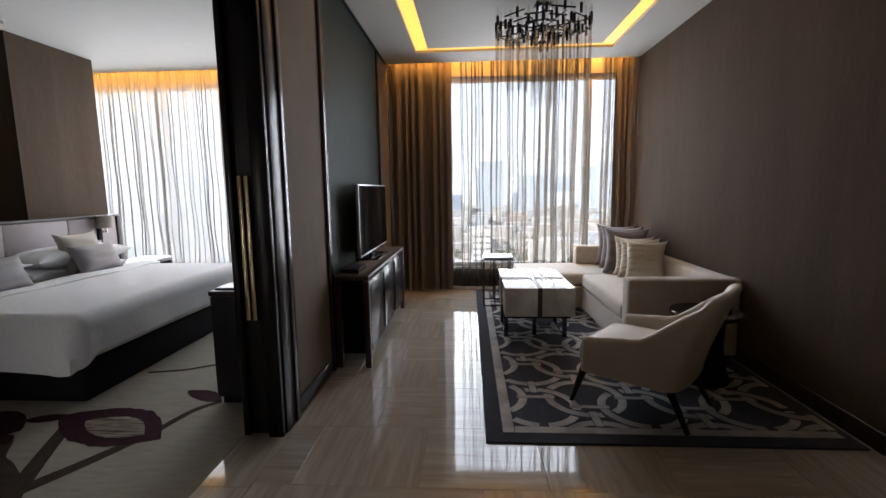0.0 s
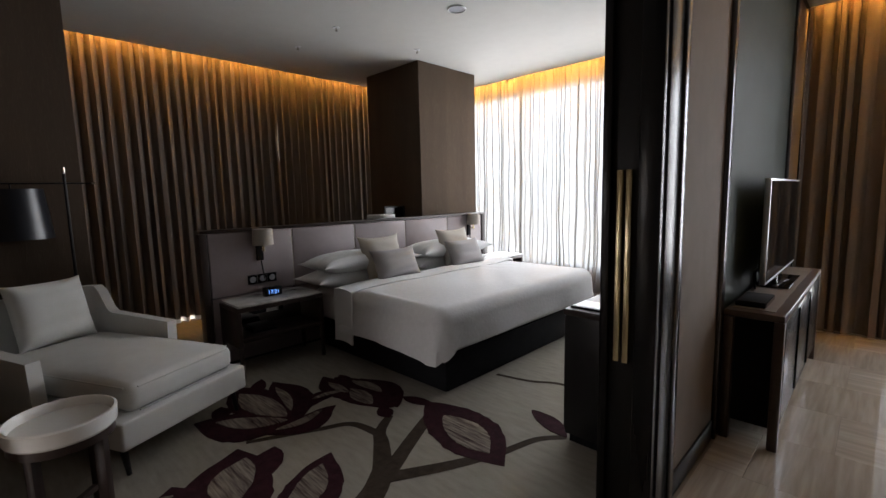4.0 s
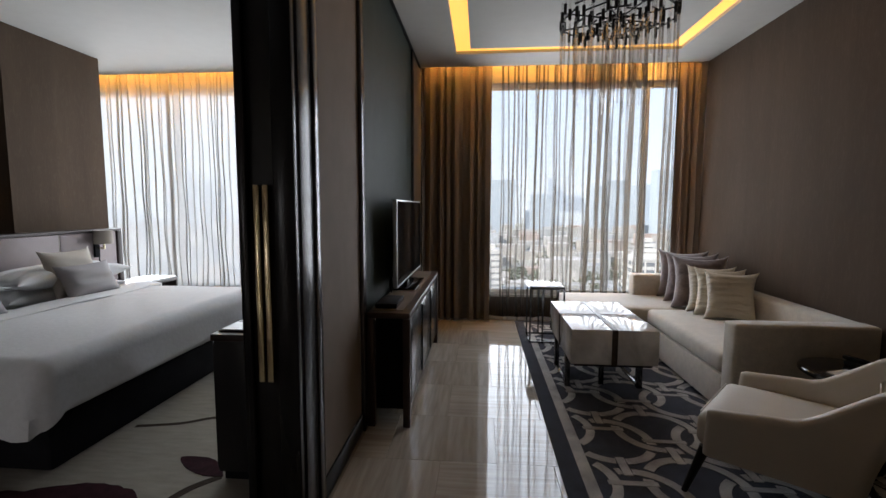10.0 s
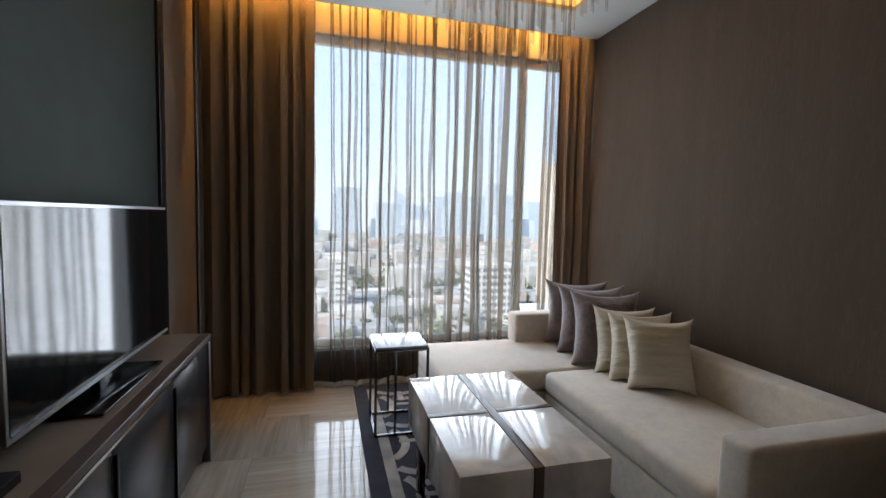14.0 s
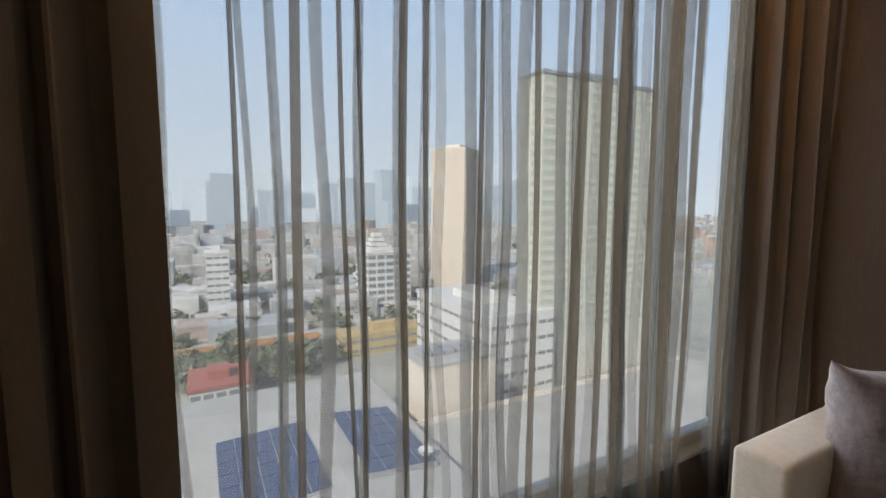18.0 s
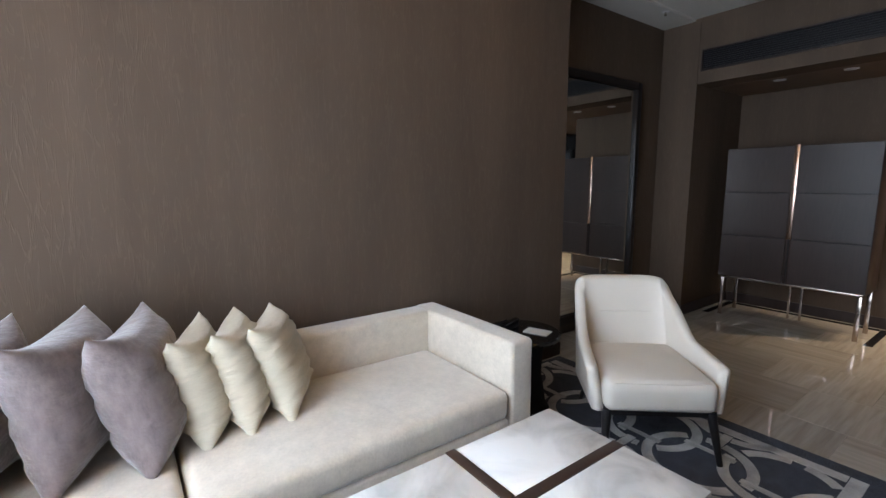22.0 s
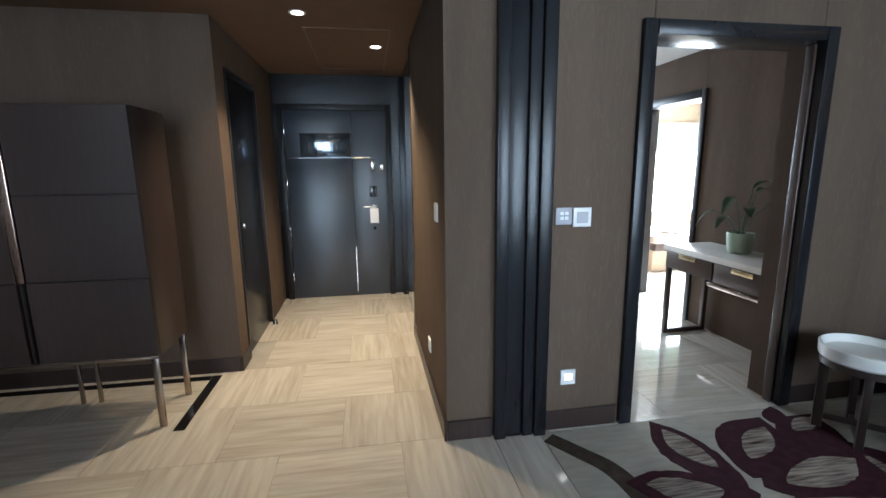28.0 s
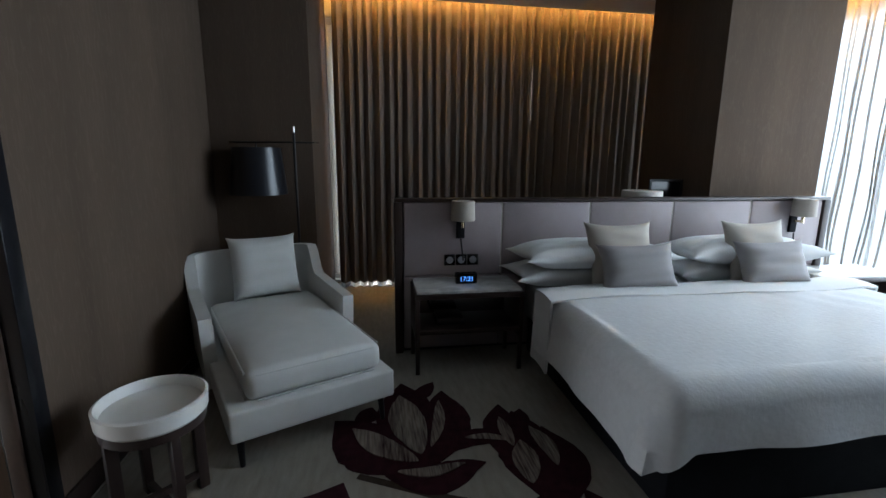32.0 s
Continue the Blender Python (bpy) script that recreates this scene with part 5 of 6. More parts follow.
# ---- bedroom ----
def bed():
    t = thing("bed", pose(-4.10, 2.73, 0), "wide bed made with white linen on a black base", "bed")
    L, w = 1.72, 1.04
    part("base", box(0.02, L - 0.04, -w + 0.05, w - 0.05, 0.0, 0.27, 0.02), M_BLACK, t, "black fabric divan base")
    part("mattress", soft_box(0.0, L - 0.02, -w + 0.02, w - 0.02, 0.272, 0.55, 0.05, 0.01), M_WHITE, t)

    ex, ey, rc, head = L + 0.03, w + 0.045, 0.09, 0.56
    side, arc_len, foot = ex - rc - head, rc * math.pi / 2, 2 * (ey - rc)
    total = 2 * side + 2 * arc_len + foot

    def rim_at(s):
        """Point and outward direction along the edge from one head corner round the foot to the other."""
        if s < side:
            return head + s, -ey, 0.0, -1.0, 0.0
        s -= side
        if s < arc_len:
            a = s / rc
            return ex - rc + rc * math.sin(a), -ey + rc - rc * math.cos(a), math.sin(a), -math.cos(a), math.sin(2 * a)
        s -= arc_len
        if s < foot:
            return ex, -ey + rc + s, 1.0, 0.0, 0.0
        s -= foot
        if s < arc_len:
            a = s / rc
            return ex - rc + rc * math.cos(a), ey - rc + rc * math.sin(a), math.cos(a), math.sin(a), math.sin(2 * a)
        return ex - rc - (s - arc_len), ey, 0.0, 1.0, 0.0

    def cover(u, v):
        s = u * total
        px, py, nx, ny, c = rim_at(s)
        sx = min(max(px, head), L - 0.55)
        r = 0.09
        if v < 0.6:
            k = v / 0.6
            x, y = sx + (px - nx * r - sx) * k, (py - ny * r) * k
            crease = 0.004 * math.sin(17 * x + 9 * y + 2 * math.sin(3 * y)) * max(0.0, math.sin(2.3 * y + 1.1 * x)) ** 2 + 0.003 * math.sin(31 * y - 12 * x) * max(0.0, math.sin(3.1 * x - 1.7 * y)) ** 3
            return (x, y, 0.602 + 0.007 * math.sin(5 * y + 1) * math.sin(4 * x) + crease)
        if v < 0.8:
            a = (v - 0.6) / 0.2 * math.pi / 2
            return (px - nx * r * (1 - math.sin(a)), py - ny * r * (1 - math.sin(a)), 0.602 - r * (1 - math.cos(a)) - 0.002 * math.sin(9 * s))
        k = (v - 0.8) / 0.2
        flank = abs(ny) > 0.8
        before = max(0.0, side - s) if s < total / 2 else max(0.0, s - (total - side))
        after = max(0.0, s - side - arc_len * 0.6) if s < total / 2 else max(0.0, total - side - arc_len * 0.6 - s)
        tip = max(0.0, 1 - before / 0.55) * max(0.0, 1 - after / 0.09)
        far = max(0.0, 1 - (px - head) / (ex - head)) if flank else 0.0
        drop = (0.18 if flank else 0.165) + 0.008 * math.sin(2.1 * s) + 0.075 * tip + 0.07 * far
        out = k * (0.012 + 0.014 * math.sin(4.2 * s) + 0.010 * math.sin(11 * s + 1)) + 0.03 * k * tip * flank + 0.02 * k * k * flank
        out += 0.006 * math.sin(23 * s) * math.exp(-(before + after) / 0.3)
        return (px + nx * out, py + ny * out, 0.602 - r - drop * k)
    part("duvet", sheet(cover, 220, 64, 0.018), M_DUVET, t, "white patterned duvet hanging over the sides", 60)

    def fold(u, v):
        s = (u - 0.5) * 2
        p = s * (w + 0.46)
        over = max(0.0, abs(p) - w - 0.02)
        z = 0.616 + 0.006 * math.sin(7 * p) + 0.014 * math.sin(math.pi * v) - over
        return (0.50 + 0.25 * v + 0.02 * math.sin(3 * p), p if not over else math.copysign(w + 0.065 + 0.05 * over, p), z)
    part("turned_sheet", sheet(fold, 90, 8, 0.014), M_WHITE, t, "turned-down white sheet")


bed()
for y, s in ((2.08, 1), (3.24, 2)):
    for k in range(2):
        th = thing("sleeping_pillow", pose(-4.12 + 0.05 * k, y + 0.03 * k, 0.575 + 0.135 * k), "white sleeping pillow stacked on the bed", "pillow", "bed pillows")
        bm = cushion(1.06, 0.43, 0.17, 0.11, 30, 0.011, s * 3 + k, 9)
        bmesh.ops.rotate(bm, verts=bm.verts[:], matrix=Matrix.Rotation(radians(-90), 3, "X"))
        bmesh.ops.rotate(bm, verts=bm.verts[:], matrix=Matrix.Rotation(radians(-90), 3, "Z"))
        bmesh.ops.translate(bm, verts=bm.verts[:], vec=(0.0, 0, 0.075))
        part("case", bm, M_WHITE, th, "", 100)
    pillow("beige_cushion", pose(-3.63, y + 0.15 - 0.14 * (s > 1), 0.612, -20, 0, 90), 0.46, 0.42, 0.14, M_BEIGEP, "beige square cushion leaning on the pillows", "beige bed cushions", 0.004, s + 7)
    pillow("grey_bolster", pose(-3.50, y + 0.19 - 0.18 * (s > 1), 0.625, -24, 0, 92), 0.52, 0.29, 0.15, M_GREYC, "grey oblong cushion on the bed", "grey bed cushions", 0.004, s + 9)


def headboard():
    t = thing("headboard", pose(-4.145, 0.77, 0), "wide mauve leather headboard in a dark frame", "headboard")
    w = 3.52
    seams = [0.05, 0.77, 1.45, 2.13, 2.81, 3.47]
    part("board", box(-0.09, -0.03, 0, w, 0, 1.118, 0.003), M_DARK, t)
    part("rim", box(-0.095, 0.015, -0.005, w + 0.005, 1.119, 1.143, 0.003), M_WOOD, t)
    part("rim", box(-0.095, 0.015, -0.012, 0.045, 0, 1.118, 0.003), M_WOOD, t)
    part("rim", box(-0.095, 0.015, w - 0.045, w + 0.012, 0, 1.118, 0.003), M_WOOD, t)
    for i, (a, b) in enumerate(zip(seams, seams[1:])):
        part("pad", box(-0.0295, 0.004, a + 0.004, b - 0.004, 0.585, 1.116, 0.01, 3), M_HEAD, t, "padded mauve leather panel")
        part("lower_pad", box(-0.0295, 0.0, a + 0.004, b - 0.004, 0.03, 0.58, 0.006), M_HEAD, t)
        if i:
            part("piping", box(-0.0295, 0.002, a - 0.003, a + 0.003, 0.585, 1.116), M_BEIGEP, t)
    return t


headboard()


def nightstand(y0):
    t = thing("nightstand", pose(-4.135, y0, 0), "dark wooden nightstand with a pale stone top", "nightstand", "nightstands")
    d, w, h = 0.37, 0.73, 0.57
    part("top", box(0.0, d - 0.012, 0.012, w - 0.012, h - 0.015, h + 0.003, 0.002), M_WMARBLE, t, "pale stone top")
    part("frame", box(-0.005, d, 0, w, h - 0.05, h - 0.0155, 0.003), M_WOOD, t)
    part("shelf", box(0, d, 0.03, w - 0.03, 0.28, 0.31, 0.003), M_WOOD, t)
    part("back_panel", box(0, 0.015, 0.03, w - 0.03, 0.311, h - 0.051), M_MIRROR, t, "mirrored back panel")
    for y in (0.0, w - 0.03):
        part("side", box(0.0, d, y, y + 0.03, 0.24, h - 0.051, 0.003), M_WOOD, t)
        for x in (0.0, d - 0.03):
            part("leg", box(x, x + 0.028, y + 0.001, y + 0.029, 0, 0.239, 0.003), M_WOOD, t)
    return t


nightstand(0.87)
nightstand(3.93)
bk = thing("book_stack", pose(-3.95, 1.12, 0.3105), "small stack of dark books on the nightstand shelf", "books")
for i, (w, c) in enumerate(((0.20, M_BLACK), (0.18, M_DARK))):
    part("book", box(-0.09, 0.09, -w / 2, w / 2, i * 0.024, i * 0.024 + 0.023, 0.003), c, bk)


def sconce(y):
    t = thing("wall_sconce", pose(-4.14, y, 0), "brass wall lamp with a beige drum shade on the headboard", "wall lamp", "bed sconces")
    part("backplate", box(-0.002, 0.02, -0.03, 0.03, 0.86, 1.0, 0.004), M_BLACK, t)
    bm = bmesh.new()
    rod(bm, (0.018, 0, 0.955), (0.09, 0, 0.955), 0.008)
    rod(bm, (0.09, 0, 0.945), (0.09, 0, 1.04), 0.010)
    part("arm", bm, M_BRASS, t)
    bm = bmesh.new()
    rod(bm, (0.03, 0.02, 0.70), (0.03, 0.0, 0.86), 0.006)
    part("reading_light", bm, M_DARK, t)
    sh = lathe([(0.082, 1.0), (0.085, 1.0), (0.080, 1.135), (0.077, 1.135)], 32)
    bmesh.ops.translate(sh, verts=sh.verts[:], vec=(0.09, 0, 0))
    part("shade", sh, M_SHADE, t, "beige linen drum shade")


sconce(1.23)
sconce(3.97)
so = thing("socket_row", pose(-4.14, 1.24, 0.66), "row of black sockets above the nightstand", "socket")
for i in range(3):
    p = part("socket", box(-0.002, 0.01, -0.125 + i * 0.085, -0.045 + i * 0.085, 0.0, 0.08, 0.003), M_BLACKG, so)
    c = lathe([(0.022, 0.0), (0.026, 0.0), (0.026, 0.003), (0.022, 0.003)], 18)
    bmesh.ops.rotate(c, verts=c.verts[:], matrix=Matrix.Rotation(radians(90), 3, "Y"))
    bmesh.ops.translate(c, verts=c.verts[:], vec=(0.0102, -0.085 + i * 0.085, 0.04))
    part("dial", c, M_GREYPL, p)
ck = thing("alarm_clock", pose(-3.96, 1.24, 0.5735), "black alarm clock with blue digits on the nightstand", "clock")
part("case", box(-0.03, 0.03, -0.075, 0.075, 0, 0.075, 0.008), M_BLACKG, ck)
tx = bpy.data.curves.new("digits", "FONT")
tx.body, tx.size, tx.extrude, tx.align_x = "17:21", 0.045, 0.0005, "CENTER"
tx.materials.append(M_BLUE)
to = new("digits", tx)
to.parent, to.matrix_basis = ck, pose(0.0312, 0.0, 0.022, 90, 0, 90)

# ledge behind the headboard with a lamp and a frame
ld = thing("writing_desk", pose(-4.62, 2.9, 0), "dark writing desk behind the headboard", "desk")
part("top", box(-0.30, 0.30, -0.65, 0.45, 0.73, 0.76, 0.004), M_WOOD, ld)
for x in (-0.26, 0.26):
    for y in (-0.6, 0.4):
        part("leg", box(x - 0.02, x + 0.02, y - 0.02, y + 0.02, 0, 0.729, 0.002), M_WOOD, ld)
tl = thing("desk_lamp", pose(-4.60, 2.92, 0.7605), "cream desk lamp behind the headboard", "lamp")
part("foot", lathe([(0.0, 0), (0.08, 0), (0.08, 0.02), (0.012, 0.03), (0.012, 0.26), (0.0, 0.26)], 20), M_BRASS, tl)
part("shade", lathe([(0.17, 0.24), (0.175, 0.24), (0.165, 0.405), (0.16, 0.405)], 32), M_LINING, tl, "cream drum shade")
pf = thing("picture_frame", pose(-4.66, 3.18, 0.7605), "small dark framed picture on the desk", "picture frame")
part("glass", box(-0.004, 0.004, -0.14, 0.14, 0.03, 0.48), M_BLACKG, pf)
for a, b, c, d in ((-0.16, -0.141, 0.0, 0.50), (0.141, 0.16, 0.0, 0.50), (-0.14, 0.14, 0.481, 0.50), (-0.14, 0.14, 0.0, 0.029)):
    part("frame", box(-0.01, 0.01, a, b, c, d), M_DARK, pf)


def chaise_longue():
    t = thing("chaise_longue", pose(-4.36, -0.255, 0, 0, 0, 25), "white upholstered chaise longue with piped cushion", "chaise")
    W = 0.41
    part("base", soft_box(0.02, 1.40, -W, W, 0.15, 0.30, 0.015), M_CHAISE, t)
    part("seat_cushion", soft_box(0.14, 1.36, -W + 0.085, W - 0.05, 0.302, 0.45, 0.05, 0.03), M_CHAISE, t)
    for z in (0.31, 0.437):
        for p, q in (((0.19, -W + 0.09), (1.31, -W + 0.09)), ((1.355, -W + 0.135), (1.355, W - 0.10)), ((1.31, W - 0.055), (0.19, W - 0.055))):
            part("piping", rod(bmesh.new(), (*p, z), (*q, z), 0.005, seg=6), M_CHAISE, t)

    def shell(u, v):
        a = (u - 0.5) * 2
        k = abs(a)
        if k > 0.35:
            f = (k - 0.35) / 0.65
            x, y = 0.06 + 0.72 * f, math.copysign(W - 0.05 + 0.015 * v, a)
        else:
            x, y = 0.03 - 0.04 * v * (1 - (k / 0.35) ** 6) + 0.03 * (k / 0.35) ** 8, a / 0.35 * (W - 0.05 + 0.015 * v)
        e = max(0.0, min(1.0, (k - 0.36) / 0.14))
        rim = 0.775 - 0.19 * e * e * (3 - 2 * e) - 0.03 * max(0.0, k - 0.5) / 0.5
        return (x, y, 0.15 + (rim - 0.15) * v)
    part("shell", sheet(shell, 60, 8, 0.07), M_CHAISE, t, "upholstered back and arms")
    pc = part("back_cushion", cushion(0.44, 0.42, 0.18, 0.04, 24, 0.003, 3), M_CHAISE, t, "", 100)
    pc.matrix_basis = pose(0.21, 0.05, 0.465, -17, 0, 90)
    for x, y, dx in ((0.10, -W + 0.05, -0.04), (0.10, W - 0.05, -0.04), (1.32, -W + 0.05, 0.03), (1.32, W - 0.05, 0.03)):
        bm = bmesh.new()
        rod(bm, (x + dx, y, 0), (x, y, 0.152), 0.012, 0.02, 10)
        part("leg", bm, M_DARK, t)


chaise_longue()


def drum_table():
    t = thing("tray_table", pose(-2.77, -0.255, 0), "round white tray table on dark wooden legs", "table")
    part("tray", lathe([(0.0, 0.42), (0.182, 0.42), (0.192, 0.432), (0.196, 0.49), (0.186, 0.495), (0.178, 0.485), (0.174, 0.452), (0.0, 0.45)], 48), M_WHITEG, t, "glossy white tray")
    part("ring", lathe([(0.14, 0.385), (0.183, 0.385), (0.183, 0.424), (0.14, 0.424)], 32), M_WOOD, t)
    for i in range(4):
        a = math.pi / 4 + i * math.pi / 2
        o = part("leg", box(-0.022, 0.022, -0.016, 0.016, 0, 0.384, 0.003), M_WOOD, t)
        o.matrix_basis = pose(0.155 * math.cos(a), 0.155 * math.sin(a), 0, 0, 0, math.degrees(a))
    for a in (45, 135):
        o = part("stretcher", box(-0.142, 0.142, -0.012, 0.012, 0.03 + 0.0005 * (a > 90), 0.055), M_WOOD, t)
        o.matrix_basis = pose(0, 0, 0.026 * (a > 90), 0, 0, a)


M_WHITEG = mat("white_lacquer", (0.70, 0.69, 0.66), 0.25, var=0.03)
drum_table()


def floor_lamp():
    t = thing("floor_lamp", pose(-4.60, 0.04, 0), "black floor lamp with a hanging drum shade", "floor lamp")
    part("base", lathe([(0.0, 0), (0.15, 0), (0.15, 0.012), (0.02, 0.022), (0.0, 0.022)], 32), M_DARK, t)
    bm = bmesh.new()
    rod(bm, (0, 0, 0.02), (0, 0, 1.60), 0.010)
    part("pole", bm, M_DARK, t)
    bm = bmesh.new()
    rod(bm, (-0.10, -0.46, 1.53), (0.03, 0.16, 1.53), 0.006)
    part("cross_arm", bm, M_DARK, t)
    bm = bmesh.new()
    rod(bm, (0, 0, 1.60), (0, 0, 1.645), 0.011)
    part("tip", bm, M_STEEL, t, "bright metal tip")
    bm = bmesh.new()
    rod(bm, (0.03, 0.15, 1.53), (0.036, 0.18, 1.53), 0.008)
    rod(bm, (-0.10, -0.46, 1.53), (-0.106, -0.49, 1.53), 0.008)
    part("end_cap", bm, M_STEEL, t)
    sh = lathe([(0.205, 1.14), (0.21, 1.14), (0.175, 1.49), (0.17, 1.49)], 36)
    bmesh.ops.translate(sh, verts=sh.verts[:], vec=(-0.07, -0.29, 0))
    part("shade", sh, M_SHADEB, t, "glossy black drum shade")
    bm = bmesh.new()
    rod(bm, (-0.07, -0.29, 1.40), (-0.07, -0.29, 1.53), 0.005)
    part("hanger", bm, M_DARK, t)


M_SHADEB = mat("black_shade", (0.010, 0.011, 0.015), 0.3, var=0.1)
floor_lamp()
bc = thing("bedroom_console", pose(-1.52, 1.74, 0), "dark wooden television console against the partition", "console")
part("body", box(0.01, 0.352, 0.01, 2.2, 0.05, 0.725, 0.003), M_DARK, bc)
part("top", box(0.0, 0.355, 0.0, 2.21, 0.726, 0.76, 0.004), M_WOOD, bc)
part("plinth", box(0.03, 0.352, 0.03, 2.18, 0.0, 0.049), M_BLACK, bc)
for i in range(4):
    part("drawer", box(-0.002, 0.0095, 0.02 + i * 0.545, 0.55 + i * 0.545, 0.07, 0.715, 0.002), M_DARK, bc)
pd = thing("note_pad", pose(-1.40, 1.86, 0.7605), "open folder with white paper on the console", "folder")
part("cover", box(-0.10, 0.10, -0.08, 0.08, 0, 0.008, 0.002), M_BLACK, pd)
part("paper", box(-0.09, 0.09, -0.07, 0.07, 0.0085, 0.013), M_PLASTIC, pd)
for x, y, r in ((-3.07, 2.64, 0.085),):
    sm = thing("ceiling_speaker", pose(x, y, H), "round white ceiling speaker", "speaker")
    part("rim", lathe([(r - 0.015, -0.002), (r - 0.01, -0.012), (r, -0.008), (r, -0.0005), (r - 0.015, -0.0005)], 32), M_PLASTIC, sm)
    part("grille", lathe([(0.0, -0.006), (r - 0.016, -0.006), (r - 0.016, -0.0005), (0.0, -0.0005)], 32), M_GREYPL, sm)
for x, y in ((-4.13, 2.11), (-4.87, 2.11), (-4.11, 3.13), (2.3, -0.1)):
    sp = thing("sprinkler", pose(x, y, H if x < 0 else H - 0.02), "small white ceiling sprinkler", "sprinkler", "sprinklers")
    part("rosette", lathe([(0.0, -0.006), (0.03, -0.006), (0.034, -0.0005), (0.0, -0.0005)], 18), M_PLASTIC, sp)
    part("nozzle", lathe([(0.0, -0.035), (0.012, -0.035), (0.008, -0.0065), (0.0, -0.0065)], 12), M_STEEL, sp)
dt = thing("wall_detector", pose(0.66, BACK + 0.002, 2.82), "small white detector over the entry", "detector")
part("dome", lathe([(0.0, 0.03), (0.02, 0.027), (0.03, 0.012), (0.032, 0.0), (0.0, 0.0)], 18), M_PLASTIC, dt).matrix_basis = pose(0, 0, 0, -90, 0, 0)


# ---- dressing room ----
def vanity():
    t = thing("vanity_desk", pose(-3.145, -1.82, 0), "dark wooden vanity desk with a white stone top", "desk")
    d, w, h = 0.43, 1.09, 0.765
    part("top", box(0, d, 0, w, h - 0.045, h, 0.004), M_WHITEG, t, "white stone top")
    part("apron", box(0.01, d - 0.02, 0.015, w - 0.015, h - 0.19, h - 0.046, 0.003), M_WOOD2, t)
    for a in (0.03, w / 2 + 0.01):
        dr = part("drawer", box(d - 0.0195, d - 0.008, a, a + w / 2 - 0.04, h - 0.185, h - 0.052, 0.002), M_WOOD2, t)
        part("pull", box(d - 0.0075, d + 0.002, a + 0.16, a + 0.34, h - 0.085, h - 0.053, 0.002), M_BRASS, dr, "brass finger pull")
    for y in (0.02, w - 0.055):
        for x in (0.02, d - 0.055):
            part("leg", box(x, x + 0.035, y, y + 0.035, 0, h - 0.191, 0.002), M_WOOD2, t)
        part("foot_rail", box(0.056, d - 0.056, y, y + 0.035, 0, 0.035, 0.002), M_WOOD2, t)
    part("stretcher", box(0.03, 0.05, 0.056, w - 0.056, 0.40, 0.435, 0.002), M_BRONZE, t)


vanity()


def plant():
    t = thing("potted_plant", pose(-3.0, -1.36, 0.7655) @ Matrix.Scale(1.2, 4), "dark green leafy plant in a pale green pot", "plant")
    part("pot", lathe([(0.0, 0), (0.058, 0), (0.066, 0.01), (0.076, 0.118), (0.073, 0.125), (0.066, 0.12), (0.062, 0.105), (0.0, 0.10)], 28), M_POT, t, "pale green ceramic pot")
    part("soil", lathe([(0.0, 0.1005), (0.060, 0.1005), (0.060, 0.106), (0.0, 0.109)], 20), M_STEM, t)
    for i, (turn, up, reach, size) in enumerate(((95, 0.30, 0.05, 0.15), (20, 0.24, 0.10, 0.15), (150, 0.20, 0.12, 0.16), (215, 0.14, 0.15, 0.15), (265, 0.10, 0.12, 0.13), (320, 0.15, 0.14, 0.14), (60, 0.18, 0.07, 0.12), (180, 0.27, 0.08, 0.13))):
        a, stalk = radians(turn), bmesh.new()
        foot, knee = Vector((0.012 * math.cos(a), 0.012 * math.sin(a), 0.104)), Vector((reach * math.cos(a), reach * math.sin(a), 0.10 + up))
        mid = (foot + knee) / 2 + Vector((0, 0, 0.03))
        rod(stalk, foot, mid, 0.003, 0.0026, 6)
        rod(stalk, mid, knee, 0.0026, 0.002, 6)
        o = part("stalk", stalk, M_LEAF, t)
        rise = 0.75 if up > 0.25 else 0.15

        def blade(u, v):
            half = 0.030 * math.sin(math.pi * u ** 0.75) ** 0.9 + 0.0008
            w = (v - 0.5) * 2 * half
            r = size * u * (1 - 0.15 * u)
            z = size * (rise * u - (0.55 + 0.25 * (i % 3)) * u * u) + 0.35 * abs(w)
            return (knee.x + r * math.cos(a) - w * math.sin(a), knee.y + r * math.sin(a) + w * math.cos(a), knee.z + z)
        part("leaf", sheet(blade, 14, 6, 0.001), M_LEAF, o)


plant()
single("desk_cup", lathe([(0.0, 0), (0.045, 0), (0.05, 0.12), (0.046, 0.12), (0.04, 0.01), (0.0, 0.01)], 20), M_BLACK, "dark round box on the vanity desk", "box", m=pose(-3.05, -0.98, 0.7655))


# ---- the city outside ----
GZ = -62.0
# glowing curved sheet stands in for the sky, horizon haze in its gradient
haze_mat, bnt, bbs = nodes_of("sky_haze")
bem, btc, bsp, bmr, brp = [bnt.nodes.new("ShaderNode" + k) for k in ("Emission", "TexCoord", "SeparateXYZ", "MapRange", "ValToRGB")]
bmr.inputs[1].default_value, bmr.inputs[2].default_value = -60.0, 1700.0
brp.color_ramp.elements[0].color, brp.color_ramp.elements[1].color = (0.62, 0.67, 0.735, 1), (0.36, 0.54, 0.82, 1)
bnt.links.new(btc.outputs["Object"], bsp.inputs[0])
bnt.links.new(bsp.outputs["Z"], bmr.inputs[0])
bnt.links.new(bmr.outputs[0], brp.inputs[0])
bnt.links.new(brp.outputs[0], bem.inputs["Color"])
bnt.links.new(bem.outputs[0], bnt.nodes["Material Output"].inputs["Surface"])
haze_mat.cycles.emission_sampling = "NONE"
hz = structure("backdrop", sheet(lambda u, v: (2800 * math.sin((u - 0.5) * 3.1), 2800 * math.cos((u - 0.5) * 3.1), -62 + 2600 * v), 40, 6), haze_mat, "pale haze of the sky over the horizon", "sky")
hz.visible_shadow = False

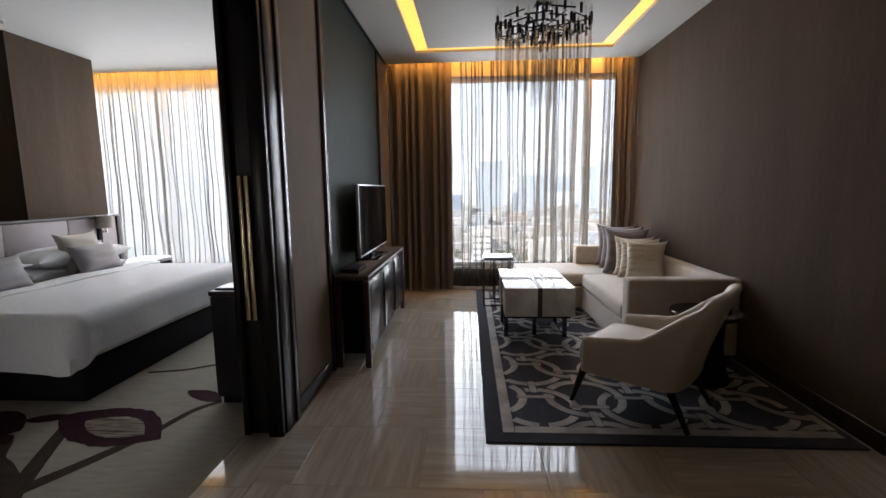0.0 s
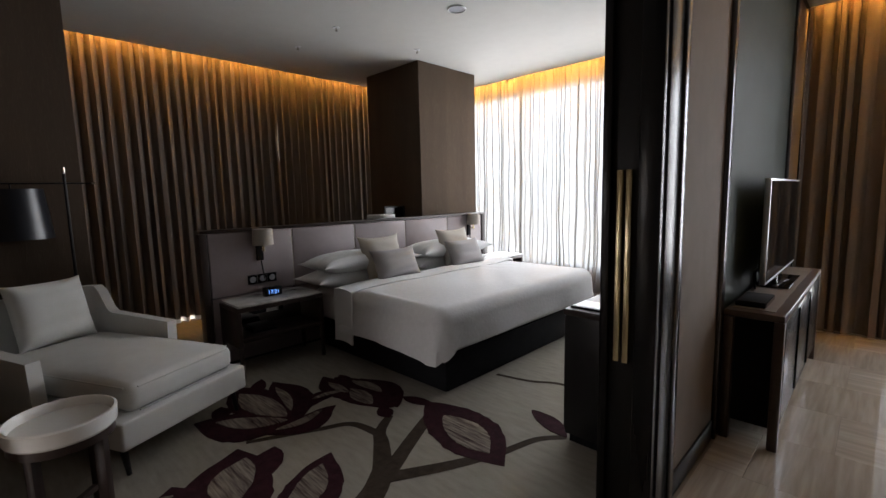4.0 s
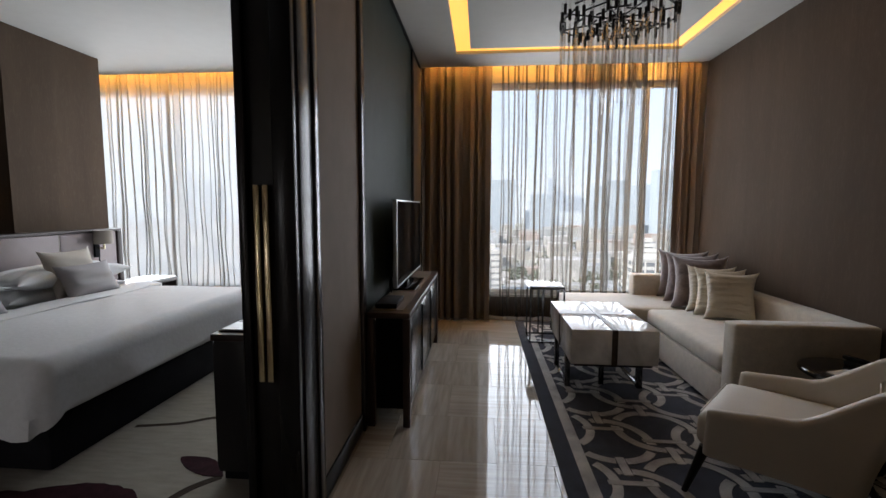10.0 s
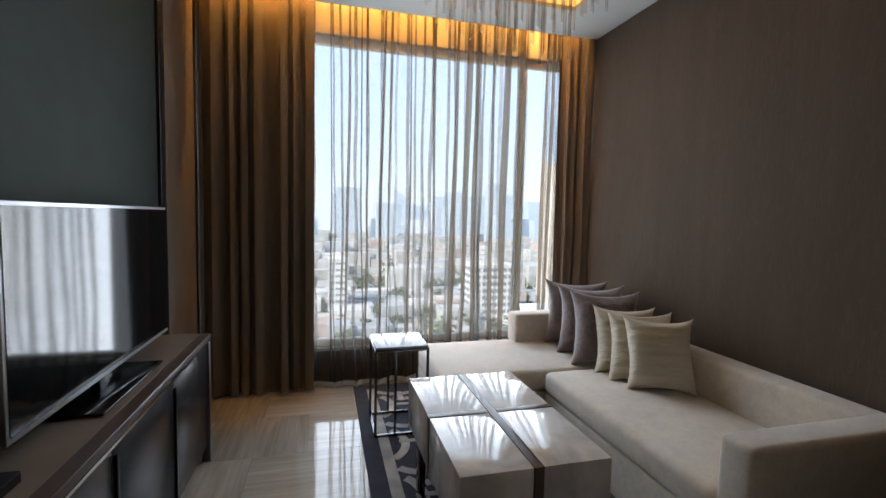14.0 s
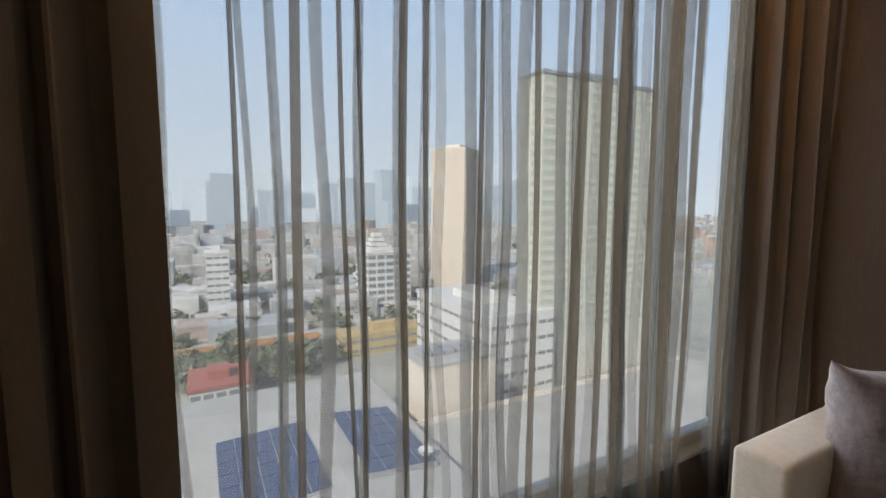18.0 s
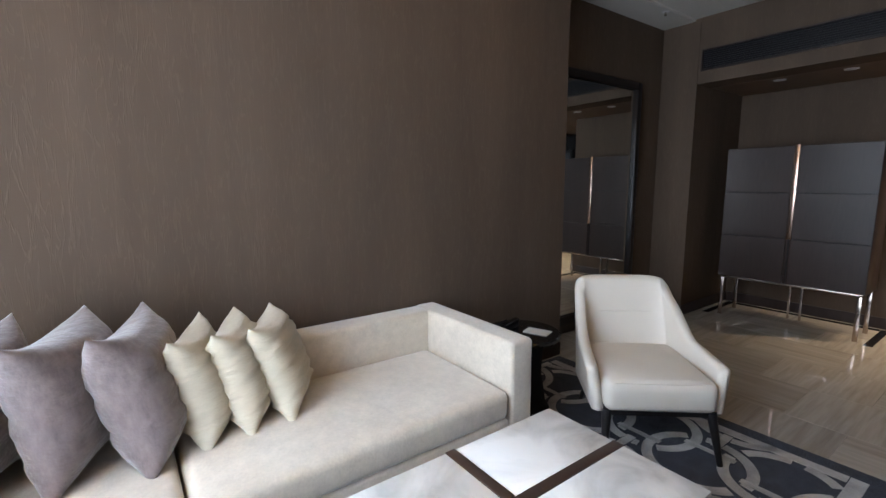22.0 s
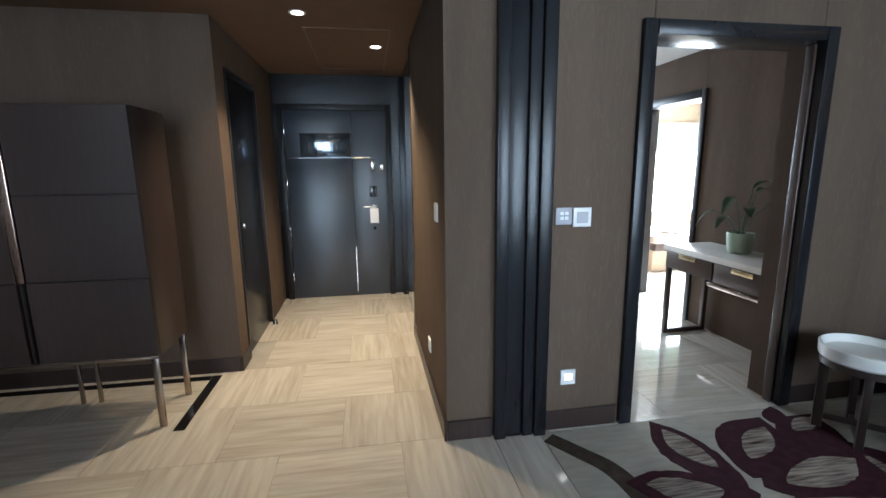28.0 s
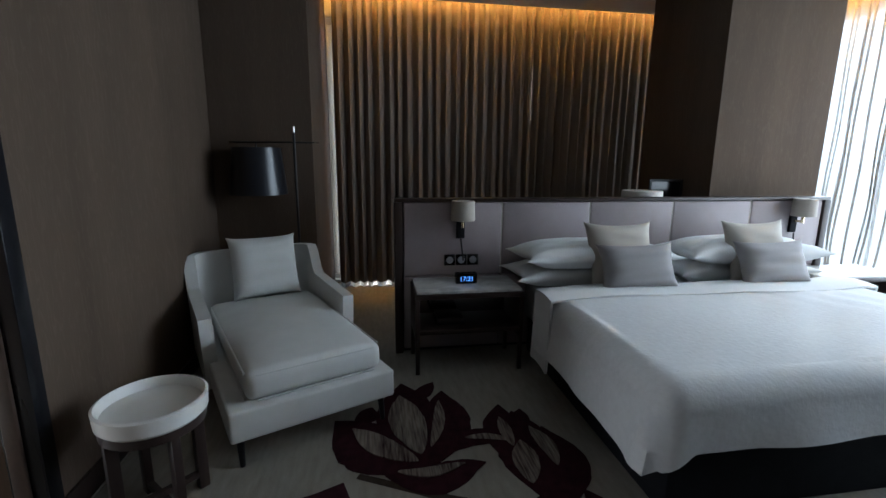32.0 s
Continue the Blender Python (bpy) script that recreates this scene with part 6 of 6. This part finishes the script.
structure("ground", box(-3000, 3000, 6.5, 5000, GZ - 1, GZ), M_CITYG, "hazy city ground reaching to the horizon", "ground")


def facade(name, x0, x1, y0, y1, z1, wall, glass, floors, bays, label, podium=0.0, roof=None, band=0.55, faces=("s", "w"), turn=0.0):
    """A block with rows of window bands on the faces that look to the hotel."""
    t = thing(name, pose((x0 + x1) / 2, (y0 + y1) / 2, GZ, 0, 0, turn), label, "building")
    hx, hy, h = (x1 - x0) / 2, (y1 - y0) / 2, z1 - GZ
    part("walls", box(-hx, hx, -hy, hy, 0, h), wall, t)
    part("parapet", box(-hx - 0.4, hx + 0.4, -hy - 0.4, hy + 0.4, h + 0.01, h + 1.2), roof or wall, t)
    part("roof_plant", box(-hx * 0.4, hx * 0.3, -hy * 0.4, hy * 0.4, h + 1.21, h + 4.0), roof or wall, t)
    fh = (h - podium) / floors
    bw = 2 * hx / bays
    wm = mesh_of("window", box(-bw * 0.40, bw * 0.40, -0.12, 0.10, -fh * band / 2, fh * band / 2), glass, False)
    nw = max(1, round(2 * hy / bw))
    bw2 = 2 * hy / nw
    wm2 = mesh_of("window", box(-0.12, 0.10, -bw2 * 0.40, bw2 * 0.40, -fh * band / 2, fh * band / 2), glass, False)
    for i in range(floors):
        z = podium + (i + 0.5) * fh
        if "s" in faces:
            for j in range(bays):
                o = new("window", wm)
                o.parent, o.matrix_basis = t, pose(-hx + (j + 0.5) * bw, -hy, z)
        if "w" in faces:
            for j in range(nw):
                o = new("window", wm2)
                o.parent, o.matrix_basis = t, pose(-hx, -hy + (j + 0.5) * bw2, z)
    return t


# tall slab hotel, tower, stepped white block and the low roofs below
facade("apartment_tower", 101, 165, 121, 133, 44.5, M_BLDW, M_BLDG, 26, 9, "tall pale building with rows of green-grey windows", 18, roof=M_BLDG2)
facade("office_tower", 134, 158, 243, 267, 35, M_BLDT, M_RIB, 4, 9, "square beige concrete tower", 6, band=0.98, turn=36)
facade("white_block", 79, 106, 118, 172, -35, M_BLDW2, M_BLDG2, 5, 7, "white low block with a flat roof", band=0.22)
stepped = facade("stepped_building", 81, 107, 240, 262, -26, M_BLDW2, M_BLDG2, 9, 5, "white stepped building with a narrow crown", roof=M_BLDW2)
for i in range(4):
    part("tier", box(-10 + i * 1.2, 2 - i * 1.2, -6 + i, 6 - i, 37.3 + i * 2.6, 39.3 + i * 2.6), M_BLDW2, stepped)
    if i:
        part("recess", box(-9 + i * 1.2, 1 - i * 1.2, -5 + i, 5 - i, 36.69 + i * 2.6, 37.29 + i * 2.6), M_BLDG2, stepped)
facade("hospital_block", 2, 13, 268, 284, -25, M_BLDW2, M_BLDG2, 10, 3, "white narrow building among trees", band=0.35)
facade("market_hall", 50, 97, 182, 194, -54, M_YELLOW, M_BLDG2, 2, 14, "long yellow-ochre low building", band=0.3)
facade("red_roof_house", -5, 12, 148, 166, -53, M_BLDW2, M_BLDG2, 2, 5, "white house with a red roof", roof=M_RED)
pod = thing("podium_roof", pose(0, 0, GZ), "broad pale roof of the hotel podium", "roof")
part("slab", box(-30, 40, 14, 126, 0, 15.2), M_ROOF, pod)
bm = bmesh.new()
ring = [bm.verts.new(p) for p in ((-30, 14, 15.21), (40, 14, 15.21), (40, 126, 15.21), (-30, 126, 15.21))]
ridge = [bm.verts.new((20, 40, 17.4)), bm.verts.new((20, 104, 17.4))]
for f in ((ring[0], ring[1], ridge[0]), (ring[1], ring[2], ridge[1], ridge[0]), (ring[2], ring[3], ridge[1]), (ring[3], ring[0], ridge[0], ridge[1])):
    bm.faces.new(f)
part("hip_roof", bm, M_ROOF, pod, "", False)
low = thing("service_roof", pose(0, 0, GZ), "flat pale service roof beside the podium", "roof")
part("slab", box(40.5, 140, 14, 94, 0, 12), M_ROOF, low)
part("parapet", box(40.5, 140, 94.01, 94.6, 0, 13.2), M_BLDT, low)
part("plant_room", box(46, 67, 98, 113, 0, 24), M_BLDT, low, "ochre plant room")
part("plant_roof", box(45.6, 67.4, 97.6, 113.4, 24.01, 24.6), M_ROOF, low)
for i in range(5):
    part("cooling_unit", box(48 + i * 3.4, 50.6 + i * 3.4, 103, 108, 24.61, 26.0, 0.1), M_GREYPL, low)
for m, nx in ((pose(30, 86, GZ + 16.9, 0, 6, 0), 4), (pose(9, 86, GZ + 16.9, 0, -2.5, 0), 5)):
    pv = thing("solar_array", m, "blue solar panels on the podium roof", "solar panels", "solar arrays")
    pm = mesh_of("panel", box(-1.55, 1.55, -2.0, 2.0, 0, 0.08), M_SOLAR, False)
    for i in range(nx):
        for j in range(6):
            o = new("panel", pm)
            o.parent, o.matrix_basis = pv, pose((i - (nx - 1) / 2) * 3.3, -10.5 + j * 4.2, 0.3)
    part("rack", box(-nx * 1.65, nx * 1.65, -13, 13, -0.4, 0.2), M_GREYPL, pv)
dish = thing("satellite_dish", pose(35.5, 76, GZ + 15.6), "white satellite dish on the roof", "dish")
part("bowl", lathe([(0.0, 0.6), (0.6, 0.75), (1.2, 1.3), (1.5, 2.0), (1.45, 2.0), (1.1, 1.4), (0.0, 0.7)], 20), M_PLASTIC, dish)
part("stand", box(-0.3, 0.3, -0.3, 0.3, 0, 0.62), M_GREYPL, dish)


def boxes_stuff(name, n, xr, yr, hr, material, label, seed, size=(8, 22)):
    rnd = random.Random(seed)
    verts, faces = [], []
    for _ in range(n):
        x, y, h = rnd.uniform(*xr), rnd.uniform(*yr), rnd.uniform(*hr)
        if abs(x) > 60 + y * 2.2:
            continue
        w, d = rnd.uniform(*size) / 2, rnd.uniform(*size) / 2
        b = len(verts)
        verts += [(x + sx * w, y + sy * d, GZ + z) for z in (0, h) for sx, sy in ((-1, -1), (1, -1), (1, 1), (-1, 1))]
        faces += [(b, b + 1, b + 5, b + 4), (b + 1, b + 2, b + 6, b + 5), (b + 2, b + 3, b + 7, b + 6), (b + 3, b, b + 4, b + 7), (b + 4, b + 5, b + 6, b + 7)]
    me = bpy.data.meshes.new(name)
    me.from_pydata(verts, [], faces)
    me.materials.append(material)
    return tagged(new(name, me), label, "buildings", kind="stuff")


boxes_stuff("near_houses", 330, (-170, 420), (214, 330), (4, 14), M_HOUSES, "low pale houses between trees", 2)
boxes_stuff("far_houses", 1500, (-900, 2000), (330, 1100), (5, 26), M_HOUSES, "dense low town in the distance", 3, (10, 34))
boxes_stuff("hazed_far_towers", 90, (-900, 1300), (900, 1500), (50, 150), M_FAR_HAZED, "skyline towers with haze painted in as blue-grey glow", 5, (24, 60))
boxes_stuff("skyline", 260, (-2200, 2600), (1500, 2600), (30, 190), M_SKYLINE_HAZED, "pale skyline with haze painted in as glow", 6, (40, 110))


def tree_stuff(name, n, xr, yr, seed):
    rnd = random.Random(seed)
    verts, faces = [], []
    for _ in range(n):
        cx, cy, r = rnd.uniform(*xr), rnd.uniform(*yr), rnd.uniform(3, 7)
        for _k in range(22):
            a, e, rr = rnd.uniform(0, 6.28), rnd.uniform(-0.4, 1.4), r * rnd.uniform(0.5, 1.0)
            p = Vector((cx + rr * math.cos(a) * math.cos(e), cy + rr * math.sin(a) * math.cos(e), GZ + 5 + rr * math.sin(e)))
            s = r * rnd.uniform(0.25, 0.5)
            b = len(verts)
            for q in range(4):
                verts.append(tuple(p + Vector((rnd.uniform(-s, s), rnd.uniform(-s, s), rnd.uniform(-s, s)))))
            faces += [(b, b + 1, b + 2), (b, b + 2, b + 3), (b, b + 1, b + 3), (b + 1, b + 2, b + 3)]
    me = bpy.data.meshes.new(name)
    me.from_pydata(verts, [], faces)
    me.materials.append(M_TREES)
    return tagged(new(name, me), "clumps of green trees between the houses", "trees", kind="stuff")


tree_stuff("trees", 560, (-160, 260), (206, 420), 7)
tree_stuff("street_trees", 90, (-90, 45), (168, 192), 9)
tree_stuff("far_trees", 500, (-500, 700), (420, 800), 8)
structure("river", box(-700, 600, 640, 760, GZ + 0.02, GZ + 0.1), M_RIVER, "pale band of river water", "water")
rl = thing("elevated_road", pose(0, 0, GZ), "long concrete road viaduct with an orange fence", "road")
part("deck", box(-220, 240, 199, 209, 5.5, 6.3), M_ROOF, rl)
part("fence", box(-220, 44, 198.4, 198.8, 5.2, 8.0), M_ORANGE, rl, "orange fence")
for i in range(16):
    part("pillar", box(-210 + i * 28, -208 + i * 28, 203, 205, 0, 5.49), M_ROOF, rl)


# ---- carpet flowers ----
def outline_mesh(name, pts, z0, z1, material, parent):
    bm = bmesh.new()
    top = [bm.verts.new((x, y, z1)) for x, y in pts]
    bot = [bm.verts.new((x, y, z0)) for x, y in pts]
    f = bm.faces.new(top)
    for i in range(len(pts)):
        j = (i + 1) % len(pts)
        bm.faces.new((top[j], top[i], bot[i], bot[j]))
    bmesh.ops.triangulate(bm, faces=[f])
    return part(name, bm, material, parent, "", False)


def petal_outline(ln, w, bend, n=18, rough=0.02, seed=0):
    rnd = random.Random(seed)
    a, b = [], []
    for i in range(n + 1):
        s = i / n
        half = w / 2 * (math.sin(math.pi * s ** 1.15) ** 0.62 if 0 < s < 1 else 0.0) + 0.003
        mid = bend * math.sin(math.pi * s)
        x = s * ln + (0.06 * ln if i == n else 0.0)
        a.append((x, mid + half * (1 + rnd.uniform(-rough, rough) * 2)))
        b.append((x, mid - half * (1 + rnd.uniform(-rough, rough) * 2)))
    return a + b[::-1]


petal_no = [0]


def leaf_shape(name, x0, y0, x1, y1, w, bend, z0, z1, material):
    """A petal-shaped piece of pile from (x0, y0) to its tip, laid in the carpet's own directions."""
    k = petal_no[0] = petal_no[0] + 1
    ln, an = math.hypot(x1 - x0, y1 - y0), math.atan2(y1 - y0, x1 - x0)
    c, q = math.cos(an), math.sin(an)
    pts = [(x0 + x * c - y * q, y0 + x * q + y * c) for x, y in petal_outline(ln, w, bend, seed=k)]
    outline_mesh(name, pts, z0, z1 + 0.00025 * (k % 11), material, floor_bed)


def petal(x0, y0, x1, y1, w, bend=0.0, inner=False):
    leaf_shape("petal", x0, y0, x1, y1, w, bend, 0.0005, 0.003, M_BURG)
    if inner:
        heart(x0 + (x1 - x0) * 0.28, y0 + (y1 - y0) * 0.28, x0 + (x1 - x0) * 0.86, y0 + (y1 - y0) * 0.86, w * 0.52, bend * 0.6)


def heart(x0, y0, x1, y1, w, bend=0.0):
    leaf_shape("petal_heart", x0, y0, x1, y1, w, bend, 0.001, 0.0064, M_STREAK)


stem_no = [0]


def stem(points, w0, w1, material=None):
    n = 20
    P = [Vector(p) for p in points]
    path = []
    for i in range(n + 1):
        t = i / n * (len(P) - 1)
        k = min(int(t), len(P) - 2)
        f = t - k
        p0, p1, p2, p3 = P[max(k - 1, 0)], P[k], P[k + 1], P[min(k + 2, len(P) - 1)]
        path.append(0.5 * (2 * p1 + (p2 - p0) * f + (2 * p0 - 5 * p1 + 4 * p2 - p3) * f * f + (3 * p1 - p0 - 3 * p2 + p3) * f ** 3))
    a, b = [], []
    for i, p in enumerate(path):
        d = (path[min(i + 1, n)] - path[max(i - 1, 0)]).normalized()
        w = (w0 + (w1 - w0) * i / n) / 2
        nn = Vector((-d.y, d.x)) * w
        a.append(tuple(p + nn))
        b.append(tuple(p - nn))
    stem_no[0] += 1
    outline_mesh("stem", a + b[::-1], 0.0005, 0.0010 + 0.0002 * stem_no[0], material or M_STEM, floor_bed)


# flower by the bathroom door
petal(-1.90, 0.0, -1.80, -0.53, 0.26, 0.03, True)
petal(-1.98, -0.06, -2.40, -0.46, 0.32, 0.02)
heart(-2.08, -0.18, -2.35, -0.38, 0.13)
petal(-2.26, -0.12, -2.72, -0.44, 0.30, -0.03)
petal(-2.50, -0.34, -2.58, -0.56, 0.12, 0.03)
heart(-2.50, -0.34, -2.70, -0.42, 0.09)
petal(-2.25, -0.06, -2.74, -0.10, 0.34, 0.02)
petal(-2.35, 0.02, -2.68, 0.10, 0.22, -0.02)
heart(-2.64, -0.10, -2.62, 0.08, 0.05)
petal(-1.98, 0.0, -2.62, -0.06, 0.34, -0.02)
heart(-2.10, 0.0, -2.54, -0.08, 0.17, -0.01)
petal(-2.02, 0.10, -2.48, 0.18, 0.20, -0.02)
heart(-2.05, 0.10, -2.42, 0.17, 0.07, -0.02)
petal(-2.05, 0.16, -2.76, 0.44, 0.42, 0.05)
heart(-2.34, 0.24, -2.66, 0.44, 0.20, 0.03)
petal(-2.44, 0.46, -2.66, 0.60, 0.16, 0.02)
petal(-1.98, 0.22, -2.36, 0.76, 0.28, -0.04, True)
petal(-1.92, 0.04, -1.42, -0.12, 0.30, 0.04, True)
petal(-1.92, 0.12, -1.44, 0.28, 0.26, -0.03, True)
# rose by the chaise
petal(-2.86, 0.62, -2.85, 1.09, 0.20, -0.08)
heart(-2.84, 0.70, -2.855, 1.0, 0.06, -0.03)
petal(-2.84, 0.85, -3.27, 0.41, 0.34, 0.05)
heart(-2.90, 0.80, -3.19, 0.50, 0.13, 0.02)
petal(-2.86, 0.83, -3.62, 0.77, 0.34, 0.02)
heart(-2.95, 0.82, -3.48, 0.75, 0.19, 0.01)
petal(-2.86, 0.86, -3.50, 1.00, 0.26, -0.05)
heart(-3.00, 0.875, -3.40, 0.968, 0.06, -0.02)
petal(-3.42, 0.82, -3.64, 0.96, 0.10)
petal(-3.25, 0.50, -3.40, 0.58, 0.12, -0.02)
petal(-2.92, 0.88, -3.00, 1.36, 0.13, 0.09)
heart(-3.05, 1.06, -3.00, 1.28, 0.04, 0.02)
# rose by the bed
petal(-2.54, 1.36, -3.22, 1.37, 0.30, 0.02)
petal(-2.84, 1.24, -3.31, 1.31, 0.18, 0.02)
petal(-2.52, 1.38, -3.06, 1.48, 0.22, -0.06)
petal(-3.05, 1.36, -3.26, 1.42, 0.10)
heart(-2.68, 1.29, -2.97, 1.33, 0.12)
heart(-2.95, 1.285, -3.19, 1.28, 0.06)
heart(-2.78, 1.45, -3.08, 1.42, 0.08, -0.02)
petal(-2.60, 1.30, -2.46, 1.26, 0.10)
# bud
petal(-2.42, 1.56, -1.66, 1.34, 0.40, 0.02, True)
petal(-2.36, 1.56, -2.60, 1.50, 0.09)
petal(-1.84, 1.93, -1.53, 1.79, 0.12, 0.01)
stem([(-1.80, 0.10), (-1.86, 0.45), (-1.93, 0.72), (-2.06, 0.90)], 0.16, 0.11)
stem([(-2.04, 0.88), (-2.25, 1.035), (-2.36, 1.11), (-2.47, 1.27)], 0.11, 0.05)
stem([(-2.33, 1.09), (-2.56, 1.05), (-2.665, 0.865), (-2.84, 0.52)], 0.06, 0.035)
stem([(-2.02, 0.91), (-2.15, 1.166), (-2.29, 1.46)], 0.09, 0.07)
stem([(-1.99, 0.86), (-1.84, 1.12), (-1.72, 1.37)], 0.09, 0.06)
stem([(-1.70, 1.40), (-1.63, 1.65), (-1.52, 1.78)], 0.05, 0.04)
stem([(-2.36, 2.24), (-2.10, 2.30), (-1.90, 2.40), (-1.60, 2.36)], 0.03, 0.03)
stem([(-1.18, -0.52), (-1.28, -0.38), (-1.38, -0.22), (-1.41, 0.02), (-1.36, 0.25)], 0.09, 0.11)
stem([(-1.9, 3.0), (-1.75, 3.4), (-1.9, 3.9)], 0.05, 0.08)

# ---- floor tiles ----
TW, TD, GAP = 0.61, 0.53, 0.0008
tile_h = mesh_of("tile", box(-TW / 2 + GAP, TW / 2 - GAP, -TD / 2 + GAP, TD / 2 - GAP, -0.0075, 0.0, 0.0008, 1), M_MARBLE, False)
tile_v = mesh_of("tile", box(-TD / 2 + GAP, TD / 2 - GAP, -TW / 2 + GAP, TW / 2 - GAP, -0.0075, 0.0, 0.0008, 1), M_MARBLE, False)


def lay(x0, x1, y0, y1, parent, keep):
    r0, r1 = math.floor((y0 - 0.435) / TD), math.ceil((y1 - 0.435) / TD)
    for r in range(r0, r1 + 1):
        cy = 0.435 + (r + 0.5) * TD
        off = -0.41 if r % 2 == 0 else -0.41 + TW / 2
        c0, c1 = math.floor((x0 - off) / TW), math.ceil((x1 - off) / TW)
        for c in range(c0, c1 + 1):
            cx = off + (c + 0.5) * TW
            a, b = max(cx - TW / 2, x0), min(cx + TW / 2, x1)
            p, q = max(cy - TD / 2, y0), min(cy + TD / 2, y1)
            if b - a < 0.02 or q - p < 0.02 or not keep((a + b) / 2, (p + q) / 2):
                continue
            whole = b - a > TW - 0.001 and q - p > TD - 0.001
            if c % 2 == 0:
                if whole:
                    me = tile_h
                else:
                    me = mesh_of("tile", box(a - cx + GAP, b - cx - GAP, p - cy + GAP, q - cy - GAP, -0.0075, 0.0, 0.0008, 1), M_MARBLE, False)
                o = new("tile", me)
                o.matrix_basis = pose(cx, cy, 0)
            else:
                if whole:
                    me = tile_v
                else:
                    me = mesh_of("tile", box(p - cy + GAP, q - cy - GAP, -(b - cx) + GAP, -(a - cx) - GAP, -0.0075, 0.0, 0.0008, 1), M_MARBLE, False)
                o = new("tile", me)
                o.matrix_basis = pose(cx, cy, 0, 0, 0, 90)
            o.parent = parent


lay(-0.90, 2.58, -3.48, 5.26, floor, lambda x, y: not (x > 0.68 and y < -1.7))
for i in range(4):
    y0 = BACK + 0.03 + i * 0.5025
    o = new("border_tile", mesh_of("border_tile", box(y0 + 0.001, y0 + 0.5015, 0.904, 1.149, -0.0075, 0.0, 0.0008, 1), M_MARBLE, False))
    o.parent, o.matrix_basis = floor, pose(0, 0, 0, 0, 0, 90)
lay(-5.6, -1.21, -5.0, BACK + 0.02, floor_bath, lambda x, y: True)
